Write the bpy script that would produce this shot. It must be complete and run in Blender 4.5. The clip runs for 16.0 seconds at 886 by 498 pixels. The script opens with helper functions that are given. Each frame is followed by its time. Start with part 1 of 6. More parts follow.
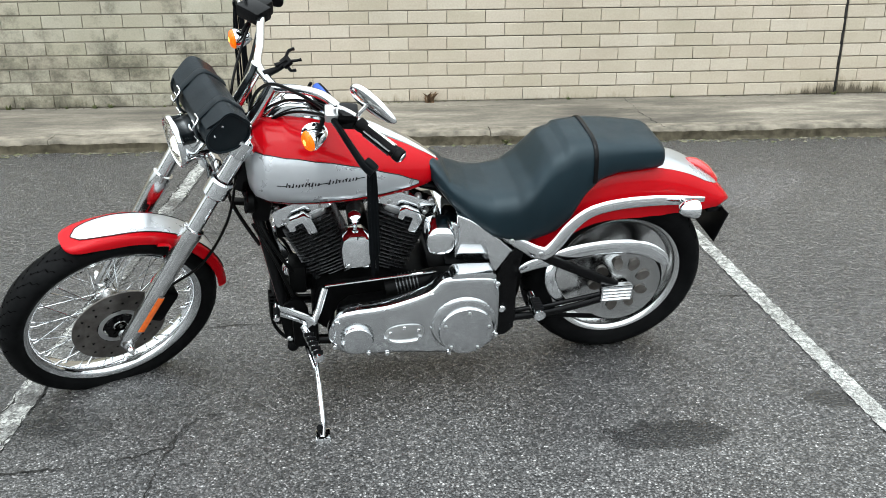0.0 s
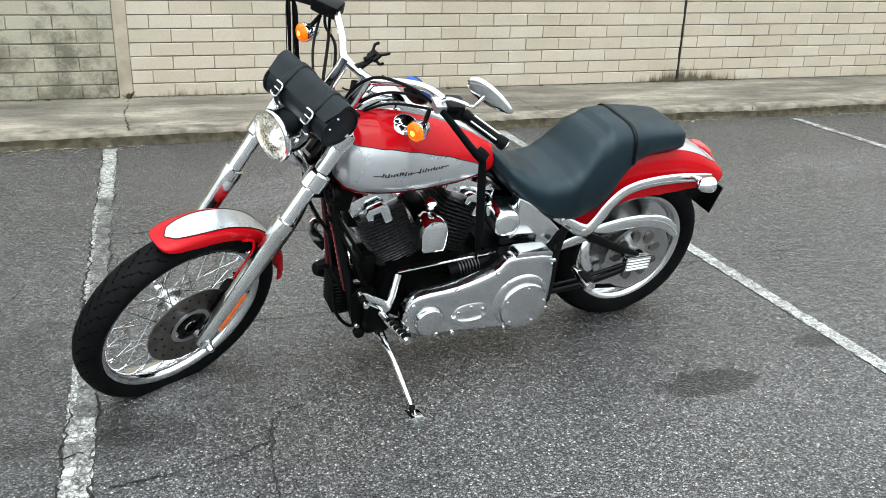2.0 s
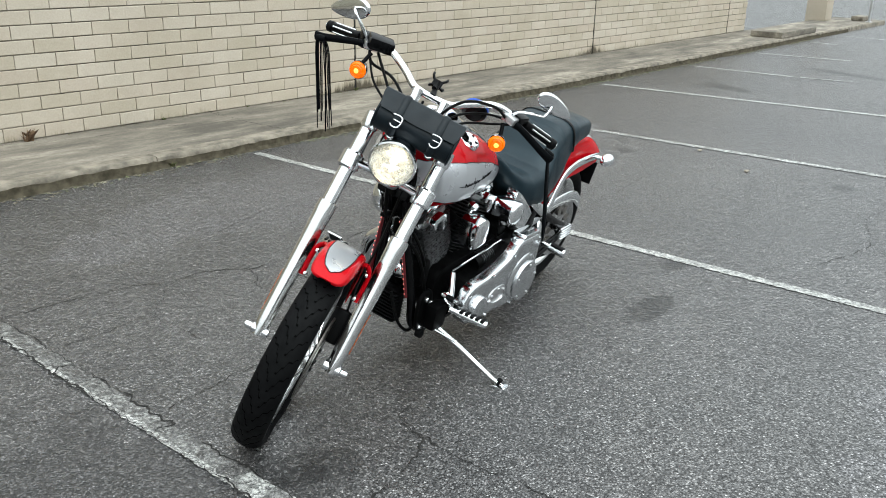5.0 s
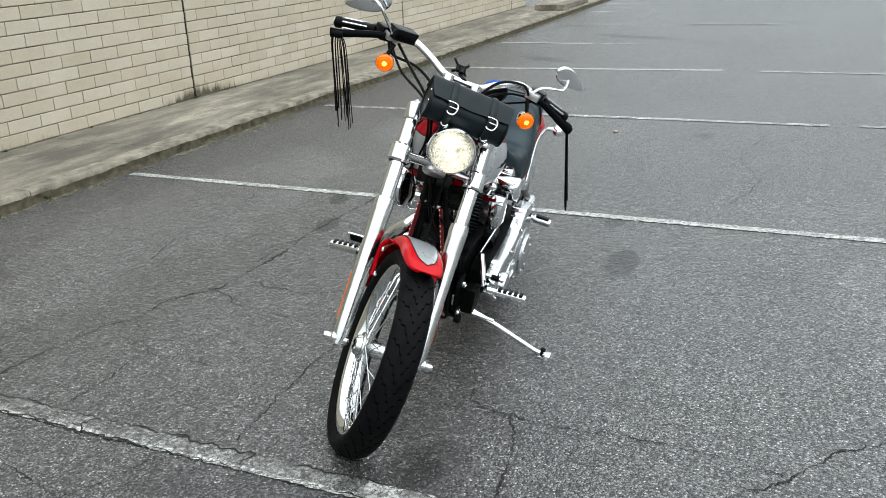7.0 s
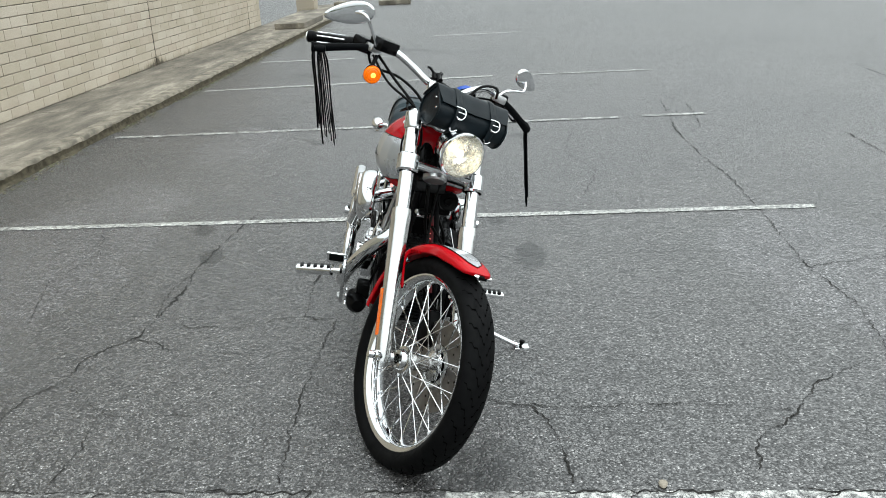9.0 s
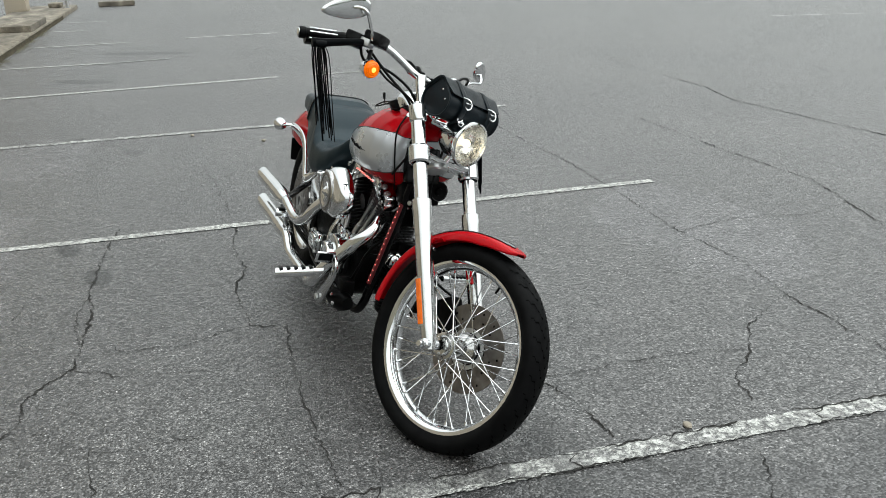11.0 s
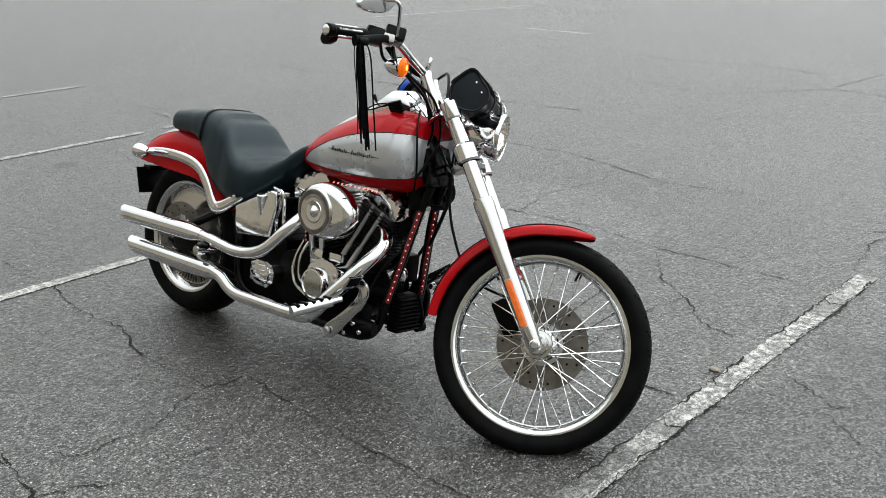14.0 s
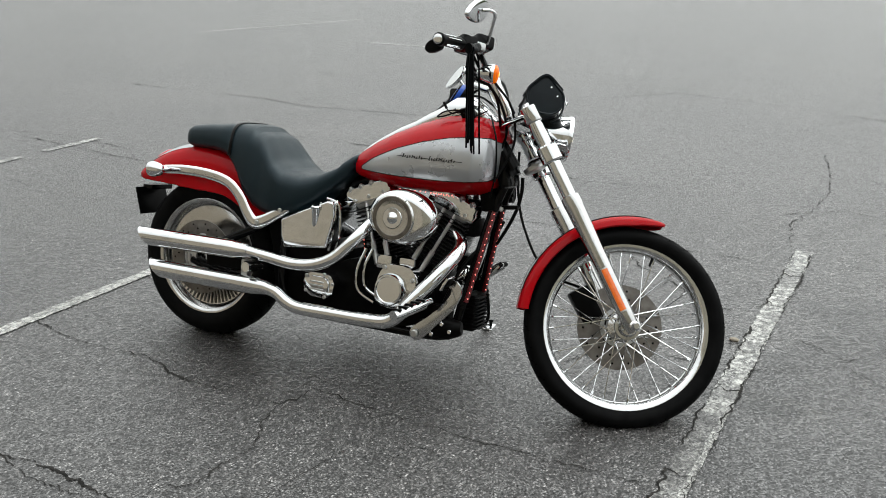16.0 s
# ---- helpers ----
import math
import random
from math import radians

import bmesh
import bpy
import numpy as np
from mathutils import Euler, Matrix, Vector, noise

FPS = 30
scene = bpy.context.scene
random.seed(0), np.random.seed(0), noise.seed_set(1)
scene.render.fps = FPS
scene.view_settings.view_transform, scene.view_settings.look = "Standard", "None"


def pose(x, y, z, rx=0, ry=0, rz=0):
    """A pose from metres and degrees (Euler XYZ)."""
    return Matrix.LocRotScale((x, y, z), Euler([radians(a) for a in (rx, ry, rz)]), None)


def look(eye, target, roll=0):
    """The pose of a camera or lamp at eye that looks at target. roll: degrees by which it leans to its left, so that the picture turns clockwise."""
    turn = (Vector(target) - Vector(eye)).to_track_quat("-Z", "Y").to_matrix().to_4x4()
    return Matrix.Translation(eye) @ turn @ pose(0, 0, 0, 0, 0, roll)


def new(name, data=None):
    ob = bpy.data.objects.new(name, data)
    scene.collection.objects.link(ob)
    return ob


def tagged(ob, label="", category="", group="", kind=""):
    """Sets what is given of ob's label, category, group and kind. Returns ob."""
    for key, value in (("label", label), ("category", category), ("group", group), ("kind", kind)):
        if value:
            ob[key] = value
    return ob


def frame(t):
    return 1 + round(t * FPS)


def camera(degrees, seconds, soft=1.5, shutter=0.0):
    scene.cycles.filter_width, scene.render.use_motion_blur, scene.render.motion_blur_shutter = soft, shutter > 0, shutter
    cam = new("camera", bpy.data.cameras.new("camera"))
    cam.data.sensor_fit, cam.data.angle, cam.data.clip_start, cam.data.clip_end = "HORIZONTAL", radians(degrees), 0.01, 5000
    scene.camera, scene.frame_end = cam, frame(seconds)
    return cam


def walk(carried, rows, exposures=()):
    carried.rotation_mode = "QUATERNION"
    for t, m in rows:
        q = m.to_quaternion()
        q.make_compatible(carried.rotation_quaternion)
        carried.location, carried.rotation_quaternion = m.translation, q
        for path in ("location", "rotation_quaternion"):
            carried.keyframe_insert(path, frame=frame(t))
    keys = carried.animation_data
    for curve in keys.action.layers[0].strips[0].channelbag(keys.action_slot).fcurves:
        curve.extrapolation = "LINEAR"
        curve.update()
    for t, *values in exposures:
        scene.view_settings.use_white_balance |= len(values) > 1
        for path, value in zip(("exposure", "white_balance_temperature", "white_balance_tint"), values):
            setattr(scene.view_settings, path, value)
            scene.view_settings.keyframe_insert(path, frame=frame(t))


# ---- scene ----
cam = camera(54.1, 16.0, 0.85)
PATH = [
    (0, (0.351, 0.213, 1.445), (0.45, 2.082, 0.739), -0.5),
    (0.5, (0.159, 0.246, 1.458), (0.262, 2.101, 0.719), 0.1),
    (1, (-0.034, 0.201, 1.464), (0.266, 2.036, 0.727), 0.6),
    (1.5, (-0.312, 0.145, 1.47), (0.145, 1.941, 0.718), 2.2),
    (2, (-0.569, 0.222, 1.473), (0.022, 1.991, 0.75), 1.9),
    (2.5, (-0.86, 0.234, 1.507), (-0.106, 1.961, 0.837), 1.9),
    (3, (-1.191, 0.21, 1.517), (-0.3, 1.864, 0.831), 2.8),
    (3.5, (-1.448, 0.369, 1.501), (-0.423, 1.942, 0.812), 2.1),
    (3.7, (-1.552, 0.435, 1.525), (-0.449, 1.955, 0.838), 2.4),
    (5.8, (-2.482, 1.069, 1.53), (-0.923, 2.124, 0.855), -0.8),
    (6, (-2.532, 1.129, 1.528), (-0.949, 2.145, 0.849), -1.2),
    (6.5, (-2.619, 1.364, 1.517), (-0.973, 2.264, 0.825), -1.7),
    (7, (-2.708, 1.59, 1.519), (-0.999, 2.367, 0.83), -2.2),
    (7.5, (-2.879, 1.81, 1.535), (-1.093, 2.386, 0.846), -2.0),
    (8, (-2.937, 2.041, 1.52), (-1.121, 2.501, 0.822), -2.2),
    (8.5, (-2.955, 2.279, 1.538), (-1.112, 2.615, 0.839), -2.8),
    (8.7, (-2.963, 2.367, 1.528), (-1.105, 2.633, 0.839), -2.8),
    (10.8, (-2.984, 3.391, 1.536), (-1.159, 2.954, 0.847), -1.9),
    (11, (-2.966, 3.474, 1.545), (-1.154, 2.988, 0.851), -1.3),
    (11.5, (-2.806, 3.666, 1.538), (-1.038, 3.065, 0.823), -0.4),
    (12, (-2.646, 3.824, 1.537), (-0.915, 3.115, 0.83), -0.7),
    (12.5, (-2.534, 4.065, 1.528), (-0.892, 3.16, 0.829), -1.2),
    (13, (-2.364, 4.28, 1.522), (-0.825, 3.222, 0.808), -0.4),
    (13.5, (-2.184, 4.46, 1.529), (-0.733, 3.284, 0.812), -0.5),
    (14, (-2.076, 4.719, 1.503), (-0.748, 3.394, 0.811), -0.9),
    (14.5, (-1.939, 4.946, 1.512), (-0.726, 3.516, 0.817), -0.4),
    (15, (-1.755, 5.109, 1.51), (-0.652, 3.585, 0.832), -0.1),
    (15.5, (-1.568, 5.311, 1.506), (-0.554, 3.717, 0.849), 0.4),
    (16, (-1.4, 5.402, 1.505), (-0.442, 3.777, 0.84), 0.1),
]
walk(cam, [(t, look(eye, target, roll)) for t, eye, target, roll in PATH], [(0.0, 0.93, 6060, 3), (1.5, 1.05, 6000, 3), (2.5, 0.82, 6080, 3), (3.5, 0.79, 6080, 3), (6.5, 0.63, 6080, 2), (8.5, 0.58, 6120, 2), (11.0, 0.37, 6320, 3), (12.5, 0.37, 6360, 4), (14.5, 0.34, 6410, 5), (16.0, 0.27, 6430, 5)])

import itertools

# ---- light ----
world = bpy.data.worlds.new("overcast")
scene.world = world
world.use_nodes = True
wn, wl = world.node_tree.nodes, world.node_tree.links
sky = wn.new("ShaderNodeTexSky")
sky.sky_type, sky.sun_disc = "NISHITA", False
sky.sun_elevation, sky.sun_rotation = radians(58), radians(200)
sky.dust_density, sky.ozone_density = 4.0, 1.0
grey = wn.new("ShaderNodeHueSaturation")
grey.inputs["Saturation"].default_value = 0.05
wl.new(sky.outputs[0], grey.inputs["Color"])
# overcast: the cloud layer grows brighter towards the zenith
dirv = wn.new("ShaderNodeTexCoord")
sepd = wn.new("ShaderNodeSeparateXYZ")
wl.new(dirv.outputs["Generated"], sepd.inputs[0])
cloud = wn.new("ShaderNodeMapRange")
cloud.inputs["From Min"].default_value, cloud.inputs["From Max"].default_value = 0.0, 0.85
cloud.inputs["To Min"].default_value, cloud.inputs["To Max"].default_value = 3.2, 12.4
wl.new(sepd.outputs["Z"], cloud.inputs["Value"])
# and the whole layer is brighter on the hidden sun's side
glow = wn.new("ShaderNodeVectorMath")
glow.operation = "DOT_PRODUCT"
glow.inputs[1].default_value = (-0.10, -0.42, 0.0)
wl.new(dirv.outputs["Generated"], glow.inputs[0])
side = wn.new("ShaderNodeMath")
side.operation = "ADD"
side.inputs[1].default_value = 1.0
wl.new(glow.outputs["Value"], side.inputs[0])
layer = wn.new("ShaderNodeMath")
layer.operation = "MULTIPLY"
wl.new(cloud.outputs[0], layer.inputs[0])
wl.new(side.outputs[0], layer.inputs[1])
veil = wn.new("ShaderNodeMix")
veil.data_type = "RGBA"
veil.inputs[0].default_value = 0.82
wl.new(grey.outputs[0], veil.inputs[6])
wl.new(layer.outputs[0], veil.inputs[7])
wl.new(veil.outputs[2], wn["Background"].inputs["Color"])
wn["Background"].inputs["Strength"].default_value = 0.162
sun = new("sun", bpy.data.lights.new("sun", "SUN"))
sun.data.energy, sun.data.angle, sun.data.color = 0.6, radians(40), (1.0, 0.985, 0.965)
sun.matrix_world = look((0, 0, 20), (2.2, 6.0, 0))


# ---- materials ----
def mat(name, color=(0.5, 0.5, 0.5), rough=0.5, metal=0.0, coat=0.0, emit=None, spec=0.5):
    m = bpy.data.materials.new(name)
    m.use_nodes = True
    b = m.node_tree.nodes["Principled BSDF"]
    b.inputs["Base Color"].default_value = (*color, 1)
    b.inputs["Roughness"].default_value = rough
    b.inputs["Metallic"].default_value = metal
    b.inputs["Coat Weight"].default_value = coat
    b.inputs["Specular IOR Level"].default_value = spec
    b.inputs["Coat Roughness"].default_value = 0.04
    if emit:
        b.inputs["Emission Color"].default_value = (*emit[:3], 1)
        b.inputs["Emission Strength"].default_value = emit[3]
    return m


def nodes(m):
    return m.node_tree.nodes, m.node_tree.links, m.node_tree.nodes["Principled BSDF"]


def coords(m, kind="Object"):
    n, l, _ = nodes(m)
    return n.new("ShaderNodeTexCoord").outputs[kind]


def noise_tex(m, vec, scale, detail=4.0, rough=0.55):
    n, l, _ = nodes(m)
    t = n.new("ShaderNodeTexNoise")
    t.inputs["Scale"].default_value, t.inputs["Detail"].default_value, t.inputs["Roughness"].default_value = scale, detail, rough
    l.new(vec, t.inputs["Vector"])
    return t.outputs["Fac"]


def ramp(m, fac, stops):
    n, l, _ = nodes(m)
    r = n.new("ShaderNodeValToRGB")
    while len(r.color_ramp.elements) < len(stops):
        r.color_ramp.elements.new(0.5)
    for e, (p, c) in zip(r.color_ramp.elements, stops):
        e.position, e.color = p, (*c, 1) if len(c) == 3 else c
    l.new(fac, r.inputs["Fac"])
    return r.outputs["Color"]


def mixc(m, fac, a, b, mode="MIX"):
    n, l, _ = nodes(m)
    x = n.new("ShaderNodeMix")
    x.data_type, x.blend_type = "RGBA", mode
    for sock, v in ((x.inputs[0], fac), (x.inputs[6], a), (x.inputs[7], b)):
        if isinstance(v, (int, float)):
            sock.default_value = v
        elif isinstance(v, tuple):
            sock.default_value = (*v, 1)
        else:
            l.new(v, sock)
    return x.outputs[2]


def bump(m, height, strength, distance=0.002):
    n, l, b = nodes(m)
    x = n.new("ShaderNodeBump")
    x.inputs["Strength"].default_value, x.inputs["Distance"].default_value = strength, distance
    l.new(height, x.inputs["Height"])
    l.new(x.outputs[0], b.inputs["Normal"])


def worn(m, color_a, color_b, scale, rough_a=None, rough_b=None, height=0.0, fine=0.0):
    """Two-tone surface: broad variation of colour and gloss, with fine relief."""
    n, l, b = nodes(m)
    v = coords(m)
    f = noise_tex(m, v, scale, 6)
    l.new(ramp(m, f, [(0.35, color_a), (0.65, color_b)]), b.inputs["Base Color"])
    if rough_a is not None:
        l.new(ramp(m, noise_tex(m, v, scale * 2.3, 5), [(0.35, (rough_a,) * 3), (0.7, (rough_b,) * 3)]), b.inputs["Roughness"])
    if height:
        bump(m, noise_tex(m, v, fine or scale * 20, 5), height)
    return m


ALLOY_DARK = worn(mat("dull_alloy", metal=1.0), (0.42, 0.42, 0.42), (0.34, 0.34, 0.335), 14, 0.12, 0.24, 0.03, 220)
CHROME = worn(mat("chrome", metal=1.0), (0.74, 0.75, 0.76), (0.66, 0.67, 0.68), 9, 0.05, 0.12)
POLISHED = worn(mat("polished_alloy", metal=1.0), (0.62, 0.62, 0.62), (0.52, 0.52, 0.515), 14, 0.11, 0.22, 0.03, 220)
SATIN = worn(mat("satin_alloy", metal=0.9), (0.50, 0.50, 0.50), (0.42, 0.42, 0.42), 12, 0.28, 0.42, 0.05, 300)
SATIN_CHROME = worn(mat("satin_chrome", metal=1.0), (0.57, 0.58, 0.59), (0.49, 0.50, 0.51), 6, 0.12, 0.18)
STEEL = worn(mat("brake_steel", metal=0.9), (0.19, 0.178, 0.165), (0.125, 0.112, 0.102), 30, 0.28, 0.42, 0.1, 400)
SILVER = worn(mat("silver_paint", metal=0.55, coat=0.6), (0.42, 0.43, 0.447), (0.385, 0.395, 0.412), 6, 0.26, 0.32, 0.02, 1500)
RED = worn(mat("red_paint", coat=0.24, spec=0.03), (0.352, 0.0020, 0.006), (0.32, 0.0016, 0.005), 5, 0.22, 0.28)
BLACK = worn(mat("black_paint", spec=0.12), (0.0016, 0.0016, 0.0018), (0.0035, 0.0035, 0.0038), 15, 0.12, 0.28)
ENGINE_BLACK = worn(mat("engine_black", spec=0.05), (0.0010, 0.0010, 0.0011), (0.0025, 0.0025, 0.0025), 25, 0.30, 0.5, 0.1, 350)
FIN_EDGE = worn(mat("machined_fin", metal=0.75), (0.022, 0.022, 0.023), (0.070, 0.070, 0.073), 60, 0.24, 0.4)
RUBBER = worn(mat("tyre_rubber", spec=0.05), (0.0020, 0.0021, 0.0023), (0.0045, 0.0046, 0.0048), 18, 0.5, 0.7, 0.12, 260)
GROOVE = mat("tread_groove", (0.0012, 0.0012, 0.0012), 0.9, spec=0.0)
SEAT = worn(mat("seat_vinyl", spec=0.30), (0.0022, 0.0078, 0.0116), (0.0044, 0.0122, 0.0174), 7, 0.36, 0.46, 0.18, 420)
SEAT.node_tree.nodes["Principled BSDF"].inputs["Specular Tint"].default_value = (0.84, 0.95, 1.0, 1)
BAG_LEATHER = worn(mat("bag_leather", spec=0.16), (0.0030, 0.0054, 0.0074), (0.0060, 0.0098, 0.0126), 12, 0.34, 0.48, 0.3, 300)
LEATHER = worn(mat("black_leather", spec=0.05), (0.0010, 0.0013, 0.0017), (0.0022, 0.0028, 0.0035), 12, 0.34, 0.48, 0.3, 300)
PLASTIC = worn(mat("black_plastic", spec=0.07), (0.0013, 0.0013, 0.0015), (0.0030, 0.0030, 0.0033), 20, 0.3, 0.45, 0.05, 500)
CABLE = mat("cable_black", (0.0014, 0.0014, 0.0014), 0.4, spec=0.08)
AMBER = worn(mat("amber_lens", coat=0.8), (0.80, 0.16, 0.008), (0.68, 0.11, 0.004), 60, 0.15, 0.25, 0.3, 500)
REDLENS = mat("red_lens", (0.50, 0.006, 0.008), 0.12, coat=1.0)
BLUE = mat("blue_lens", (0.006, 0.05, 0.30), 0.3, coat=0.3, spec=0.2)
STRIPE = mat("dark_pinstripe", (0.004, 0.004, 0.005), 0.4, spec=0.15)
AMBER_LIT = worn(mat("lit_amber_lens", coat=0.2, spec=0.2, emit=(1.0, 0.17, 0.0, 0.30)), (0.80, 0.15, 0.001), (0.50, 0.07, 0.0), 110, 0.12, 0.25, 0.4, 260)
AMBER_BULB = mat("amber_bulb", (1, 0.5, 0.1), 0.3, emit=(1.0, 0.46, 0.05, 1.3))
LED = mat("red_diode", (0.8, 0.02, 0.02), 0.3, emit=(1.0, 0.26, 0.22, 1.5))
STRIP_RED = mat("red_strip", (0.10, 0.002, 0.006), 0.35, coat=0.3)
REFLECTOR = worn(mat("lamp_reflector", metal=1.0), (0.88, 0.86, 0.81), (0.60, 0.575, 0.52), 60, 0.16, 0.36, 0.7, 70)
MIRROR = mat("mirror_glass", (0.85, 0.86, 0.86), 0.02, 1.0)
LAMP = mat("filament_lamp", (1, 0.9, 0.7), 0.3, emit=(1.0, 0.88, 0.68, 1.4))
GLASS = mat("lamp_glass", (1, 1, 1), 0.02)
GLASS.node_tree.nodes["Principled BSDF"].inputs["Transmission Weight"].default_value = 1.0
GLASS.node_tree.nodes["Principled BSDF"].inputs["IOR"].default_value = 1.3


def asphalt_colour(m):
    """Worn grey asphalt: pale stones in dark binder, broad stains."""
    n, l, b = nodes(m)
    v = n.new("ShaderNodeNewGeometry").outputs["Position"]
    vor = n.new("ShaderNodeTexVoronoi")
    vor.inputs["Scale"].default_value = 150
    l.new(v, vor.inputs["Vector"])
    stone = ramp(m, vor.outputs["Color"], [(0.12, (0.0300, 0.0286, 0.0283)), (0.50, (0.098, 0.0942, 0.0942)), (0.78, (0.215, 0.207, 0.205)), (0.95, (0.56, 0.545, 0.535))])
    gap = ramp(m, vor.outputs["Distance"], [(0.0, (1.08, 1.08, 1.08)), (0.70, (0.20, 0.20, 0.20))])
    c = mixc(m, 1.0, stone, gap, "MULTIPLY")
    patch = ramp(m, noise_tex(m, v, 0.5, 7, 0.62), [(0.30, (0.76, 0.76, 0.775)), (0.70, (1.20, 1.195, 1.18))])
    c = mixc(m, 1.0, c, patch, "MULTIPLY")
    fine = ramp(m, noise_tex(m, v, 11, 6, 0.7), [(0.3, (0.77, 0.765, 0.755)), (0.7, (1.20, 1.20, 1.20))])
    c = mixc(m, 1.0, c, fine, "MULTIPLY")
    clump = ramp(m, noise_tex(m, v, 58, 3, 0.6), [(0.35, (0.60, 0.60, 0.60)), (0.65, (1.40, 1.40, 1.40))])
    # polished stones glint, the binder between them stays dull
    l.new(ramp(m, vor.outputs["Color"], [(0.25, (0.56,) * 3), (0.75, (0.21,) * 3)]), b.inputs["Roughness"])
    l.new(ramp(m, vor.outputs["Color"], [(0.25, (0.52,) * 3), (0.75, (1.0,) * 3)]), b.inputs["Specular IOR Level"])
    return mixc(m, 1.0, c, clump, "MULTIPLY"), vor.outputs["Distance"], v


ASPHALT = mat("asphalt")
_n, _l, _b = nodes(ASPHALT)
_c, _h, _v = asphalt_colour(ASPHALT)
_l.new(_c, _b.inputs["Base Color"])
bump(ASPHALT, _h, 0.58, -0.004)



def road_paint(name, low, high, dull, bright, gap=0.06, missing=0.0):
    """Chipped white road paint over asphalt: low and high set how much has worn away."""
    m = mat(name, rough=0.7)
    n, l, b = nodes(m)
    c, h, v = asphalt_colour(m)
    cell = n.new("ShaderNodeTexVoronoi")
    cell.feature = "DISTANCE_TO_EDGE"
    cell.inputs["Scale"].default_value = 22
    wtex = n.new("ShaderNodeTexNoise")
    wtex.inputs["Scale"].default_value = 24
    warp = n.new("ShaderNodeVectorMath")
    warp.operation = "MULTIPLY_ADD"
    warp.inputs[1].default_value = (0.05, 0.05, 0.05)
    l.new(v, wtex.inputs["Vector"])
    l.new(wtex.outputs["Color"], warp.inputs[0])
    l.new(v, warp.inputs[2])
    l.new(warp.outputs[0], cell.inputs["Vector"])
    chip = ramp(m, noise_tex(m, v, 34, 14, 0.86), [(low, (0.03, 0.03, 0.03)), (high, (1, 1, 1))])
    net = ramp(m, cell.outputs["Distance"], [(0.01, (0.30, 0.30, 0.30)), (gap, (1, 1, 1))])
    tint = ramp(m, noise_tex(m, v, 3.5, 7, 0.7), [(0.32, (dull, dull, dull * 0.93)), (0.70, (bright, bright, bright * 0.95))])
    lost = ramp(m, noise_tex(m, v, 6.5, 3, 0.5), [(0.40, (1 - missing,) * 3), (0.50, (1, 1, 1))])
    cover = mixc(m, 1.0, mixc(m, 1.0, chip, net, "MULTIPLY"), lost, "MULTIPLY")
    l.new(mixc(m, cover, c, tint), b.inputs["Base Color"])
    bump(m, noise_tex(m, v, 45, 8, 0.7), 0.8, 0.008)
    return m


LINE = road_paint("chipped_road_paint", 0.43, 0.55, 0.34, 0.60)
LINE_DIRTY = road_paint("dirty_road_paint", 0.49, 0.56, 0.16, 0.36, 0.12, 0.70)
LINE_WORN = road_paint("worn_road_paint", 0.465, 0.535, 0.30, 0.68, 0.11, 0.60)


def soaked(name, dark, rim=1.0, scale=12):
    """Asphalt soaked dark, or only tinted by dark, towards the middle, with a ragged fading rim."""
    m = mat(name)
    n, l, b = nodes(m)
    c, h, v = asphalt_colour(m)
    ln = n.new("ShaderNodeVectorMath")
    ln.operation = "LENGTH"
    l.new(coords(m), ln.inputs[0])
    add = n.new("ShaderNodeMath")
    add.operation = "MULTIPLY_ADD"
    add.inputs[1].default_value = 1.1
    l.new(noise_tex(m, v, scale, 9, 0.78), add.inputs[0])
    l.new(ln.outputs["Value"], add.inputs[2])
    l.new(mixc(m, 1.0, c, ramp(m, add.outputs[0], [(0.98, (dark, dark, dark * 1.03)), (1.40, (rim, rim, rim))]), "MULTIPLY"), b.inputs["Base Color"])
    bump(m, h, 0.58, -0.004)
    return m


OIL = soaked("oil_stain", 0.15)
DARKENED = soaked("darkened_asphalt", 0.54, 1.0, 1.8)
OIL_ON_DARK = soaked("oil_on_darkened", 0.18, 0.57)
# asphalt colour raised to lift the ground's brightness
BRIGHTENED = soaked("brightened_patch", 1.36, 1.0, 1.8)

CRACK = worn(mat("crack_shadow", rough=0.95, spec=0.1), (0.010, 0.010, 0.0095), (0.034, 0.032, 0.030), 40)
CONCRETE = mat("weathered_concrete", rough=0.9)
_n, _l, _b = nodes(CONCRETE)
_pos = _n.new("ShaderNodeNewGeometry").outputs["Position"]
_long = _n.new("ShaderNodeVectorMath")
_long.operation = "MULTIPLY"
_long.inputs[1].default_value = (0.35, 1.0, 1.0)
_l.new(_pos, _long.inputs[0])
_base = ramp(CONCRETE, noise_tex(CONCRETE, _long.outputs[0], 3.4, 8, 0.66), [(0.36, (0.070, 0.061, 0.048)), (0.47, (0.124, 0.108, 0.085)), (0.55, (0.170, 0.149, 0.118)), (0.64, (0.270, 0.241, 0.192))])
_fine = ramp(CONCRETE, noise_tex(CONCRETE, _pos, 42, 6, 0.7), [(0.3, (0.80, 0.80, 0.80)), (0.7, (1.16, 1.16, 1.16))])
_l.new(mixc(CONCRETE, 1.0, _base, _fine, "MULTIPLY"), _b.inputs["Base Color"])
bump(CONCRETE, noise_tex(CONCRETE, _pos, 90, 6, 0.7), 0.5, 0.004)
KERB = worn(mat("kerb_concrete", rough=0.9), (0.235, 0.205, 0.160), (0.085, 0.074, 0.056), 9, 0.8, 0.95, 0.6, 110)
MORTAR = worn(mat("mortar", rough=0.95), (0.33, 0.290, 0.235), (0.115, 0.100, 0.080), 2.4, 0.9, 0.97, 0.4, 150)
SEALANT = worn(mat("joint_sealant", rough=0.8), (0.40, 0.345, 0.265), (0.22, 0.185, 0.135), 4)
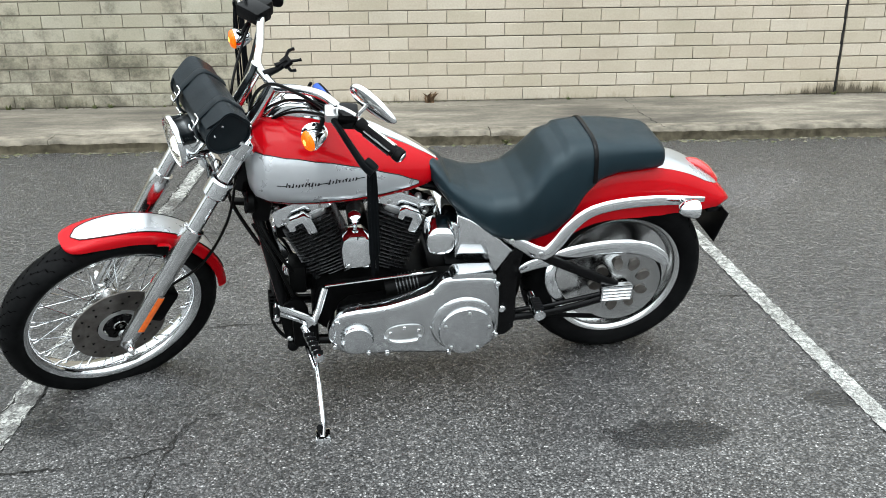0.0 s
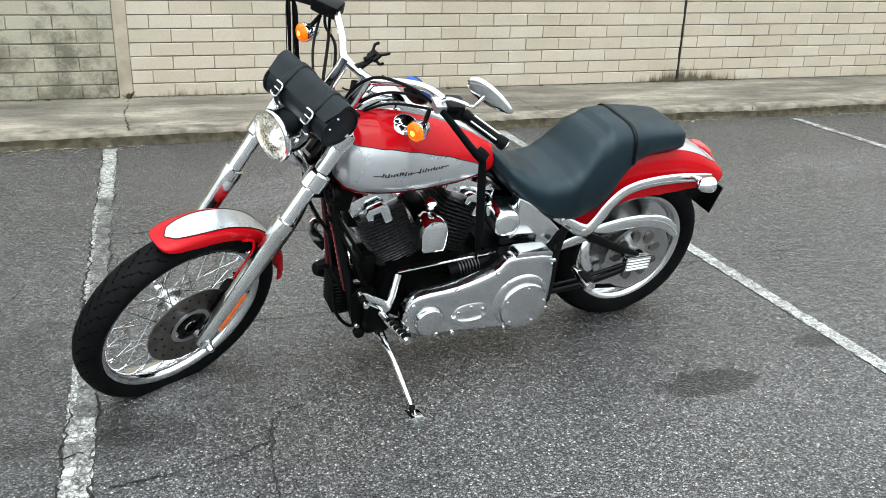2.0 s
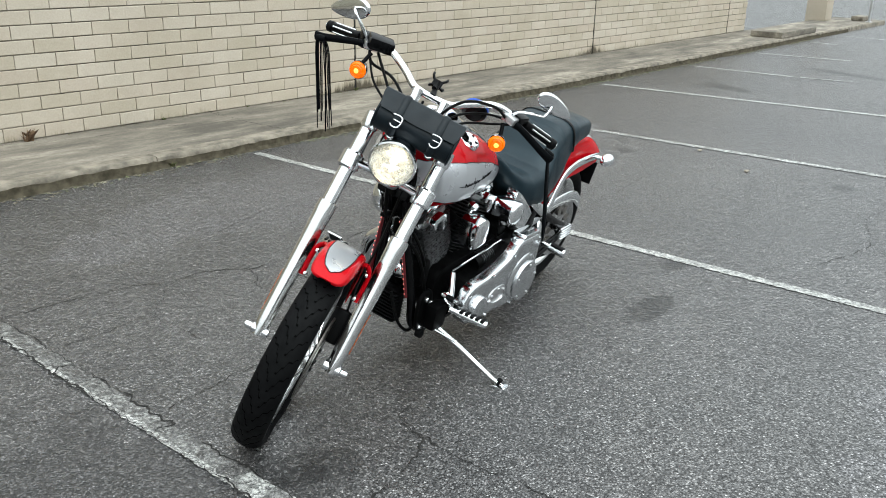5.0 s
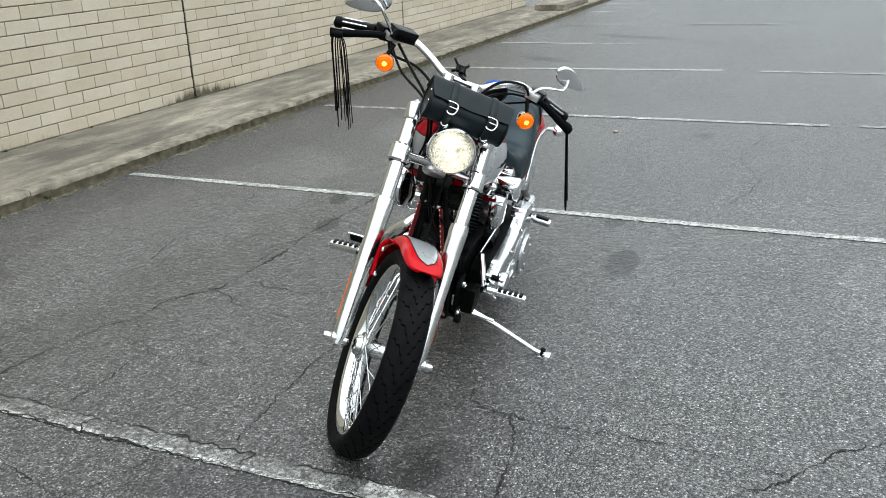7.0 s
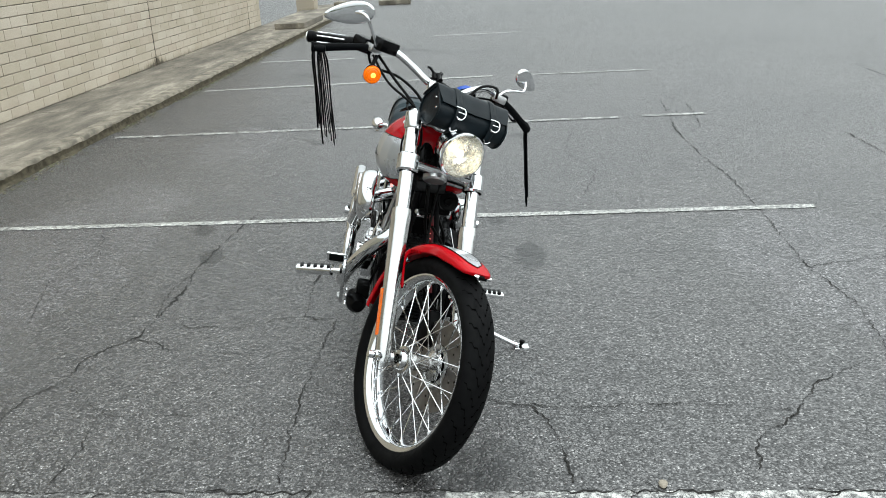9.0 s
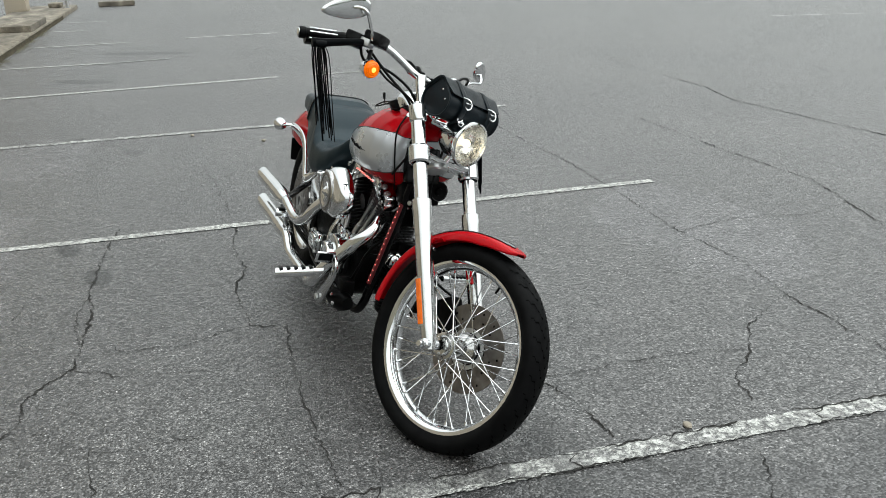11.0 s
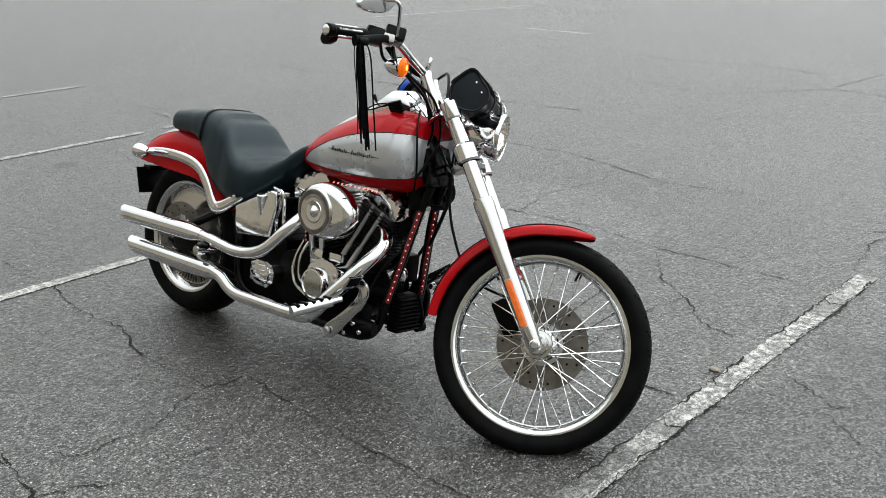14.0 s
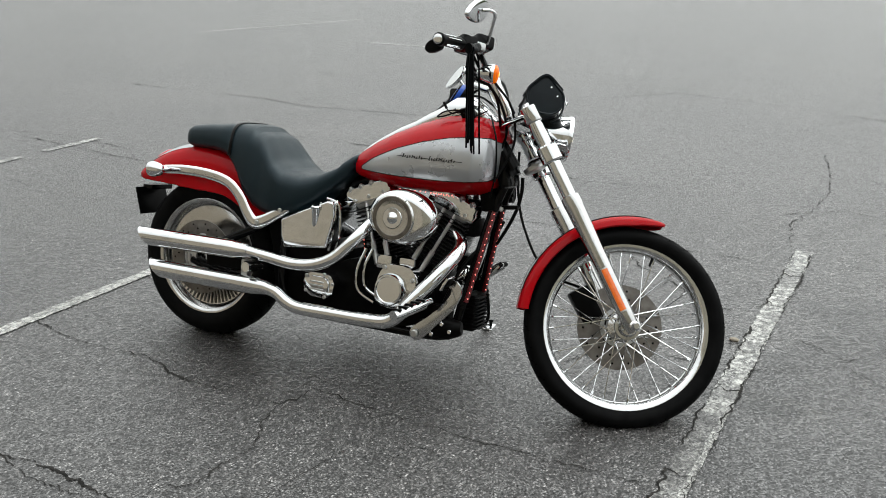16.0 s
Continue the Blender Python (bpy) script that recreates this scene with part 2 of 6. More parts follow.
WEED = worn(mat("dry_weed", rough=0.9), (0.10, 0.055, 0.03), (0.16, 0.10, 0.05), 40)
LITTER = mat("litter", rough=0.95, spec=0.2)
_n, _l, _b = nodes(LITTER)
_l.new(ramp(LITTER, _n.new("ShaderNodeNewGeometry").outputs["Random Per Island"], [(0.0, (0.05, 0.045, 0.035)), (0.45, (0.12, 0.105, 0.08)), (0.75, (0.09, 0.10, 0.045)), (1.0, (0.20, 0.18, 0.14))]), _b.inputs["Base Color"])
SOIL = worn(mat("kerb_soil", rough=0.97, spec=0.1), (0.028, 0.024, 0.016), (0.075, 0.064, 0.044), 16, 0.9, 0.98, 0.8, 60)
RIM_GREEN = worn(mat("unseen_rim_green", rough=0.95, spec=0.1), (0.03, 0.045, 0.018), (0.07, 0.085, 0.035), 0.6)
GRASS = worn(mat("grass", rough=0.9), (0.06, 0.08, 0.02), (0.11, 0.11, 0.04), 30)

BRICK = mat("cream_brick", rough=0.8)
_n, _l, _b = nodes(BRICK)
_oi = _n.new("ShaderNodeObjectInfo")
_ge = _n.new("ShaderNodeNewGeometry")
_sum = _n.new("ShaderNodeMath")
_sum.operation = "ADD"
_l.new(_oi.outputs["Random"], _sum.inputs[0])
_l.new(_ge.outputs["Random Per Island"], _sum.inputs[1])
_fr = _n.new("ShaderNodeMath")
_fr.operation = "FRACT"
_l.new(_sum.outputs[0], _fr.inputs[0])
_tone = ramp(BRICK, _fr.outputs[0], [(0.0, (0.374, 0.325, 0.250)), (0.45, (0.402, 0.347, 0.275)), (0.8, (0.428, 0.376, 0.306)), (1.0, (0.383, 0.324, 0.255))])
_pos = _ge.outputs["Position"]
_st = ramp(BRICK, noise_tex(BRICK, _pos, 1.4, 7, 0.65), [(0.30, (0.86, 0.86, 0.83)), (0.6, (1.0, 1.0, 1.0))])
_sp = ramp(BRICK, noise_tex(BRICK, _pos, 70, 5, 0.7), [(0.3, (0.86, 0.86, 0.85)), (0.7, (1.06, 1.06, 1.06))])
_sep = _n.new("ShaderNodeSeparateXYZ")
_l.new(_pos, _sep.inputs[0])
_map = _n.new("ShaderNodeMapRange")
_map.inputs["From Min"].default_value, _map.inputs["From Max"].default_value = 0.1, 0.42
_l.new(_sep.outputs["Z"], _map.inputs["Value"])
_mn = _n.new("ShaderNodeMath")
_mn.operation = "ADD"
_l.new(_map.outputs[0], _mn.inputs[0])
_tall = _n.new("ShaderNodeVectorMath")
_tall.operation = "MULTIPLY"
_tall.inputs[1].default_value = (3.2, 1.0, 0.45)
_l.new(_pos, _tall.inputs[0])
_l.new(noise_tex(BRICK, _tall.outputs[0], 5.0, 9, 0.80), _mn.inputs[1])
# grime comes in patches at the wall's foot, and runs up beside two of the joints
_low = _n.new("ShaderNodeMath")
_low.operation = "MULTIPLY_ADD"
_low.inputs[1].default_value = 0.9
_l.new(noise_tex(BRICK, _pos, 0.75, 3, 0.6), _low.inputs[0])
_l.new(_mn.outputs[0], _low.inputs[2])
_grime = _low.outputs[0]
for _x, _w in ((3.97, 0.55), (8.55, 0.45)):
    _far = _n.new("ShaderNodeMath")
    _far.operation = "SUBTRACT"
    _far.inputs[1].default_value = _x
    _l.new(_sep.outputs["X"], _far.inputs[0])
    _abs = _n.new("ShaderNodeMath")
    _abs.operation = "ABSOLUTE"
    _l.new(_far.outputs[0], _abs.inputs[0])
    _near = _n.new("ShaderNodeMapRange")
    _near.inputs["From Max"].default_value = _w
    _near.inputs["To Min"].default_value, _near.inputs["To Max"].default_value = -0.30, 0.0
    _l.new(_abs.outputs[0], _near.inputs["Value"])
    _add = _n.new("ShaderNodeMath")
    _add.operation = "ADD"
    _l.new(_grime, _add.inputs[0])
    _l.new(_near.outputs[0], _add.inputs[1])
    _grime = _add.outputs[0]
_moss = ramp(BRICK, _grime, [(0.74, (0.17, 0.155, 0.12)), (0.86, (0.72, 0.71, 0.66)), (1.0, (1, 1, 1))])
_bay = _n.new("ShaderNodeMath")
_bay.operation = "LESS_THAN"
_bay.inputs[1].default_value = -0.81
_l.new(_sep.outputs["X"], _bay.inputs[0])
_tone = mixc(BRICK, _bay.outputs[0], _tone, mixc(BRICK, 1.0, _tone, (0.74, 0.78, 0.765), "MULTIPLY"))
# the old west bay carries blotches of soot, denser towards its foot
_rise = _n.new("ShaderNodeMapRange")
_rise.inputs["From Min"].default_value, _rise.inputs["From Max"].default_value = 0.1, 1.1
_rise.inputs["To Min"].default_value, _rise.inputs["To Max"].default_value = -0.07, 0.09
_l.new(_sep.outputs["Z"], _rise.inputs["Value"])
_blot = _n.new("ShaderNodeMath")
_blot.operation = "ADD"
_l.new(_rise.outputs[0], _blot.inputs[0])
_l.new(noise_tex(BRICK, _pos, 3.6, 9, 0.74), _blot.inputs[1])
_soot = ramp(BRICK, _blot.outputs[0], [(0.36, (0.36, 0.355, 0.33)), (0.45, (0.72, 0.71, 0.69)), (0.54, (1.04, 1.04, 1.03))])
_tone = mixc(BRICK, _bay.outputs[0], _tone, mixc(BRICK, 1.0, _tone, _soot, "MULTIPLY"))
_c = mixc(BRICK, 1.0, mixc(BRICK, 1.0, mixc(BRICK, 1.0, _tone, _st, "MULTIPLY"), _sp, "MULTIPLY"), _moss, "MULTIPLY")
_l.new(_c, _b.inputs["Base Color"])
bump(BRICK, noise_tex(BRICK, _pos, 120, 5), 0.35, 0.003)


# ---- mesh helpers ----
def vec(*a):
    return Vector(a)


def finish(bm, name, material, sharp=38):
    bmesh.ops.recalc_face_normals(bm, faces=bm.faces[:])
    lim = radians(sharp)
    for f in bm.faces:
        f.smooth = True
    for e in bm.edges:
        e.smooth = not (len(e.link_faces) == 2 and e.calc_face_angle(0) > lim)
    me = bpy.data.meshes.new(name)
    bm.to_mesh(me)
    bm.free()
    me.materials.append(material)
    return me


def part(name, bm, material, parent, label="", m=None, sharp=38):
    """One mesh object under a thing or a part; m: its pose in the parent."""
    ob = new(name, finish(bm, name, material, sharp))
    ob.parent = parent
    if m is not None:
        ob.matrix_basis = m
    return tagged(ob, label)


def thing(name, bm, material, label, category, kind="", group="", sharp=38):
    ob = new(name, finish(bm, name, material, sharp))
    return tagged(ob, label, category, group, kind)


def smooth_path(pts, n=6):
    pts = [Vector(p) for p in pts]
    out = []
    for i in range(len(pts) - 1):
        p0, p1, p2, p3 = pts[max(i - 1, 0)], pts[i], pts[i + 1], pts[min(i + 2, len(pts) - 1)]
        for k in range(n):
            t = k / n
            out.append(0.5 * ((2 * p1) + (p2 - p0) * t + (2 * p0 - 5 * p1 + 4 * p2 - p3) * t * t + (3 * p1 - p0 - 3 * p2 + p3) * t ** 3))
    return out + [pts[-1]]


def lerp_list(xs, ys, x):
    return float(np.interp(x, xs, ys))


def loft(rings, bm=None, caps=True, closed=True):
    bm = bm or bmesh.new()
    vs = [[bm.verts.new(p) for p in r] for r in rings]
    n = len(vs[0])
    for a, b in zip(vs, vs[1:]):
        for i in range(n if closed else n - 1):
            j = (i + 1) % n
            bm.faces.new((a[i], a[j], b[j], b[i]))
    if caps:
        bm.faces.new(vs[0][::-1])
        bm.faces.new(vs[-1])
    return bm


def sweep(pts, radius, seg=12, flat=(1.0, 1.0), up=(0, 0, 1), bm=None, caps=True):
    """A tube along a path; radius one number or one a point; flat: stretch across and along up."""
    pts = [Vector(p) for p in pts]
    rad = [radius] * len(pts) if isinstance(radius, (int, float)) else list(radius)
    rings, side = [], None
    for i, p in enumerate(pts):
        d = (pts[min(i + 1, len(pts) - 1)] - pts[max(i - 1, 0)]).normalized()
        if side is None:
            side = d.cross(Vector(up))
            side = side if side.length > 0.05 else d.cross(Vector((1, 0.3, 0)))
        side = (side - d * side.dot(d)).normalized()
        top = side.cross(d)
        rings.append([p + rad[i] * (flat[0] * math.cos(a) * side + flat[1] * math.sin(a) * top) for a in (2 * math.pi * k / seg for k in range(seg))])
    return loft(rings, bm, caps)


def spread(radii, n):
    """Radii for a path that smooth_path divided n times."""
    return [float(v) for v in np.interp(np.arange((len(radii) - 1) * n + 1) / n, np.arange(len(radii)), radii)]


def lathe(profile, centre=(0, 0, 0), axis=(0, 0, 1), seg=32, bm=None, close=False):
    """Profile of (radius, height) turned about axis at centre."""
    a = Vector(axis).normalized()
    s = a.orthogonal().normalized()
    t = a.cross(s)
    c = Vector(centre)
    bm = bm or bmesh.new()
    rings = []
    for r, h in profile:
        if r < 1e-6:
            rings.append([bm.verts.new(c + a * h)])
        else:
            rings.append([bm.verts.new(c + a * h + r * (math.cos(k) * s + math.sin(k) * t)) for k in (2 * math.pi * i / seg for i in range(seg))])
    pairs = list(zip(rings, rings[1:])) + ([(rings[-1], rings[0])] if close else [])
    for p, q in pairs:
        for i in range(seg):
            j = (i + 1) % seg
            f = [p[i % len(p)], p[j % len(p)], q[j % len(q)], q[i % len(q)]]
            f = [v for k, v in enumerate(f) if v not in f[:k]]
            if len(f) > 2:
                bm.faces.new(f)
    return bm


def rod(a, b, r, seg=10, bm=None):
    return sweep([a, b], r, seg, bm=bm)


def box(size, centre=(0, 0, 0), bevel=0.0, m=None, bm=None, seg=2):
    part_bm = bmesh.new()
    bmesh.ops.create_cube(part_bm, size=1.0)
    bmesh.ops.scale(part_bm, vec=size, verts=part_bm.verts)
    if bevel:
        bmesh.ops.bevel(part_bm, geom=part_bm.edges[:], offset=bevel, segments=seg, profile=0.6, affect="EDGES")
    if m is not None:
        bmesh.ops.transform(part_bm, matrix=m, verts=part_bm.verts)
    bmesh.ops.translate(part_bm, vec=centre, verts=part_bm.verts)
    return join(bm, part_bm)


def join(bm, other):
    if bm is None:
        return other
    idx = [bm.verts.new(v.co) for v in other.verts]
    other.verts.index_update()
    for f in other.faces:
        bm.faces.new([idx[v.index] for v in f.verts])
    other.free()
    return bm


def plate(outline, y0, y1, bevel=0.004, seg=2):
    """An outline of (x, z) thickened from y0 to y1, with rounded edges."""
    bm = bmesh.new()
    a = [bm.verts.new((x, y0, z)) for x, z in outline]
    b = [bm.verts.new((x, y1, z)) for x, z in outline]
    n = len(a)
    bm.faces.new(a)
    bm.faces.new(b[::-1])
    for i in range(n):
        bm.faces.new((a[i], b[i], b[(i + 1) % n], a[(i + 1) % n]))
    bmesh.ops.recalc_face_normals(bm, faces=bm.faces[:])
    if bevel:
        bmesh.ops.bevel(bm, geom=bm.edges[:], offset=bevel, segments=seg, profile=0.6, affect="EDGES")
    return bm


def pillow(outline, y0, y1, r, steps=5):
    """A closed outline of (x, z) from y0 to y1 whose outer face rolls over softly by r."""
    n = len(outline)
    area = sum(outline[i][0] * outline[(i + 1) % n][1] - outline[(i + 1) % n][0] * outline[i][1] for i in range(n))
    sg = 1 if area > 0 else -1
    inward = []
    for i in range(n):
        ax, az = outline[i - 1]
        bx, bz = outline[(i + 1) % n]
        l = math.hypot(bx - ax, bz - az) or 1.0
        inward.append((-(bz - az) / l * sg, (bx - ax) / l * sg))
    side = 1 if y1 > y0 else -1
    rings = [[vec(x, y0, z) for x, z in outline]]
    for k in range(steps + 1):
        a = math.pi / 2 * k / steps
        d, h = r * (1 - math.cos(a)), r * math.sin(a)
        rings.append([vec(x + d * u, y1 - side * (r - h) * 0.55, z + d * w) for (x, z), (u, w) in zip(outline, inward)])
    return loft(rings)


def rounded(outline, n=4):
    """A closed outline with smoothed corners."""
    pts = [Vector((x, z, 0)) for x, z in outline]
    k = len(pts)
    out = []
    for i in range(k):
        p0, p1, p2, p3 = pts[i - 1], pts[i], pts[(i + 1) % k], pts[(i + 2) % k]
        for j in range(n):
            t = j / n
            q = 0.5 * ((2 * p1) + (p2 - p0) * t + (2 * p0 - 5 * p1 + 4 * p2 - p3) * t * t + (3 * p1 - p0 - 3 * p2 + p3) * t ** 3)
            out.append((q.x, q.y))
    return out


def bolt(centre, axis, r=0.007, h=0.005, bm=None):
    return lathe([(r, 0), (r, h * 0.7), (r * 0.75, h), (0, h)], centre, axis, 8, bm)


# ---- ground, kerb and wall ----
KERB_Y, KERB_H, WALL_Y = 6.08, 0.085, 7.19


def flat_strip(x0, y0, x1, y1, width, z, steps, jag):
    """A narrow strip lying on the ground with slightly uneven edges."""
    bm = bmesh.new()
    a, b = Vector((x0, y0, 0)), Vector((x1, y1, 0))
    d = (b - a).normalized()
    s = Vector((-d.y, d.x, 0))
    rows = []
    for i in range(steps + 1):
        p = a.lerp(b, i / steps)
        rows.append([p + s * (width / 2 * k + random.uniform(-jag, jag)) + Vector((0, 0, z)) for k in (-1, 1)])
    return loft(rows, bm, caps=False, closed=False)


ground_bm = bmesh.new()
bmesh.ops.create_grid(ground_bm, x_segments=2, y_segments=2, size=260)
thing("ground", ground_bm, ASPHALT, "worn grey asphalt of an open parking lot", "ground", "structure")


def reflection_rim():
    """A low dark tree-like rim far off, never in view, added to darken chrome reflections."""
    bm = bmesh.new()
    rows = []
    for k in range(181):
        a = radians(150 + 260 * k / 180)
        h = 4.6 + 1.6 * noise.noise((k * 0.21, 2.0, 0.0)) + 0.9 * noise.noise((k * 0.9, 5.0, 0.0))
        c, s = math.cos(a), math.sin(a)
        rows.append([vec(90 * c, 90 * s, -0.2), vec(89 * c, 89 * s, h * 0.6), vec(91 * c, 91 * s, h), vec(96 * c, 96 * s, h * 0.5), vec(96 * c, 96 * s, -0.2)])
    loft(rows, bm)
    return thing("backdrop", bm, RIM_GREEN, "unseen dark tree-like rim added round the lot for reflections", "woods", "structure")


# unseen rim, added only for dark edges in the chrome
reflection_rim()


def line(x0, y0, x1, y1, width=0.082, paint=LINE):
    steps = int(math.hypot(x1 - x0, y1 - y0) / 0.018)
    return thing("parking_line", flat_strip(x0, y0, x1, y1, width, 0.004, steps, 0.004), paint, "chipped white painted parking line on the asphalt", "parking line", "structure", "parking lines")


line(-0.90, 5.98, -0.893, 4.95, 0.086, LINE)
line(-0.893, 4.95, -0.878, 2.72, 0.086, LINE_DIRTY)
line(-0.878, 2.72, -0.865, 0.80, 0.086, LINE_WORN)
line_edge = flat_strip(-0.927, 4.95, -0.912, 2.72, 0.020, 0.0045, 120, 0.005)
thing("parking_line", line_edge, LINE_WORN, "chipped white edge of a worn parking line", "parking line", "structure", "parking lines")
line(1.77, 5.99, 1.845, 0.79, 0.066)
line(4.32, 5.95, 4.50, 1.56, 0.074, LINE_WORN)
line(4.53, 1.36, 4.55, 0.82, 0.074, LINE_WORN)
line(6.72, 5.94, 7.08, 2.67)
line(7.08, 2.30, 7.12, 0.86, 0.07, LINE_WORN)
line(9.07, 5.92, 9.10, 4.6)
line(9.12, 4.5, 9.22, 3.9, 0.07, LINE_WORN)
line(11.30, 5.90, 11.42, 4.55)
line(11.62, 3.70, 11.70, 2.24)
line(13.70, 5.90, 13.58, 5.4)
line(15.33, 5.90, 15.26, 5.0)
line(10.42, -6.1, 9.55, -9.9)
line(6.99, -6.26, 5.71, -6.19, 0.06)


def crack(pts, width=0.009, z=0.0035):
    """A jagged open crack, or the kerb foot's drawn shadow line, along the given way."""
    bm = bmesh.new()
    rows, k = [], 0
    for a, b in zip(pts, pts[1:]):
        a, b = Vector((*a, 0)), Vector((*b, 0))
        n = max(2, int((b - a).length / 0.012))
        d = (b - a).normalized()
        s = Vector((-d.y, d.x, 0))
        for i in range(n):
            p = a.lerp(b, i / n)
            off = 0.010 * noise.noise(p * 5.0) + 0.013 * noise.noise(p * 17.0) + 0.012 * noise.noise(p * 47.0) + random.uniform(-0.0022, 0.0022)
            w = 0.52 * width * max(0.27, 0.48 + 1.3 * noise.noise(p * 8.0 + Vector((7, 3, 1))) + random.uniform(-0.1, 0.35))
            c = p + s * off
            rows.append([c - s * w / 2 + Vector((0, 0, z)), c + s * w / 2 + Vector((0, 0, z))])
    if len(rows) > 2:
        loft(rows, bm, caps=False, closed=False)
    return thing("crack", bm, CRACK, "jagged dark crack or drawn shadow line on the asphalt", "crack", "structure", "cracks in the asphalt")


crack([(1.86, 3.38), (1.74, 3.39), (1.55, 3.42), (1.30, 3.42), (1.12, 3.38), (1.01, 3.40), (0.94, 3.44), (0.72, 3.44), (0.58, 3.41), (0.44, 3.40), (0.40, 3.34), (0.40, 3.26)], 0.015)
crack([(0.40, 3.26), (0.19, 3.27), (-0.10, 3.26), (-0.30, 3.26), (-0.48, 3.25), (-0.80, 3.22)], 0.012)
crack([(3.2, 3.55), (2.6, 3.46), (1.95, 3.42)], 0.007)
crack([(-0.86, 4.38), (-0.50, 4.34), (-0.28, 4.29), (-0.13, 4.21), (0.02, 4.22), (0.11, 4.18), (0.25, 4.08), (0.44, 4.07), (0.72, 4.06), (1.06, 4.09), (1.56, 4.07), (1.97, 4.03)], 0.016)
crack([(0.96, 4.10), (0.76, 4.12), (0.58, 4.10), (0.44, 4.08)], 0.008)
crack([(0.42, 4.05), (0.41, 3.96), (0.33, 3.90), (0.34, 3.76), (0.33, 3.66), (0.40, 3.52), (0.43, 3.42)], 0.009)
crack([(0.23, 4.09), (0.18, 3.97), (0.12, 3.90), (0.10, 3.72), (0.06, 3.54), (0.03, 3.46)], 0.007)
crack([(-0.20, 4.15), (-0.26, 4.06), (-0.36, 3.98), (-0.40, 3.84), (-0.39, 3.61)], 0.007)
crack([(-0.37, 3.96), (-0.47, 3.95), (-0.60, 3.93), (-0.80, 3.94)], 0.008)
crack([(0.97, 4.36), (0.79, 4.39)], 0.007)
crack([(-0.10, 2.66), (-0.29, 2.60), (-0.36, 2.44), (-0.44, 2.40), (-0.65, 2.35), (-0.80, 2.33)], 0.010)
crack([(-0.33, 2.56), (-0.35, 2.36), (-0.36, 2.23), (-0.33, 2.08), (-0.34, 1.89), (-0.35, 1.74), (-0.39, 1.58)], 0.009)
crack([(0.03, 1.11), (-0.10, 1.32), (-0.20, 1.45), (-0.36, 1.55), (-0.47, 1.64), (-0.51, 1.71), (-0.62, 1.77), (-0.73, 1.79)], 0.011)
crack([(-0.60, 1.09), (0.03, 1.11), (0.50, 1.06), (0.92, 1.13), (1.50, 1.11), (2.42, 1.10), (3.15, 1.16), (3.9, 1.18), (5.33, 1.07)], 0.014)
crack([(0.11, -0.06), (0.61, 0.06), (1.54, -0.16), (2.40, -0.08), (3.70, -0.03)], 0.018)
crack([(2.38, -1.45), (4.03, -1.20), (4.69, -1.33), (6.95, -1.30)], 0.022)
crack([(2.79, -3.11), (1.99, -2.80), (1.16, -3.87), (-0.03, -3.60), (-0.90, -3.29), (-1.8, -3.2)], 0.020)
crack([(1.19, -4.0), (1.05, -5.98)], 0.015)
crack([(-0.62, -1.6), (-0.75, -0.97), (-0.81, -0.42), (-0.77, 0.10), (-0.71, 0.32), (-0.79, 0.78)], 0.011)
crack([(-0.76, -1.16), (-1.11, -0.84)], 0.009)
crack([(-0.65, 0.16), (-0.96, -0.09), (-1.17, -0.02), (-1.6, 0.1)], 0.009)
crack([(-0.79, 2.13), (-0.99, 1.94), (-1.22, 2.05), (-1.33, 1.86), (-1.7, 1.7)], 0.007)
crack([(-1.16, 3.83), (-1.20, 3.66), (-1.23, 3.53)], 0.008)
crack([(1.75, 4.9), (1.30, 4.72), (0.90, 4.80), (0.45, 4.66)], 0.007)
crack([(2.2, 2.05), (2.75, 1.92), (3.3, 2.10), (4.1, 1.98)], 0.008)
crack([(0.92, 1.13), (1.02, 0.72), (0.94, 0.30), (1.08, -0.08)], 0.008)
crack([(5.27, -4.50), (5.05, -4.92), (4.15, -4.78), (3.38, -4.62), (2.6, -4.85), (1.59, -4.67)], 0.022)
crack([(1.31, -1.67), (1.30, -2.17), (1.07, -2.25), (0.99, -2.75)], 0.010)
crack([(5.61, -3.22), (5.01, -3.01), (4.84, -3.98)], 0.015)
crack([(5.56, 1.03), (4.87, 0.88), (4.01, 0.97)], 0.014)
crack([(-0.83, 2.38), (-1.22, 2.10), (-1.36, 2.22), (-1.9, 2.3)], 0.007)
crack([(-0.96, 3.4), (-1.4, 3.6), (-1.55, 4.1), (-2.2, 4.4)], 0.007)


for dx in (-0.041, 0.041):
    for y0, y1 in ((5.9, 4.7), (4.6, 3.1), (2.95, 1.9), (1.7, 0.85)):
        crack([(-0.90 + dx + 0.0067 * (5.98 - y), y) for y in np.linspace(y0, y1, 6)], 0.015, 0.0055)
for y in (5.2, 4.45, 3.75, 3.1, 2.5, 2.15, 1.6, 1.2):
    x = -0.90 + 0.0067 * (5.98 - y)
    crack([(x - 0.05, y), (x, y + 0.03), (x + 0.05, y - 0.01)], 0.012, 0.0055)

stain_level = itertools.count()


def stain(x, y, rx, ry, turn=0.0, material=OIL):
    bm = lathe([(1.05, -0.0012), (0.98, 0.0), (0.0, 0.0006)], (0, 0, 0), (0, 0, 1), 28)
    ob = thing("oil_stain", bm, material, "dark oil stain or darkened patch in the asphalt", "oil stain", "structure", "oil stains")
    ob.matrix_basis = pose(x, y, 0.0004 + 0.0001 * next(stain_level), 0, 0, turn) @ Matrix.Diagonal((rx, ry, 1, 1))
    return ob


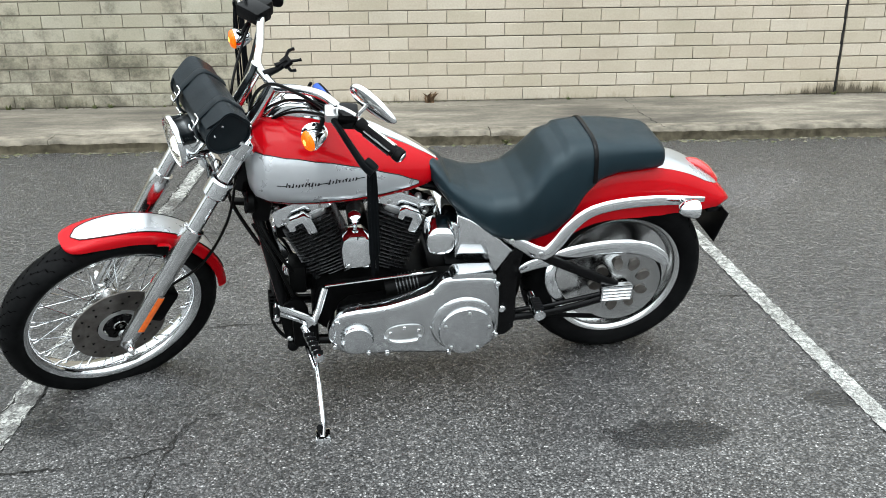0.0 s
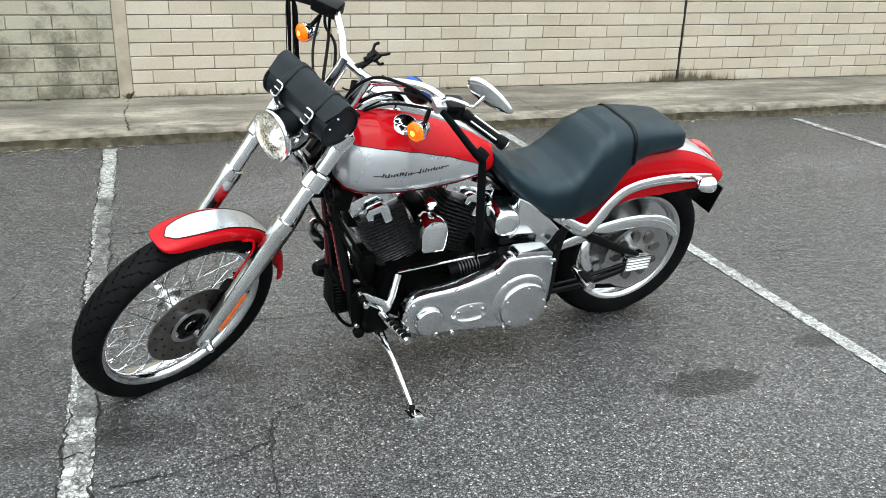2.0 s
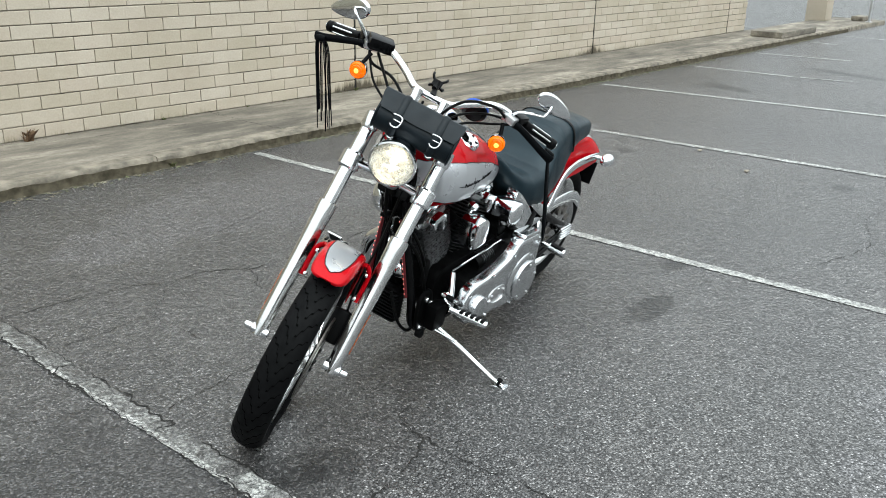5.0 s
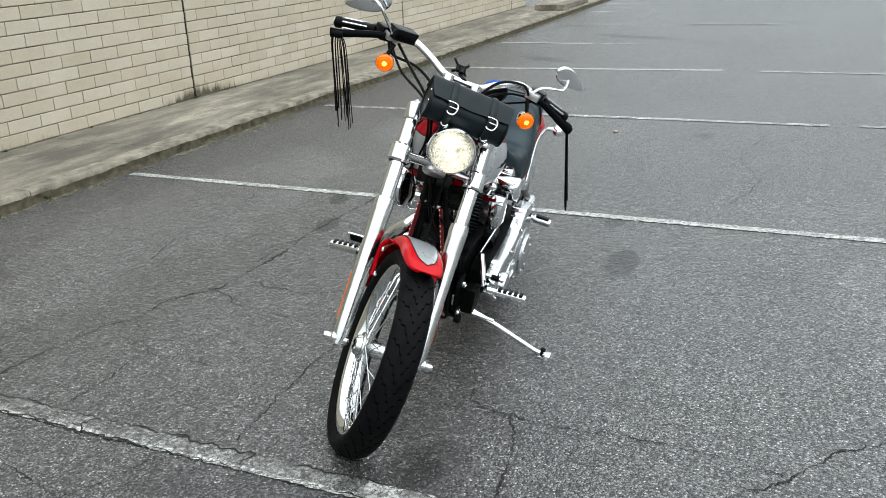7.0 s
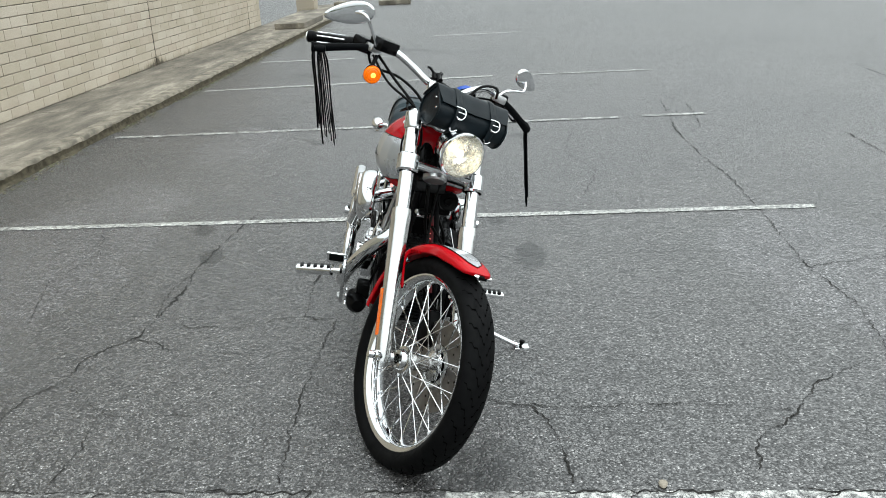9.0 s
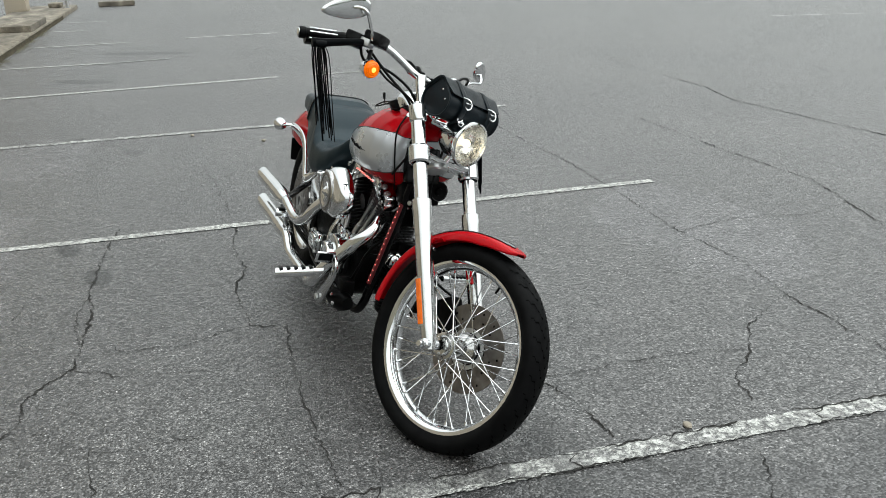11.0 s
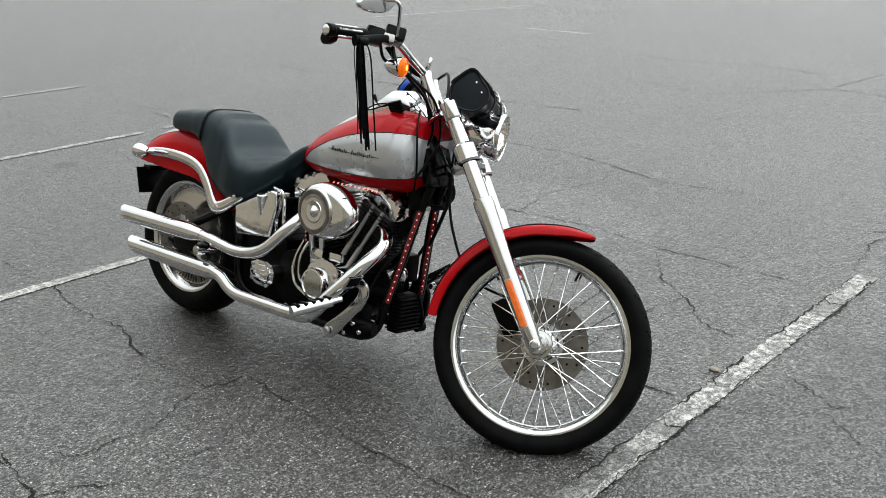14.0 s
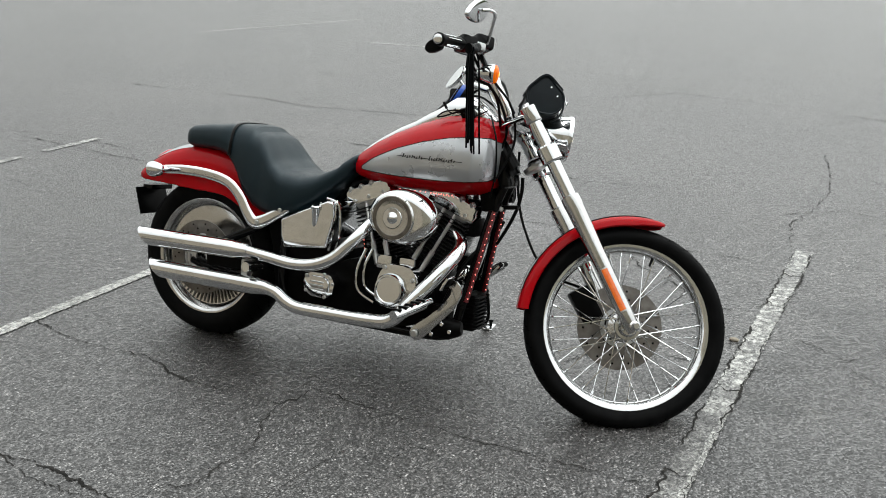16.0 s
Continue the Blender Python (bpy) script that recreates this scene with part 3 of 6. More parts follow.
# broad patch with the asphalt colour darkened, not an oil stain
stain(-1.45, 2.5, 1.3, 2.6, 0, DARKENED)
# broad patches that lift the ground's brightness through its colour
for px, py, rx, ry in ((1.0, 1.0, 1.8, 1.0), (1.2, 5.0, 3.4, 1.1), (3.9, 4.7, 1.5, 0.8)):
    patch = stain(px, py, rx, ry, 0, BRIGHTENED)
    patch.name = "brightened_patch"
    tagged(patch, "broad patch of asphalt with brightened colour", "dusty patch", "dusty patches", "structure")
stain(1.15, 2.41, 0.42, 0.18)
stain(1.73, 2.58, 0.24, 0.12)
for px, turn in ((-0.75, -10), (-1.04, 0)):
    stain(px, 2.58, 0.20, 0.12, turn, OIL_ON_DARK).location.z += 0.0006
stain(1.22, 4.08, 0.28, 0.14, 20)
stain(1.66, 4.26, 0.26, 0.13, 30)
stain(3.93, 2.42, 0.20, 0.17)
stain(3.87, 4.05, 0.20, 0.13, 40)
stain(4.44, 4.50, 0.16, 0.10)
stain(7.6, 4.8, 0.9, 0.3, 60)
stain(9.9, 4.2, 1.6, 0.35, 70)


PAVE_X = (-14.0, 19.0)
thing("pavement", box((PAVE_X[1] - PAVE_X[0], WALL_Y - KERB_Y - 0.15, KERB_H + 0.1), ((PAVE_X[0] + PAVE_X[1]) / 2, (WALL_Y + KERB_Y + 0.15) / 2, KERB_H / 2 - 0.05 + 0.002), 0.004), CONCRETE, "stained concrete pavement along the brick wall", "pavement", "structure")


def kerb():
    """Kerb stones with worn noses, cast in lengths of three metres."""
    bm = bmesh.new()
    x = PAVE_X[0]
    while x < PAVE_X[1]:
        rows = []
        n = 14
        for i in range(n + 1):
            xx = x + 3.0 * i / n - (0.006 if i == n else 0)
            j = lambda k: 0.004 * noise.noise((xx * 5.0, k * 3.1, 0.4))
            rows.append([vec(xx, KERB_Y + j(1), -0.05), vec(xx, KERB_Y + 0.003 + j(1), KERB_H * 0.55), vec(xx, KERB_Y + 0.006 + j(2), KERB_H - 0.010 + j(3)), vec(xx, KERB_Y + 0.016 + j(2), KERB_H + 0.002), vec(xx, KERB_Y + 0.149, KERB_H + 0.002), vec(xx, KERB_Y + 0.149, -0.05)])
        loft(rows, bm)
        x += 3.0
    return thing("kerb", bm, KERB, "rough weathered concrete kerb with a worn edge", "kerb", "structure")


kerb()
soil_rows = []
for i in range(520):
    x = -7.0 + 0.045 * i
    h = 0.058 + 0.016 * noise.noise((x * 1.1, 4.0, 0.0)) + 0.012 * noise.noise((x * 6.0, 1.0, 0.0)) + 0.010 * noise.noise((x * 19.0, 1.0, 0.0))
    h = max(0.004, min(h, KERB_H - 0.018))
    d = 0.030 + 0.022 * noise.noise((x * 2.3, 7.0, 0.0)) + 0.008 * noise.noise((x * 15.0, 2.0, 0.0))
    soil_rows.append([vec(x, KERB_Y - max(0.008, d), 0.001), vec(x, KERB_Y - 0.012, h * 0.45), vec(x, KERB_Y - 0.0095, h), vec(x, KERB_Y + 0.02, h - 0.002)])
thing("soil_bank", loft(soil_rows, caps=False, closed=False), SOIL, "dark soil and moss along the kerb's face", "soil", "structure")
# shadow line and grime at the kerb's foot, drawn as dark strips
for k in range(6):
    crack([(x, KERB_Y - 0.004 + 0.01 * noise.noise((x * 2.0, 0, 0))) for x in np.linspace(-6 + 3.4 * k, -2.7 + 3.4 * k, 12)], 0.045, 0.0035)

WALL_X, WALL_TOP = (-14.0, 13.9), 3.7
for x in (-3.8, -0.80, 2.2, 5.2, 8.2, 11.2):
    crack([(x + 0.02, KERB_Y + 0.02), (x - 0.02, KERB_Y + 0.5), (x + 0.01, WALL_Y - 0.01)], 0.014, KERB_H + 0.0055)
crack([(0.3, WALL_Y - 0.03), (1.0, WALL_Y - 0.25), (1.5, WALL_Y - 0.22), (2.2, WALL_Y - 0.5)], 0.012, KERB_H + 0.0055)


def debris():
    """Grit, leaf litter and moss gathered at the kerb's foot and the wall's base."""
    rnd = random.Random(11)
    vs, fs = [], []
    for k in range(5200):
        x = rnd.uniform(-6, 14)
        if k % 4:
            y, z, r = KERB_Y - abs(rnd.gauss(0, 0.065)), 0.0, rnd.uniform(0.004, 0.016)
        else:
            y, z, r = WALL_Y - 0.012 - abs(rnd.gauss(0, 0.018)), KERB_H, rnd.uniform(0.003, 0.010)
        if noise.noise((x * 1.3, y, 3.0)) < -0.15:
            continue
        i = len(vs)
        for a in range(4):
            b = a * math.pi / 2 + rnd.uniform(-0.5, 0.5)
            vs.append((x + r * rnd.uniform(0.7, 1.8) * math.cos(b), y + r * math.sin(b), z + rnd.uniform(0.001, 0.005)))
        vs.append((x, y, z + r * rnd.uniform(0.4, 0.9)))
        fs += [(i + a, i + (a + 1) % 4, i + 4) for a in range(4)]
    me = bpy.data.meshes.new("debris")
    me.from_pydata(vs, [], fs)
    me.materials.append(LITTER)
    return tagged(new("debris", me), "grit and leaf litter along the kerb", "debris", "", "stuff")


debris()


def weed(x, y, z, size, material, label, blades=26, seed=1):
    rnd = random.Random(seed)
    bm = bmesh.new()
    for k in range(blades):
        a, l = rnd.uniform(0, 6.28), size * rnd.uniform(0.45, 1.0)
        d = Vector((math.cos(a) * rnd.uniform(0.2, 0.9), math.sin(a) * 0.35 - 0.1, 1)).normalized()
        p = Vector((x + rnd.uniform(-0.3, 0.3) * size, y + rnd.uniform(-0.1, 0.1) * size, z))
        s = Vector((math.sin(a), -math.cos(a), 0)) * size * 0.05
        tip = p + d * l + Vector((math.cos(a), 0, -0.3)) * l * 0.25
        mid = p + d * l * 0.6
        v = [bm.verts.new(q) for q in (p - s, p + s, mid + s, tip, mid - s)]
        bm.faces.new(v)
    return thing("weed", bm, material, label, "weed")


for px, py, pr in ((3.89, 3.08, 0.018), (4.28, 3.62, 0.016), (-0.80, 2.08, 0.014)):
    pb = bmesh.new()
    bmesh.ops.create_icosphere(pb, subdivisions=2, radius=pr)
    for v in pb.verts:
        v.co = Vector((v.co.x * 1.4, v.co.y, v.co.z * 0.55)) * (1 + 0.35 * noise.noise(v.co * 60 + Vector((px, py, 0))))
    peb = thing("pebble", pb, MORTAR, "small pale stone lying on the asphalt", "pebble", "", "pebbles")
    peb.matrix_basis = pose(px, py, pr * 0.42)

weed(0.62, WALL_Y - 0.05, KERB_H, 0.11, WEED, "small dry reddish weed at the wall's base", 34, 2)
weed(-0.80, WALL_Y - 0.03, KERB_H, 0.07, GRASS, "tuft of green weed in the wall's joint", 26, 3)
weed(-1.9, WALL_Y - 0.03, KERB_H, 0.05, GRASS, "low green weed at the wall's base", 20, 4)
for wx, size in ((-1.36, 0.035), (-1.48, 0.03), (-2.02, 0.045), (-2.24, 0.03), (-2.58, 0.03), (-2.69, 0.055), (0.05, 0.03), (1.75, 0.035), (2.6, 0.03)):
    weed(wx, WALL_Y - 0.03, KERB_H, size, GRASS, "low green weed at the wall's base", 24, int(wx * 100) + 400)
weed(3.95, WALL_Y - 0.03, KERB_H, 0.05, GRASS, "low green weed at the wall's base", 20, 5)
weed(1.1, KERB_Y - 0.02, 0.0, 0.045, GRASS, "low moss and weed at the kerb's foot", 40, 6)

wall = thing("wall_north", box((WALL_X[1] - WALL_X[0], 0.24, WALL_TOP), ((WALL_X[0] + WALL_X[1]) / 2, WALL_Y + 0.126, WALL_TOP / 2), 0.0), MORTAR, "long cream brick wall with dark control joints", "wall", "structure")
JOINTS = (-5.4, -0.81, 3.97, 8.55, 13.1)

slab = thing("concrete_slab", box((1.7, 0.55, 0.10), (13.75, 6.40, KERB_H + 0.054), 0.012), CONCRETE, "low flat concrete slab lying on the pavement", "slab")
stop = thing("wheel_stop", box((0.18, 0.80, 0.11), (19.3, 5.25, 0.055), 0.02), CONCRETE, "pale concrete wheel stop lying on the asphalt", "wheel stop")
thing("rubble_block", box((0.42, 0.26, 0.10), (18.4, 6.45, KERB_H + 0.052), 0.03), KERB, "dark lump of concrete lying on the pavement", "block")
post = thing("sign_post", lathe([(0.0, 0.0), (0.07, 0.0), (0.07, 0.012), (0.028, 0.014), (0.028, 2.4), (0.0, 2.41)], (18.1, 6.18, KERB_H + 0.002), (0, 0, 1), 16), SATIN, "thin grey metal post at the pavement's end", "post")
pier = thing("brick_pier", box((0.42, 0.42, 3.6), (17.75, 7.12, 1.8), 0.01), BRICK, "square cream brick pier on the pavement", "pier", "structure")

# ---- motorcycle: x ahead, y to its left, z up, upright, from the ground under the rear axle ----
LEAN, HEADING = 12.2, 186.2
bike = new("motorcycle")
bike.empty_display_size = 0.2
bike.matrix_basis = pose(1.0737, 3.0738, -0.0008, 0, 0, HEADING) @ pose(0, 0, 0, -LEAN, 0, 0)
tagged(bike, "red and silver cruiser motorcycle leaning on its side stand", "motorcycle")
RAKE, STEER, HEAD_FOOT = 32.5, 27.5, Vector((1.638, 0, 0.285))
STEERED = Matrix.Translation(HEAD_FOOT) @ Matrix.Rotation(radians(STEER), 4, Vector((-math.sin(radians(RAKE)), 0, math.cos(radians(RAKE))))) @ Matrix.Translation(-HEAD_FOOT) @ Matrix.Translation((-0.006, 0.015, -0.0125))


def P(name, bm, material, label="", sharp=38):
    return part(name, bm, material, bike, label, sharp=sharp)


def F(name, bm, material, label="", sharp=38):
    """A part that turns with the steering."""
    return part(name, bm, material, bike, label, STEERED, sharp)


# front wheel
FA = Vector((1.680, 0, 0.322))


def tyre(centre, outer, half, inner, seg=72):
    """Tyre with rounded tread, shoulders and side walls down to the bead."""
    pr = [(inner, -half * 0.72), (inner + 0.010, -half * 0.86), (inner + (outer - inner) * 0.38, -half * 1.0), (inner + (outer - inner) * 0.62, -half * 0.97), (inner + (outer - inner) * 0.82, -half * 0.76), (inner + (outer - inner) * 0.95, -half * 0.42), (outer, 0)]
    pr = pr + [(r, -h) for r, h in pr[-2::-1]]
    return lathe(pr, centre, (0, 1, 0), seg)


def grooves(centre, outer, half, inner, count):
    """Short wavy tread cuts on both shoulders, following the tyre's crown."""
    t = outer - inner
    ys, rs = (0, 0.42, 0.76, 0.97), (outer, inner + t * 0.95, inner + t * 0.82, inner + t * 0.62)
    bm = bmesh.new()
    for i in range(count):
        for s in (-1, 1):
            a0 = 2 * math.pi * (i + (0.5 if s > 0 else 0)) / count
            row = []
            for k in range(9):
                f = k / 8
                y = 0.05 + 0.80 * f
                a = a0 + (0.0, 0.0, 0.060, 0.066, 0.128, 0.134, 0.134, 0.175, 0.18)[k]
                r = lerp_list(ys, rs, y) + 0.0009
                w = 0.0026 / outer * (1.15 - 0.45 * f)
                row.append([Vector(centre) + Vector((r * math.cos(a + q), s * half * y, r * math.sin(a + q))) for q in (-w, w)])
            loft(row, bm, caps=False, closed=False)
    return bm


hub_bm = lathe([(0.016, -0.082), (0.028, -0.080), (0.032, -0.072), (0.034, -0.064), (0.043, -0.062), (0.045, -0.056), (0.043, -0.050), (0.028, -0.045), (0.025, 0.03), (0.046, 0.04), (0.050, 0.052), (0.03, 0.06), (0.018, 0.07)], FA, (0, 1, 0), 32)
front_wheel = F("front_wheel", hub_bm, POLISHED, "laced front wheel with a polished hub")
part("tyre", tyre(FA, 0.338, 0.053, 0.276), RUBBER, front_wheel, "narrow black front tyre")
part("tread", grooves(FA, 0.338, 0.053, 0.276, 36), GROOVE, front_wheel)
rim_pr = [(0.283, -0.036), (0.283, -0.033), (0.272, -0.031), (0.262, -0.024), (0.256, -0.010), (0.254, 0), (0.256, 0.010), (0.262, 0.024), (0.272, 0.031), (0.283, 0.033), (0.283, 0.036), (0.270, 0.037), (0.258, 0.030), (0.250, 0.012), (0.248, 0), (0.250, -0.012), (0.258, -0.030), (0.270, -0.037)]
part("rim", lathe(rim_pr, FA, (0, 1, 0), 72, close=True), CHROME, front_wheel, "chrome spoked rim")
for i in range(40):
    s = -1 if i % 2 else 1
    a = 2 * math.pi * i / 40
    off = 0.62 if (i // 2) % 2 else -0.62
    p0 = FA + Vector((0.037 * math.cos(a + off * 1.6), s * 0.055, 0.037 * math.sin(a + off * 1.6)))
    p1 = FA + Vector((0.252 * math.cos(a), s * 0.008, 0.252 * math.sin(a)))
    part("spoke", rod(p0, p1, 0.0019, 5), CHROME, front_wheel)
    part("spoke_nipple", rod(p1.lerp(p0, 0.065), p1, 0.0042, 6), CHROME, front_wheel)
for k in range(5):
    a = 2 * math.pi * k / 5
    part("hub_bolt", bolt(tuple(FA + Vector((0.024 * math.cos(a), -0.079, 0.024 * math.sin(a)))), (0, -1, 0), 0.004, 0.004), SATIN, front_wheel)
part("valve", rod(FA + Vector((0.07, 0.0, 0.243)), FA + Vector((0.063, 0.0, 0.215)), 0.004, 8), PLASTIC, front_wheel)


def disc(centre, y, r_out, r_in, holes, parent, thick=0.005):
    bm = lathe([(r_in, -thick / 2), (r_out, -thick / 2), (r_out, thick / 2), (r_in, thick / 2)], (centre[0], y, centre[2]), (0, 1, 0), 48, close=True)
    d = part("brake_disc", bm, STEEL, parent, "drilled brown-grey brake disc")
    hb = bmesh.new()
    for k in range(holes):
        a = 2 * math.pi * k / holes
        for j, rr in enumerate((0.42, 0.75)):
            r = r_in + (r_out - r_in) * rr
            c = (centre[0] + r * math.cos(a + j * 0.14), y, centre[2] + r * math.sin(a + j * 0.14))
            lathe([(0, -thick / 2 - 0.0006), (0.004, -thick / 2 - 0.0006), (0.004, thick / 2 + 0.0006), (0, thick / 2 + 0.0006)], c, (0, 1, 0), 8, hb)
    tagged(part("disc_hole", hb, BLACK, parent), kind="stuff")
    cb = lathe([(0.024, -0.006), (0.046, -0.005), (0.046, 0.005), (0.024, 0.006)], (centre[0], y, centre[2]), (0, 1, 0), 36, close=True)
    for k in range(5):
        a = 2 * math.pi * k / 5 + 0.3
        box((r_in - 0.030, 0.007, 0.030), (centre[0] + (r_in + 0.042) / 2 * math.cos(a), y, centre[2] + (r_in + 0.042) / 2 * math.sin(a)), 0.002, Matrix.Rotation(-a, 4, "Y"), cb, 1)
    for k in range(5):
        a = 2 * math.pi * k / 5 + 0.3
        bolt((centre[0] + 0.036 * math.cos(a), y + 0.005, centre[2] + 0.036 * math.sin(a)), (0, 1, 0), 0.006, 0.005, cb)
    rg = lathe([(0.054, -0.0045), (0.068, -0.0040), (0.068, 0.0040), (0.054, 0.0045)], (centre[0], y, centre[2]), (0, 1, 0), 40, close=True)
    part("carrier_ring", rg, SATIN, parent, "bright inner ring of the disc")
    part("disc_carrier", cb, BLACK if y > 0 else SATIN, parent, "black five-armed disc carrier" if y > 0 else "polished disc carrier")


disc(FA, 0.064, 0.146, 0.066, 14, front_wheel)

# fork
FORK_D = Vector((1.255 - 1.676, 0, 0.985 - 0.326)).normalized()


def fork_pt(z, y, ahead=0.0):
    k = (z - FA.z) / FORK_D.z
    p = Vector((FA.x - 0.004, y, FA.z)) + FORK_D * k
    return p + Vector((FORK_D.z, 0, -FORK_D.x)) * ahead


for s in (1, -1):
    y = s * 0.131
    F("fork_tube", sweep([fork_pt(0.66, y), fork_pt(0.985, y)], 0.0235, 20), CHROME, "chrome upper fork tube")
    F("fork_cap", lathe([(0.0, 0.014), (0.012, 0.014), (0.016, 0.006), (0.0285, 0.0), (0.0285, -0.05), (0.024, -0.056)], fork_pt(0.985, y), FORK_D, 24), CHROME, "chrome fork cap")
    zs = [(0.715, 0.0255), (0.712, 0.031), (0.690, 0.0325), (0.676, 0.031), (0.60, 0.0285), (0.50, 0.027), (0.36, 0.0255), (0.325, 0.024), (0.305, 0.019)]
    F("fork_slider", sweep([fork_pt(z, y) for z, r in zs], [r for z, r in zs], 24), POLISHED, "polished alloy fork slider")
    F("axle_nut", lathe([(0, 0.052), (0.009, 0.052), (0.012, 0.044), (0.012, 0.03), (0.017, 0.026), (0.017, -0.03)], (FA.x, y, FA.z), (0, s, 0), 12), CHROME, "chrome axle nut")
    mb = sweep([fork_pt(0.497, y + s * 0.0258, -0.006), fork_pt(0.368, y + s * 0.0243, -0.006)], 0.0118, 10, flat=(1.0, 0.14), up=(0, 1, 0))
    mount = F("reflector", mb, SATIN, "amber side reflector on a thin metal plate")
    part("amber_face", sweep([fork_pt(0.493, y + s * 0.0278, -0.007), fork_pt(0.372, y + s * 0.0263, -0.007)], 0.0104, 10, flat=(1.0, 0.15), up=(0, 1, 0)), AMBER, mount, "amber lens")
    fb = sweep(smooth_path([Vector((FA.x - 0.155, s * 0.0655, FA.z + 0.300)), Vector((FA.x - 0.190, s * 0.072, FA.z + 0.285)), fork_pt(0.585, s * 0.096, 0.0), fork_pt(0.505, s * 0.097, 0.006)], 5), 0.010, 8, flat=(1.1, 0.45), up=(1, 0, 0))
    F("fender_bracket", fb, RED, "red fender bracket")
    for z in (0.582, 0.512):
        F("bracket_bolt", bolt(fork_pt(z, s * 0.092, 0.004), (0.25, -s, 0), 0.0075, 0.010), CHROME)

# lower clamp and upper clamp
lo, up = fork_pt(0.842, 0), fork_pt(0.963, 0)
lc = sweep(smooth_path([vec(lo.x, -0.131, lo.z), vec(lo.x - 0.02, -0.06, lo.z - 0.004), vec(lo.x - 0.03, 0, lo.z - 0.006), vec(lo.x - 0.02, 0.06, lo.z - 0.004), vec(lo.x, 0.131, lo.z)], 5), 0.021, 12, flat=(1.5, 0.75), up=FORK_D)
for s in (1, -1):
    lathe([(0.031, -0.03), (0.036, -0.024), (0.036, 0.024), (0.031, 0.03)], (lo.x, s * 0.131, lo.z), FORK_D, 24, lc)
F("lower_clamp", lc, CHROME, "chrome lower triple clamp")
uc = sweep(smooth_path([vec(up.x, -0.131, up.z), vec(up.x - 0.05, -0.05, up.z - 0.01), vec(up.x - 0.06, 0, up.z - 0.012), vec(up.x - 0.05, 0.05, up.z - 0.01), vec(up.x, 0.131, up.z)], 5), 0.021, 12, flat=(1.8, 0.6), up=FORK_D)
F("upper_clamp", uc, CHROME, "chrome upper triple clamp")
F("bearing_cup", lathe([(0.0, -0.044), (0.034, -0.042), (0.040, -0.036), (0.040, -0.022), (0.0, -0.018)], lo + Vector((-0.045, 0, 0)), FORK_D, 28), SATIN, "grey bearing cup under the lower clamp")
F("steering_stem", rod(lo + Vector((-0.100, 0, -0.04)), up + Vector((-0.100, 0, -0.06)), 0.028, 20), BLACK)

# front fender


def fender_ring(a, r, w, drop, n=17, grow=0.0):
    """One cross-section of a fender: lower edge, over the crown, to the other lower edge."""
    ring = []
    for k in range(n):
        t = -1 + 2 * k / (n - 1)
        y = w * math.copysign(abs(math.sin(t * math.pi / 2)) ** 0.75, t)
        rr = r - drop * (abs(t) ** 3.0)
        ring.append((a, rr + grow, y * (1 + grow / w)))
    return ring


def shell(rings, centre, thick=0.004):
    outer = [[Vector((centre.x + r * math.cos(a), y, centre.z + r * math.sin(a))) for a, r, y in ring] for ring in rings]
    inner = [[Vector((centre.x + (r - thick) * math.cos(a), y * (1 - thick / 0.06), centre.z + (r - thick) * math.sin(a))) for a, r, y in ring] for ring in rings]
    bm = bmesh.new()
    n = len(outer[0])
    A = [[bm.verts.new(p) for p in r] for r in outer]
    B = [[bm.verts.new(p) for p in r] for r in inner]
    m = len(A)
    for i in range(m - 1):
        for j in range(n - 1):
            bm.faces.new((A[i][j], A[i][j + 1], A[i + 1][j + 1], A[i + 1][j]))
            bm.faces.new((B[i][j], B[i + 1][j], B[i + 1][j + 1], B[i][j + 1]))
        for j in (0, n - 1):
            bm.faces.new((A[i][j], A[i + 1][j], B[i + 1][j], B[i][j]))
    for i in (0, m - 1):
        for j in range(n - 1):
            bm.faces.new((A[i][j], A[i][j + 1], B[i][j + 1], B[i][j]))
    return bm


def front_r(deg):
    return lerp_list((75, 84, 95, 130, 178), (0.374, 0.374, 0.372, 0.370, 0.366), deg)


def front_w(deg):
    return lerp_list((75, 75.5, 76.5, 78.5, 82, 90, 100, 150, 178), (0.022, 0.036, 0.046, 0.054, 0.060, 0.064, 0.066, 0.066, 0.058), deg)


degs = [75, 75.5, 76.2, 77] + [78 + 100 * i / 44 for i in range(45)]
front_fender = F("front_fender", shell([fender_ring(radians(d), front_r(d), front_w(d), lerp_list((75, 77, 82, 93, 178), (0.007, 0.014, 0.023, 0.033, 0.031), d)) for d in degs], FA), RED, "red front fender with a silver crown")


def crown_patch(centre, d0, d1, rf, wf, dropf, share, grow=0.0016):
    rows = []
    for i in range(31):
        d = d0 + (d1 - d0) * i / 30
        f = min(1.0, math.sqrt(max(0.0, 1 - (1 - min(1, i / 8)) ** 2)) + 0.03)
        w, rows_k = wf(d), []
        for k in range(13):
            t = (-1 + 2 * k / 12) * share * f
            y = w * math.copysign(abs(math.sin(t * math.pi / 2)) ** 0.75, t) if t else 0.0
            rr = rf(d) - dropf(d) * abs(t) ** 3 + grow
            rows_k.append(Vector((centre.x + rr * math.cos(radians(d)), y * (1 + grow / w), centre.z + rr * math.sin(radians(d)))))
        rows.append(rows_k)
    return rows


rows = crown_patch(FA, 80, 168, front_r, front_w, lambda d: lerp_list((75, 77, 82, 93, 178), (0.007, 0.014, 0.023, 0.033, 0.031), d), 0.38)
part("crown_panel", loft(rows, caps=False, closed=False), SILVER, front_fender, "silver painted crown panel")
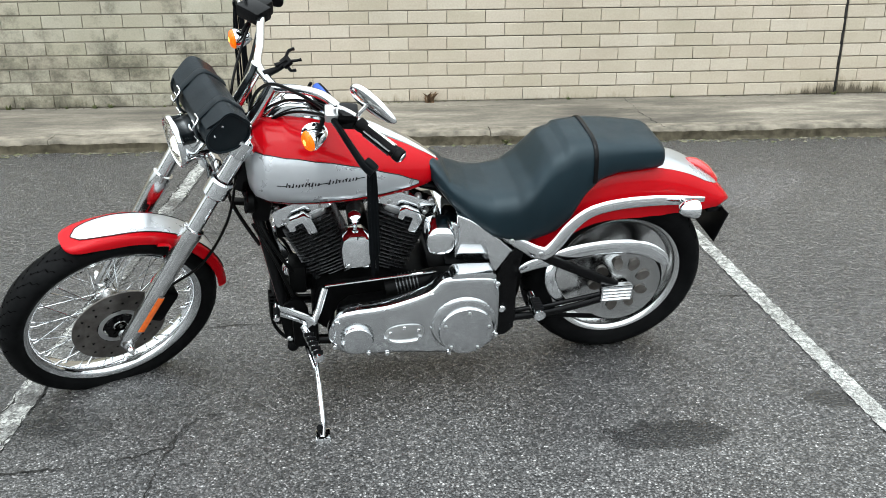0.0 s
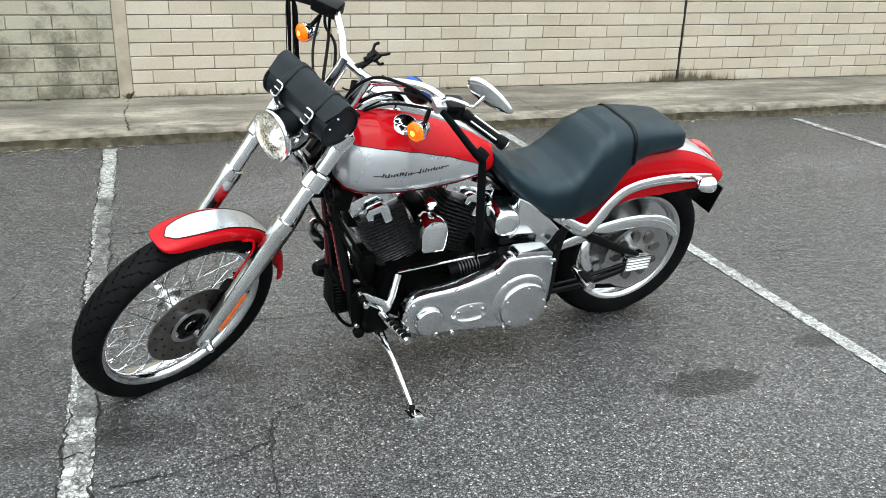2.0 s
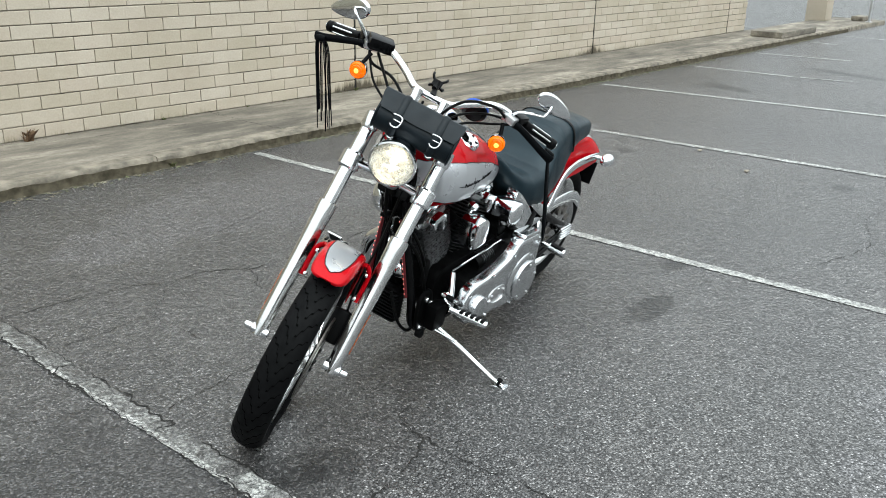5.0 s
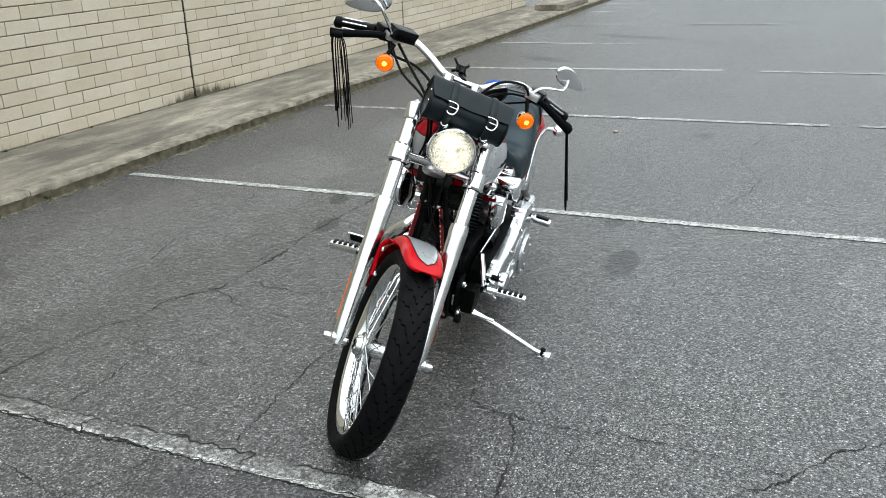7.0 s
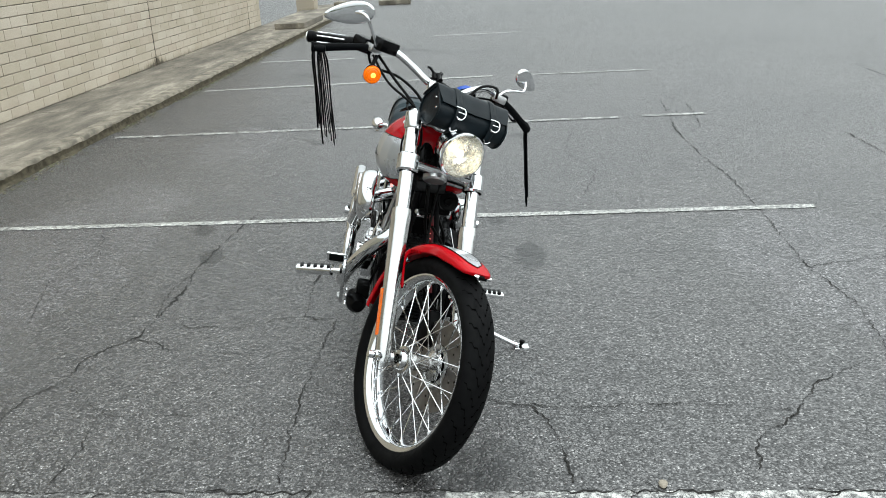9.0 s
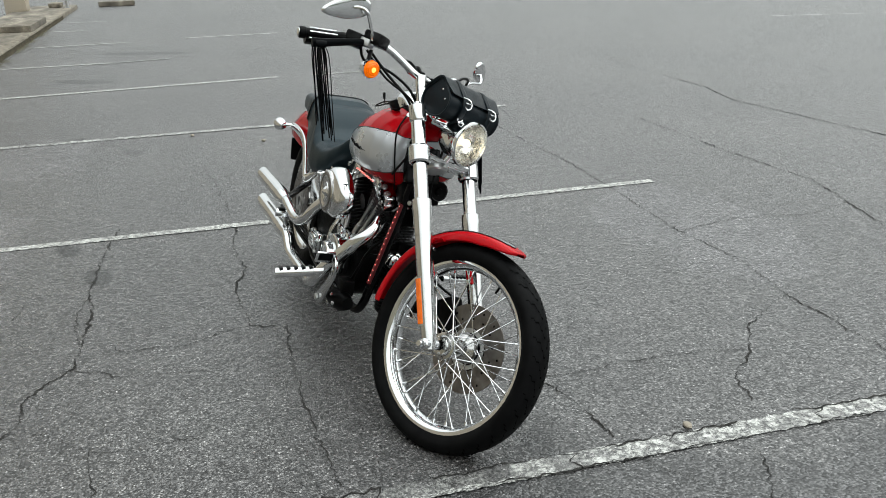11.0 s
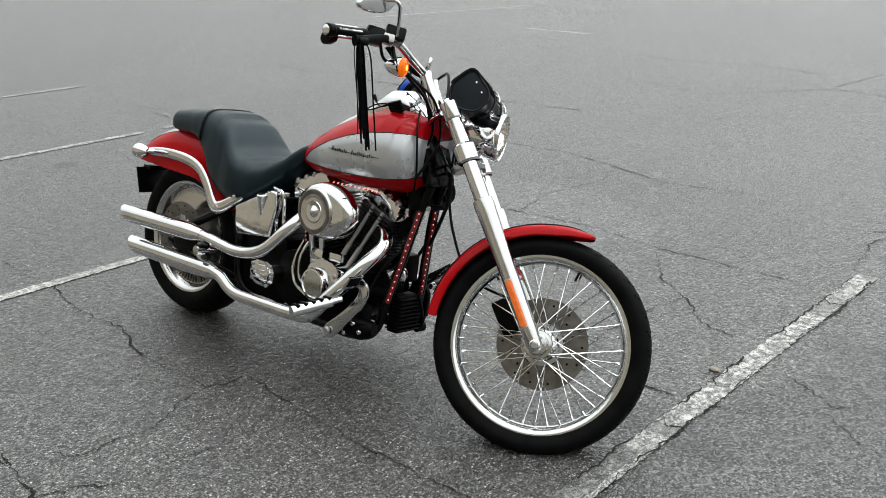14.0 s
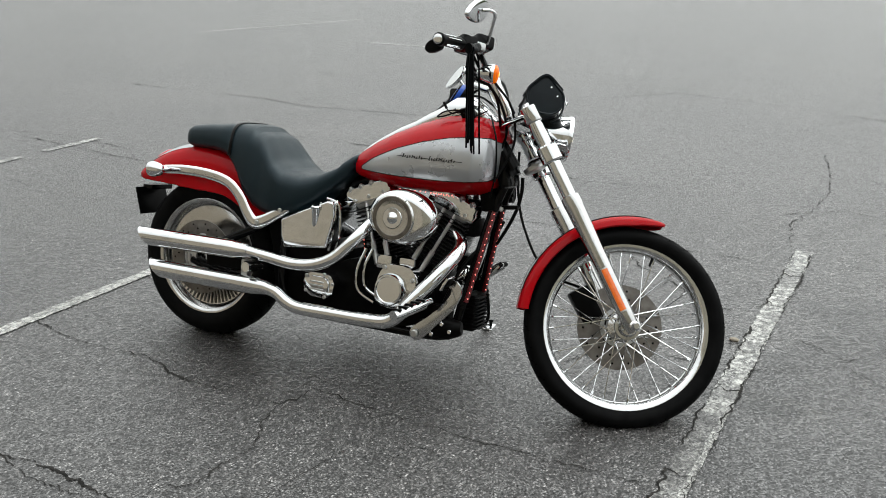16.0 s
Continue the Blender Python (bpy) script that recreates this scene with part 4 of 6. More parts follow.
edge = [r[0] for r in rows[::-1]] + [r[-1] for r in rows]
part("pinstripe", sweep(edge, 0.0016, 5), STRIPE, front_fender)

# front caliper and brake line
F("brake_caliper", box((0.075, 0.06, 0.12), (FA.x - 0.125, 0.075, FA.z + 0.062), 0.012, pose(0, 0, 0, 0, -35, 0).to_3x3().to_4x4()), ENGINE_BLACK, "black front brake caliper")
F("brake_hose", sweep(smooth_path([(FA.x - 0.15, 0.085, FA.z + 0.12), (FA.x - 0.28, 0.07, FA.z + 0.16), (FA.x - 0.37, 0.07, FA.z + 0.30), (1.27, 0.06, 0.76), (1.26, 0.06, 0.88)], 8), 0.0045, 8), CABLE, "black brake hose")

# headlight
HL = Vector((1.412, 0.0, 0.934))
HD = Vector((1, 0, -0.05)).normalized()
headlight = F("headlight", lathe([(0.0, -0.125), (0.022, -0.123), (0.045, -0.108), (0.062, -0.075), (0.071, -0.03), (0.074, -0.012), (0.077, -0.008), (0.079, 0.0), (0.077, 0.008), (0.072, 0.010), (0.0705, 0.004)], HL, HD, 40), CHROME, "round chrome headlight, lit")
part("reflector_bowl", lathe([(0.0705, 0.002), (0.06, -0.02), (0.04, -0.045), (0.015, -0.056), (0, -0.056)], HL, HD, 40), REFLECTOR, headlight)
part("bulb", lathe([(0, -0.02), (0.009, -0.024), (0.012, -0.034), (0.009, -0.05), (0, -0.054)], HL, HD, 16), LAMP, headlight, "glowing bulb")
part("lens", lathe([(0.0705, 0.004), (0.055, 0.011), (0.03, 0.0165), (0, 0.018), (0, 0.016), (0.03, 0.0145), (0.055, 0.009), (0.0705, 0.001)], HL, HD, 40), GLASS, headlight, "clear glass lens")
F("headlight_mount", sweep([HL + Vector((-0.06, 0, -0.06)), vec(lo.x, 0, lo.z + 0.01)], 0.012, 10), CHROME)

# handlebar
for s in (1, -1):
    F("handlebar_riser", sweep([(1.205, s * 0.05, 0.975), (1.148, s * 0.05, 1.062), (1.135, s * 0.05, 1.088)], [0.019, 0.018, 0.021], 16), CHROME, "chrome handlebar riser")
BAR = [(0.945, 0.435, 1.066), (1.000, 0.325, 1.100), (1.034, 0.255, 1.122), (1.052, 0.215, 1.132), (1.072, 0.175, 1.128), (1.100, 0.115, 1.106), (1.128, 0.070, 1.086), (1.135, 0.030, 1.082), (1.135, 0, 1.082)]
BAR = BAR + [(x, -y, z) for x, y, z in BAR[-2::-1]]
handlebar = F("handlebar", sweep(smooth_path(BAR, 5), 0.0127, 16), CHROME, "chrome swept-back handlebar")
for s in (1, -1):
    g0, g1 = vec(1.000, s * 0.325, 1.100), vec(0.942, s * 0.442, 1.064)
    d = (g1 - g0).normalized()
    grip = F("grip", lathe([(0.014, -0.012), (0.0195, -0.010), (0.0195, 0.004), (0.0175, 0.008), (0.0175, 0.118), (0.020, 0.121), (0.020, 0.138), (0.016, 0.142), (0, 0.143)], g0, d, 20), PLASTIC, "black rubber grip with a chrome band")
    gu = d.orthogonal().normalized()
    gv = d.cross(gu)
    for k in range(5):
        b = 2 * math.pi * k / 5 + 0.3
        o = (gu * math.cos(b) + gv * math.sin(b)) * 0.0175
        part("grip_strip", sweep([g0 + d * 0.018 + o, g0 + d * 0.108 + o], 0.0034, 8), CHROME, grip)
    part("grip_end", lathe([(0.0145, 0.138), (0.0150, 0.144), (0.010, 0.147), (0, 0.1475)], g0, d, 20), CHROME, grip)
    ctl = F("switch_housing", box((0.055, 0.06, 0.05), (1.022, s * 0.288, 1.112), 0.010, Matrix.Rotation(s * radians(-28), 4, "Z")), BLACK, "black switch housing")
    if s < 0:
        F("brake_reservoir", box((0.062, 0.088, 0.042), (1.066, s * 0.236, 1.138), 0.008, Matrix.Rotation(s * radians(-24), 4, "Z")), BLACK, "black brake fluid reservoir")
    bracket = F("lever_bracket", box((0.04, 0.05, 0.026), (1.058, s * 0.266, 1.116), 0.006, Matrix.Rotation(s * radians(-24), 4, "Z")), SATIN, "alloy lever bracket")
    lever = F("hand_lever", sweep(smooth_path([(1.066, s * 0.268, 1.114), (1.062, s * 0.31, 1.104), (1.054, s * 0.37, 1.080), (1.044, s * 0.425, 1.056), (1.032, s * 0.455, 1.044)], 5), spread([0.010, 0.0095, 0.0105, 0.0115, 0.014], 5), 10, flat=(0.8, 1.2)), LEATHER, "black lever with leather wrap")
    way = [(1.082, -0.262, 1.118), (1.090, -0.280, 1.140), (1.097, -0.322, 1.182), (1.098, -0.343, 1.200), (1.084, -0.356, 1.206), (1.058, -0.366, 1.200)] if s < 0 else [(1.052, 0.262, 1.125), (1.052, 0.284, 1.150), (1.042, 0.330, 1.164), (1.035, 0.360, 1.170), (1.029, 0.368, 1.186), (1.010, 0.370, 1.207)]
    stem = F("mirror_stem", sweep(smooth_path(way, 5), 0.0055, 8), CHROME, "chrome mirror stem")
    # teardrop mirror
    c, tip = (vec(1.030, 0.312, 1.230), vec(0.966, 0.445, 1.188)) if s > 0 else (vec(1.068, -0.312, 1.228), vec(1.008, -0.448, 1.150))
    ax = (tip - c).normalized()
    nr = Vector((1.0, s * 0.5, -0.22))
    nr = (nr - ax * nr.dot(ax)).normalized()
    hv = nr.cross(ax)
    L = (tip - c).length
    outline = []
    for k in range(40):
        a = 2 * math.pi * k / 40
        u = 0.5 - 0.5 * math.cos(a)
        w = (0.040 if s < 0 else 0.035) * (math.sin(a)) * (1.15 - 0.55 * u)
        outline.append((u * L, w))
    rings = []
    for sc, dep in ((0.98, -0.003), (1.0, 0.0), (0.99, 0.005), (0.93, 0.0095), (0.86, 0.0105), (0.50, 0.0120), (0.12, 0.0128)):
        rings.append([c + ax * (0.42 * L + (u - 0.42 * L) * sc) + hv * (w * sc) + nr * dep for u, w in outline])
    mirror = F("mirror", loft(rings), CHROME, "chrome teardrop mirror", 50)
    part("mirror_glass", loft([[c + ax * (0.42 * L + (u - 0.42 * L) * sc) + hv * (w * sc) - nr * 0.0042 for u, w in outline] for sc in (0.9, 0.02)], caps=False), MIRROR, mirror)
    # front turn signal
    sp = vec(1.118, s * 0.262, 1.040)
    sig = F("turn_signal", lathe([(0, -0.052), (0.012, -0.048), (0.022, -0.034), (0.0285, -0.012), (0.031, 0.0), (0.030, 0.006)], sp, (1, s * 0.12, -0.02), 24), CHROME, "chrome bullet turn signal with amber lens")
    part("lens", lathe([(0.0295, 0.003), (0.028, 0.012), (0.023, 0.0165), (0.021, 0.0150), (0.017, 0.0185), (0.0135, 0.0178), (0.007, 0.0208)], sp, (1, s * 0.12, -0.02), 24), AMBER_LIT, sig, "lit amber lens")
    part("bulb", lathe([(0.0085, 0.0206), (0.005, 0.022), (0, 0.0225)], sp, (1, s * 0.12, -0.02), 16), AMBER_BULB, sig)
    part("stalk", sweep([sp + Vector((-0.025, 0, 0.02)), vec(1.075, s * 0.25, 1.098)], 0.007, 8), PLASTIC, sig)

g0, g1 = vec(1.000, -0.325, 1.100), vec(0.942, -0.442, 1.064)
gd = (g1 - g0).normalized()
back = (Vector((-1, 0, -0.55)) - gd * Vector((-1, 0, -0.55)).dot(gd)).normalized()
across = gd.cross(back)
paddle = rounded([(0.012, 0.016), (0.034, 0.020), (0.058, 0.013), (0.064, -0.004), (0.050, -0.017), (0.026, -0.018), (0.012, -0.012)], 3)
pc = g0 + gd * 0.100
F("throttle_paddle", loft([[pc + back * (0.035 + (u - 0.035) * sc) + across * v * sc + gd * h for u, v in paddle] for sc, h in ((0.85, -0.012), (1.0, -0.008), (1.0, 0.010), (0.85, 0.014))]), PLASTIC, "black thumb paddle behind the throttle grip")

# leather bag slung over the headlight
bag_c = vec(1.306, 0.014, 1.037)
bag = new("tool_bag")
bag.matrix_basis = bike.matrix_basis @ STEERED
tagged(bag, "black leather tool bag strapped to the handlebar", "bag")
end = rounded([(0.066, -0.006), (0.058, 0.020), (0.030, 0.046), (0.006, 0.068), (-0.014, 0.066), (-0.036, 0.044), (-0.060, 0.014), (-0.058, -0.030), (-0.020, -0.058), (0.030, -0.060), (0.058, -0.038)], 3)


def bag_ring(y, sc):
    return [bag_c + Vector((u * sc * 0.95, y, w * sc * 0.95)) for u, w in end]


def bag_skin(deg, out):
    """A place on the bag's round at an angle, proud of it by out."""
    e = Vector((math.cos(radians(deg)), 0, math.sin(radians(deg))))
    angles = [(math.degrees(math.atan2(w, u)), math.hypot(u, w)) for u, w in end]
    angles = sorted(angles + [(q + 360, r) for q, r in angles] + [(q - 360, r) for q, r in angles])
    return e * (0.95 * lerp_list([q for q, r in angles], [r for q, r in angles], deg) + out)


part("body", loft([bag_ring(-0.132, 0.86), bag_ring(-0.131, 0.96), bag_ring(-0.124, 1.0), bag_ring(0.124, 1.0), bag_ring(0.131, 0.96), bag_ring(0.132, 0.86)]), BAG_LEATHER, bag)
flap_rows = []
for i in range(17):
    deg = 165 - 137 * i / 16
    lift = 0.002 + 0.004 * (i / 16) ** 3
    edge_y = 0.140 - 0.012 * max(0.0, (i - 11) / 5)
    dip = 0.006 * max(0.0, (i - 12) / 4)
    outer = [bag_skin(deg, 0.0055 + lift) + Vector((0, y, -dip * (1 - abs(y) / edge_y))) for y in (-edge_y, -0.06, 0, 0.06, edge_y)]
    inner = [bag_skin(deg, 0.0005 + lift) + Vector((0, y, -dip * (1 - abs(y) / edge_y))) for y in (edge_y, 0.06, 0, -0.06, -edge_y)]
    flap_rows.append([bag_c + q for q in outer + inner])
part("flap", loft(flap_rows), BAG_LEATHER, bag, "folded leather flap with a raised front lip")
for y in (-0.064, 0.072):
    st = [bag_c + bag_skin(170 - 232 * i / 28, 0.0095 + 0.003 * math.exp(-((i - 16) / 3) ** 2)) + Vector((0, y, 0)) for i in range(29)]
    strap = part("strap", sweep(st, 0.0115, 8, flat=(1.0, 0.30), up=(0, 0, 1)), BAG_LEATHER, bag, "leather strap")
    bk = [(0.004, 0.016, 26), (0.005, -0.006, 27), (0.009, -0.017, 22), (0.012, -0.018, 10), (0.012, -0.010, 1), (0.012, 0.006, 0), (0.011, 0.013, 4)]
    part("buckle", sweep(smooth_path([bag_c + bag_skin(deg, 0.010 + u) + Vector((0, y - v, 0)) for u, v, deg in bk], 4), 0.0028, 6), CHROME, strap, "bright metal buckle")
    part("prong", rod(bag_c + bag_skin(14, 0.018) + Vector((0, y + 0.017, 0)), bag_c + bag_skin(14, 0.018) + Vector((0, y - 0.008, 0)), 0.0020, 6), CHROME, strap)
    bk = [bag_c + bag_skin(-27 - 9 * math.sin(math.pi * i / 6), 0.016) + Vector((0, y - 0.013 + 0.026 * i / 6, 0)) for i in range(7)]
    part("buckle_loop", sweep(bk, 0.0024, 6), CHROME, strap)

for y, s in ((-0.130, -1), (0.130, 1)):
    rim = [bag_c + Vector((u * 0.955, y + 0.003 * s, w * 0.955)) for u, w in end]
    part("end_piping", sweep(rim + rim[:2], 0.0036, 6), BAG_LEATHER, bag, "stitched leather piping")
    for deg, rr in ((62, 0.036), (5, 0.040)):
        e = Vector((math.cos(radians(deg)) * rr, y + 0.004 * s, math.sin(radians(deg)) * rr))
        part("rivet", lathe([(0.0, 0.003), (0.003, 0.0022), (0.004, 0.0)], bag_c + e, (0, s, 0), 10), CHROME, bag, "small bright rivet")
# phone holder and cables
ph = box((0.016, 0.046, 0.038), (1.096, 0.012, 1.112), 0.004, Matrix.Rotation(radians(-30), 4, "Y"))
for y, z in ((-0.024, 0.024), (0.034, 0.020), (-0.022, -0.020), (0.034, -0.018)):
    sweep(smooth_path([(1.096, 0.006 + y * 0.3, 1.112 + z * 0.3), (1.090, 0.006 + y * 0.8, 1.115 + z * 0.8), (1.082, 0.006 + y * 1.1, 1.118 + z * 1.15), (1.066, 0.006 + y * 1.15, 1.126 + z * 1.2)], 3), [0.006] * 7 + [0.005, 0.0065, 0.0065], 6, bm=ph)
sweep([(1.10, 0.012, 1.12), (1.115, 0.012, 1.10), (1.13, 0.012, 1.085)], [0.013, 0.008, 0.012], 8, bm=ph)
bmesh.ops.transform(ph, matrix=Matrix.Translation((1.066, -0.008, 1.106)) @ Matrix.Rotation(radians(-28), 4, "Y") @ Matrix.Scale(0.78, 4) @ Matrix.Translation((-1.096, -0.012, -1.112)), verts=ph.verts)
sweep(smooth_path([(1.070, -0.006, 1.104), (1.096, -0.004, 1.092), (1.122, 0.0, 1.090), (1.135, 0.0, 1.084)], 4), spread([0.010, 0.009, 0.011, 0.017], 4), 10, bm=ph)
F("phone_holder", ph, PLASTIC, "black phone clamp on the handlebar")
for k, (s, pts) in enumerate(((-1, [(1.05, -0.235, 1.10), (1.10, -0.17, 1.05), (1.17, -0.09, 0.99), (1.20, -0.04, 0.90), (1.16, -0.03, 0.80)]),
                              (-1, [(1.065, -0.26, 1.095), (1.13, -0.20, 1.035), (1.20, -0.10, 0.99), (1.23, -0.05, 0.88), (1.18, -0.05, 0.74)]),
                              (1, [(1.05, 0.26, 1.10), (1.12, 0.20, 1.15), (1.17, 0.10, 1.13), (1.20, 0.04, 1.02), (1.19, 0.03, 0.85)]),
                              (1, [(1.04, 0.25, 1.10), (1.06, 0.18, 1.09), (1.12, 0.10, 1.06), (1.18, 0.05, 0.98), (1.17, 0.04, 0.80)]),
                              (-1, [(1.04, -0.27, 1.10), (1.055, -0.24, 1.06), (1.09, -0.15, 1.06), (1.15, -0.07, 1.02), (1.18, -0.02, 0.93)]),
                              (1, [(1.02, 0.29, 1.09), (1.03, 0.22, 1.06), (1.10, 0.12, 1.03), (1.16, 0.06, 0.96), (1.15, 0.03, 0.84)]))):
    F("control_cable", sweep(smooth_path(pts, 8), 0.0042 if k % 2 else 0.005, 6), CABLE, "black control cable")

# fringes hang straight down from the levers
down = (bike.matrix_basis @ STEERED).to_3x3().inverted() @ Vector((0, 0, -1))
for s, base, spread_w in ((-1, vec(1.046, -0.432, 1.050), 0.030), (1, vec(1.028, 0.438, 1.060), 0.004)):
    fr = F("fringe", lathe([(0.0, -0.02), (0.011, -0.018), (0.013, 0.0), (0.011, 0.018), (0, 0.02)], base, (0.35, -s * 0.9, 0.3), 12), LEATHER, "black leather fringe hanging from the lever")
    rnd = random.Random(5 + s)
    for k in range(17 if s > 0 else 14):
        o = Vector((rnd.uniform(-1, 1) * (0.014 if s > 0 else 0.022), rnd.uniform(-1, 1) * spread_w, 0))
        ln = rnd.uniform(0.24, 0.325)
        sway = Vector((rnd.uniform(-1, 1), rnd.uniform(-1, 1), 0)) * (0.003 if s > 0 else 0.008)
        pts = [base + o * 0.5, base + o + down * 0.04, base + o + sway * 0.5 + down * ln * 0.6, base + o + sway + down * ln]
        part("lace", sweep(smooth_path(pts, 4), 0.0029 if s > 0 else 0.0023, 5, flat=(1.4, 0.7)), LEATHER, fr)

# ---- tank ----
TX = (0.605, 0.625, 0.66, 0.72, 0.80, 0.90, 1.00, 1.08, 1.14, 1.175, 1.194, 1.203)
TW = (0.012, 0.040, 0.072, 0.108, 0.140, 0.166, 0.184, 0.186, 0.172, 0.145, 0.105, 0.04)
TB = (0.735, 0.714, 0.702, 0.690, 0.682, 0.678, 0.678, 0.682, 0.690, 0.704, 0.735, 0.80)
TT = (0.757, 0.778, 0.804, 0.842, 0.884, 0.926, 0.958, 0.968, 0.957, 0.936, 0.905, 0.86)


def tank_at(x):
    return [lerp_list(TX, a, x) for a in (TW, TB, TT)]


def tank_y(x, z):
    """Half width of the tank at a place on its side."""
    w, b, t = tank_at(x)
    m = b + (t - b) * 0.42
    h = (t - m) if z > m else (m - b)
    q = min(1.0, abs(z - m) / h)
    e = 2.1 if z > m else 2.3
    return w * max(0.0, 1 - q ** e) ** (1 / 2.2)


def tank_ring(x, n=40):
    w, b, t = tank_at(x)
    m = b + (t - b) * 0.42
    ring = []
    for k in range(n):
        a = 2 * math.pi * k / n
        c, s = math.cos(a), math.sin(a)
        if s >= 0:
            y, z = w * math.copysign(abs(c) ** (2 / 2.2), c), m + (t - m) * abs(s) ** (2 / 2.1)
        else:
            y, z = w * math.copysign(abs(c) ** (2 / 2.2), c), m - (m - b) * abs(s) ** (2 / 2.3)
        ring.append(vec(x, y, z))
    return ring


tx_fine = sorted(set(TX) | {0.605 + 0.598 * i / 40 for i in range(41)})
tank = P("fuel_tank", loft([tank_ring(x) for x in tx_fine]), RED, "red teardrop fuel tank with silver side panels")
PX = (0.690, 0.75, 0.85, 0.95, 1.05, 1.13, 1.18, 1.2025)
PHI = (0.748, 0.784, 0.826, 0.856, 0.878, 0.887, 0.888, 0.872)
PLO = (0.738, 0.734, 0.731, 0.731, 0.733, 0.738, 0.745, 0.760)
for s in (1, -1):
    rows = []
    for i in range(57):
        x = 0.690 + 0.5125 * (1 - (1 - i / 56) ** 1.6)
        hi, low = lerp_list(PX, PHI, x), lerp_list(PX, PLO, x)
        row = []
        for k in range(13):
            z = low + (hi - low) * k / 12
            row.append(vec(x + 0.002 * max(0.0, (x - 1.15) / 0.05), s * (tank_y(x, z) + 0.0026 + 0.0030 * max(0.0, (x - 1.10) / 0.10)), z))
        rows.append(row)
    bm = loft(rows, caps=False, closed=False)
    part("side_panel", bm, SILVER, tank, "silver painted side panel")
    loop = [r[0] for r in rows[::-1]] + [r[-1] for r in rows]
    part("pinstripe", sweep(loop, 0.0016, 5), STRIPE, tank)
    # maker's mark: two runs of slim slanted dark bars on a thin through stroke
    mk = bmesh.new()
    rnd = random.Random(3)

    def on_side(x, z):
        return vec(x, s * (tank_y(x, z) + 0.0034), z)

    for a0, a1, count in ((0.880, 0.968, 9), (0.990, 1.090, 11)):
        lead = count - 1 if s > 0 else 0
        for i in range(count):
            x = a0 + (a1 - a0) * (i + 0.5) / count
            tall = 0.0135 if i == lead else rnd.choice((0.0072, 0.0076, 0.0080, 0.0112))
            slant = -s * 0.30 * tall
            sweep([on_side(x, 0.7990), on_side(x + slant, 0.7990 + tall)], 0.0019, 5, bm=mk)
            if i % 3 != 1:
                z = 0.7992 + (0.0060 if i % 2 else 0.0)
                sweep([on_side(x - 0.0030, z), on_side(x + 0.0035, z)], 0.0015, 5, bm=mk)
    for a0, a1 in ((0.858, 0.886), (0.964, 0.992), (1.086, 1.112)):
        sweep([on_side(x, 0.8025) for x in np.linspace(a0, a1, 5)], 0.0012, 5, bm=mk)
    part("maker_mark", mk, STRIPE, tank, "slim dark lettering-like bars")
    if s < 0:
        continue
    cap = lathe([(0.0, 0.012), (0.018, 0.012), (0.024, 0.010), (0.034, 0.010), (0.040, 0.005), (0.041, -0.012)], (0.998, s * 0.112, 0.926), (0.05, s * 0.50, 1), 32)
    filler = part("filler_cap", cap, CHROME, tank, "chrome fuel cap")
    fa = Vector((0.05, s * 0.50, 1)).normalized()
    fu = fa.orthogonal().normalized()
    for k in range(5):
        e = Matrix.Rotation(2 * math.pi * k / 5, 3, fa) @ fu
        g = fa.cross(e)
        fc = vec(0.998, s * 0.112, 0.926) + fa * 0.0108 + e * 0.024
        part("slot", loft([[fc + fa * h + e * 0.0085 * math.cos(b) + g * 0.0050 * math.sin(b) for b in (2 * math.pi * j / 12 for j in range(12))] for h in (-0.002, 0.0006)]), ENGINE_BLACK, filler)

# dash console along the tank's ridge
cx = (0.625, 0.68, 0.76, 0.86, 0.95, 1.01, 1.07, 1.12, 1.16)
cw = (0.010, 0.022, 0.032, 0.042, 0.055, 0.062, 0.060, 0.050, 0.030)
ch = (0.004, 0.010, 0.014, 0.018, 0.036, 0.060, 0.056, 0.030, 0.006)
rings = []
for i in range(37):
    x = 0.625 + 0.535 * i / 36
    w, h = lerp_list(cx, cw, x), lerp_list(cx, ch, x)
    base = tank_at(x)[2] - 0.012
    rings.append([vec(x, w * math.copysign(abs(math.cos(a)) ** 0.7, math.cos(a)), base + (h + 0.012) * max(0, math.sin(a)) ** 0.7 - (0.006 if math.sin(a) < -0.1 else 0)) for a in (2 * math.pi * k / 24 for k in range(24))])
console = P("dash_console", loft(rings), CHROME, "chrome instrument console on the tank")
part("speedometer", lathe([(0.046, -0.02), (0.050, 0.0), (0.048, 0.006), (0.042, 0.008), (0.041, 0.004), (0, 0.004)], (1.015, 0, 0.992), (-0.42, 0, 1), 32), CHROME, console, "chrome speedometer bezel")
part("dial", lathe([(0.041, 0.0052), (0, 0.0052)], (1.015, 0, 0.992), (-0.42, 0, 1), 32), PLASTIC, console)

# diodes under the tank and by the rear barrel, wiring on the tank
for k in range(11):
    part("diode", lathe([(0, 0.003), (0.0016, 0.002), (0.002, 0), (0.0015, -0.006)], vec(0.86 + 0.02 * k, -0.118, 0.684), (0, -0.9, -0.3), 6), LED, tank)
strip = P("light_strip", sweep([(0.715, -0.088, 0.52), (0.740, -0.092, 0.40)], 0.006, 8), CABLE, "strip of red diodes")
for k in range(8):
    part("diode", lathe([(0, 0.003), (0.0016, 0.002), (0.002, 0), (0.0015, -0.006)], vec(0.717 + 0.0029 * k, -0.095, 0.512 - 0.0145 * k), (0, -1, 0.2), 6), LED, strip)
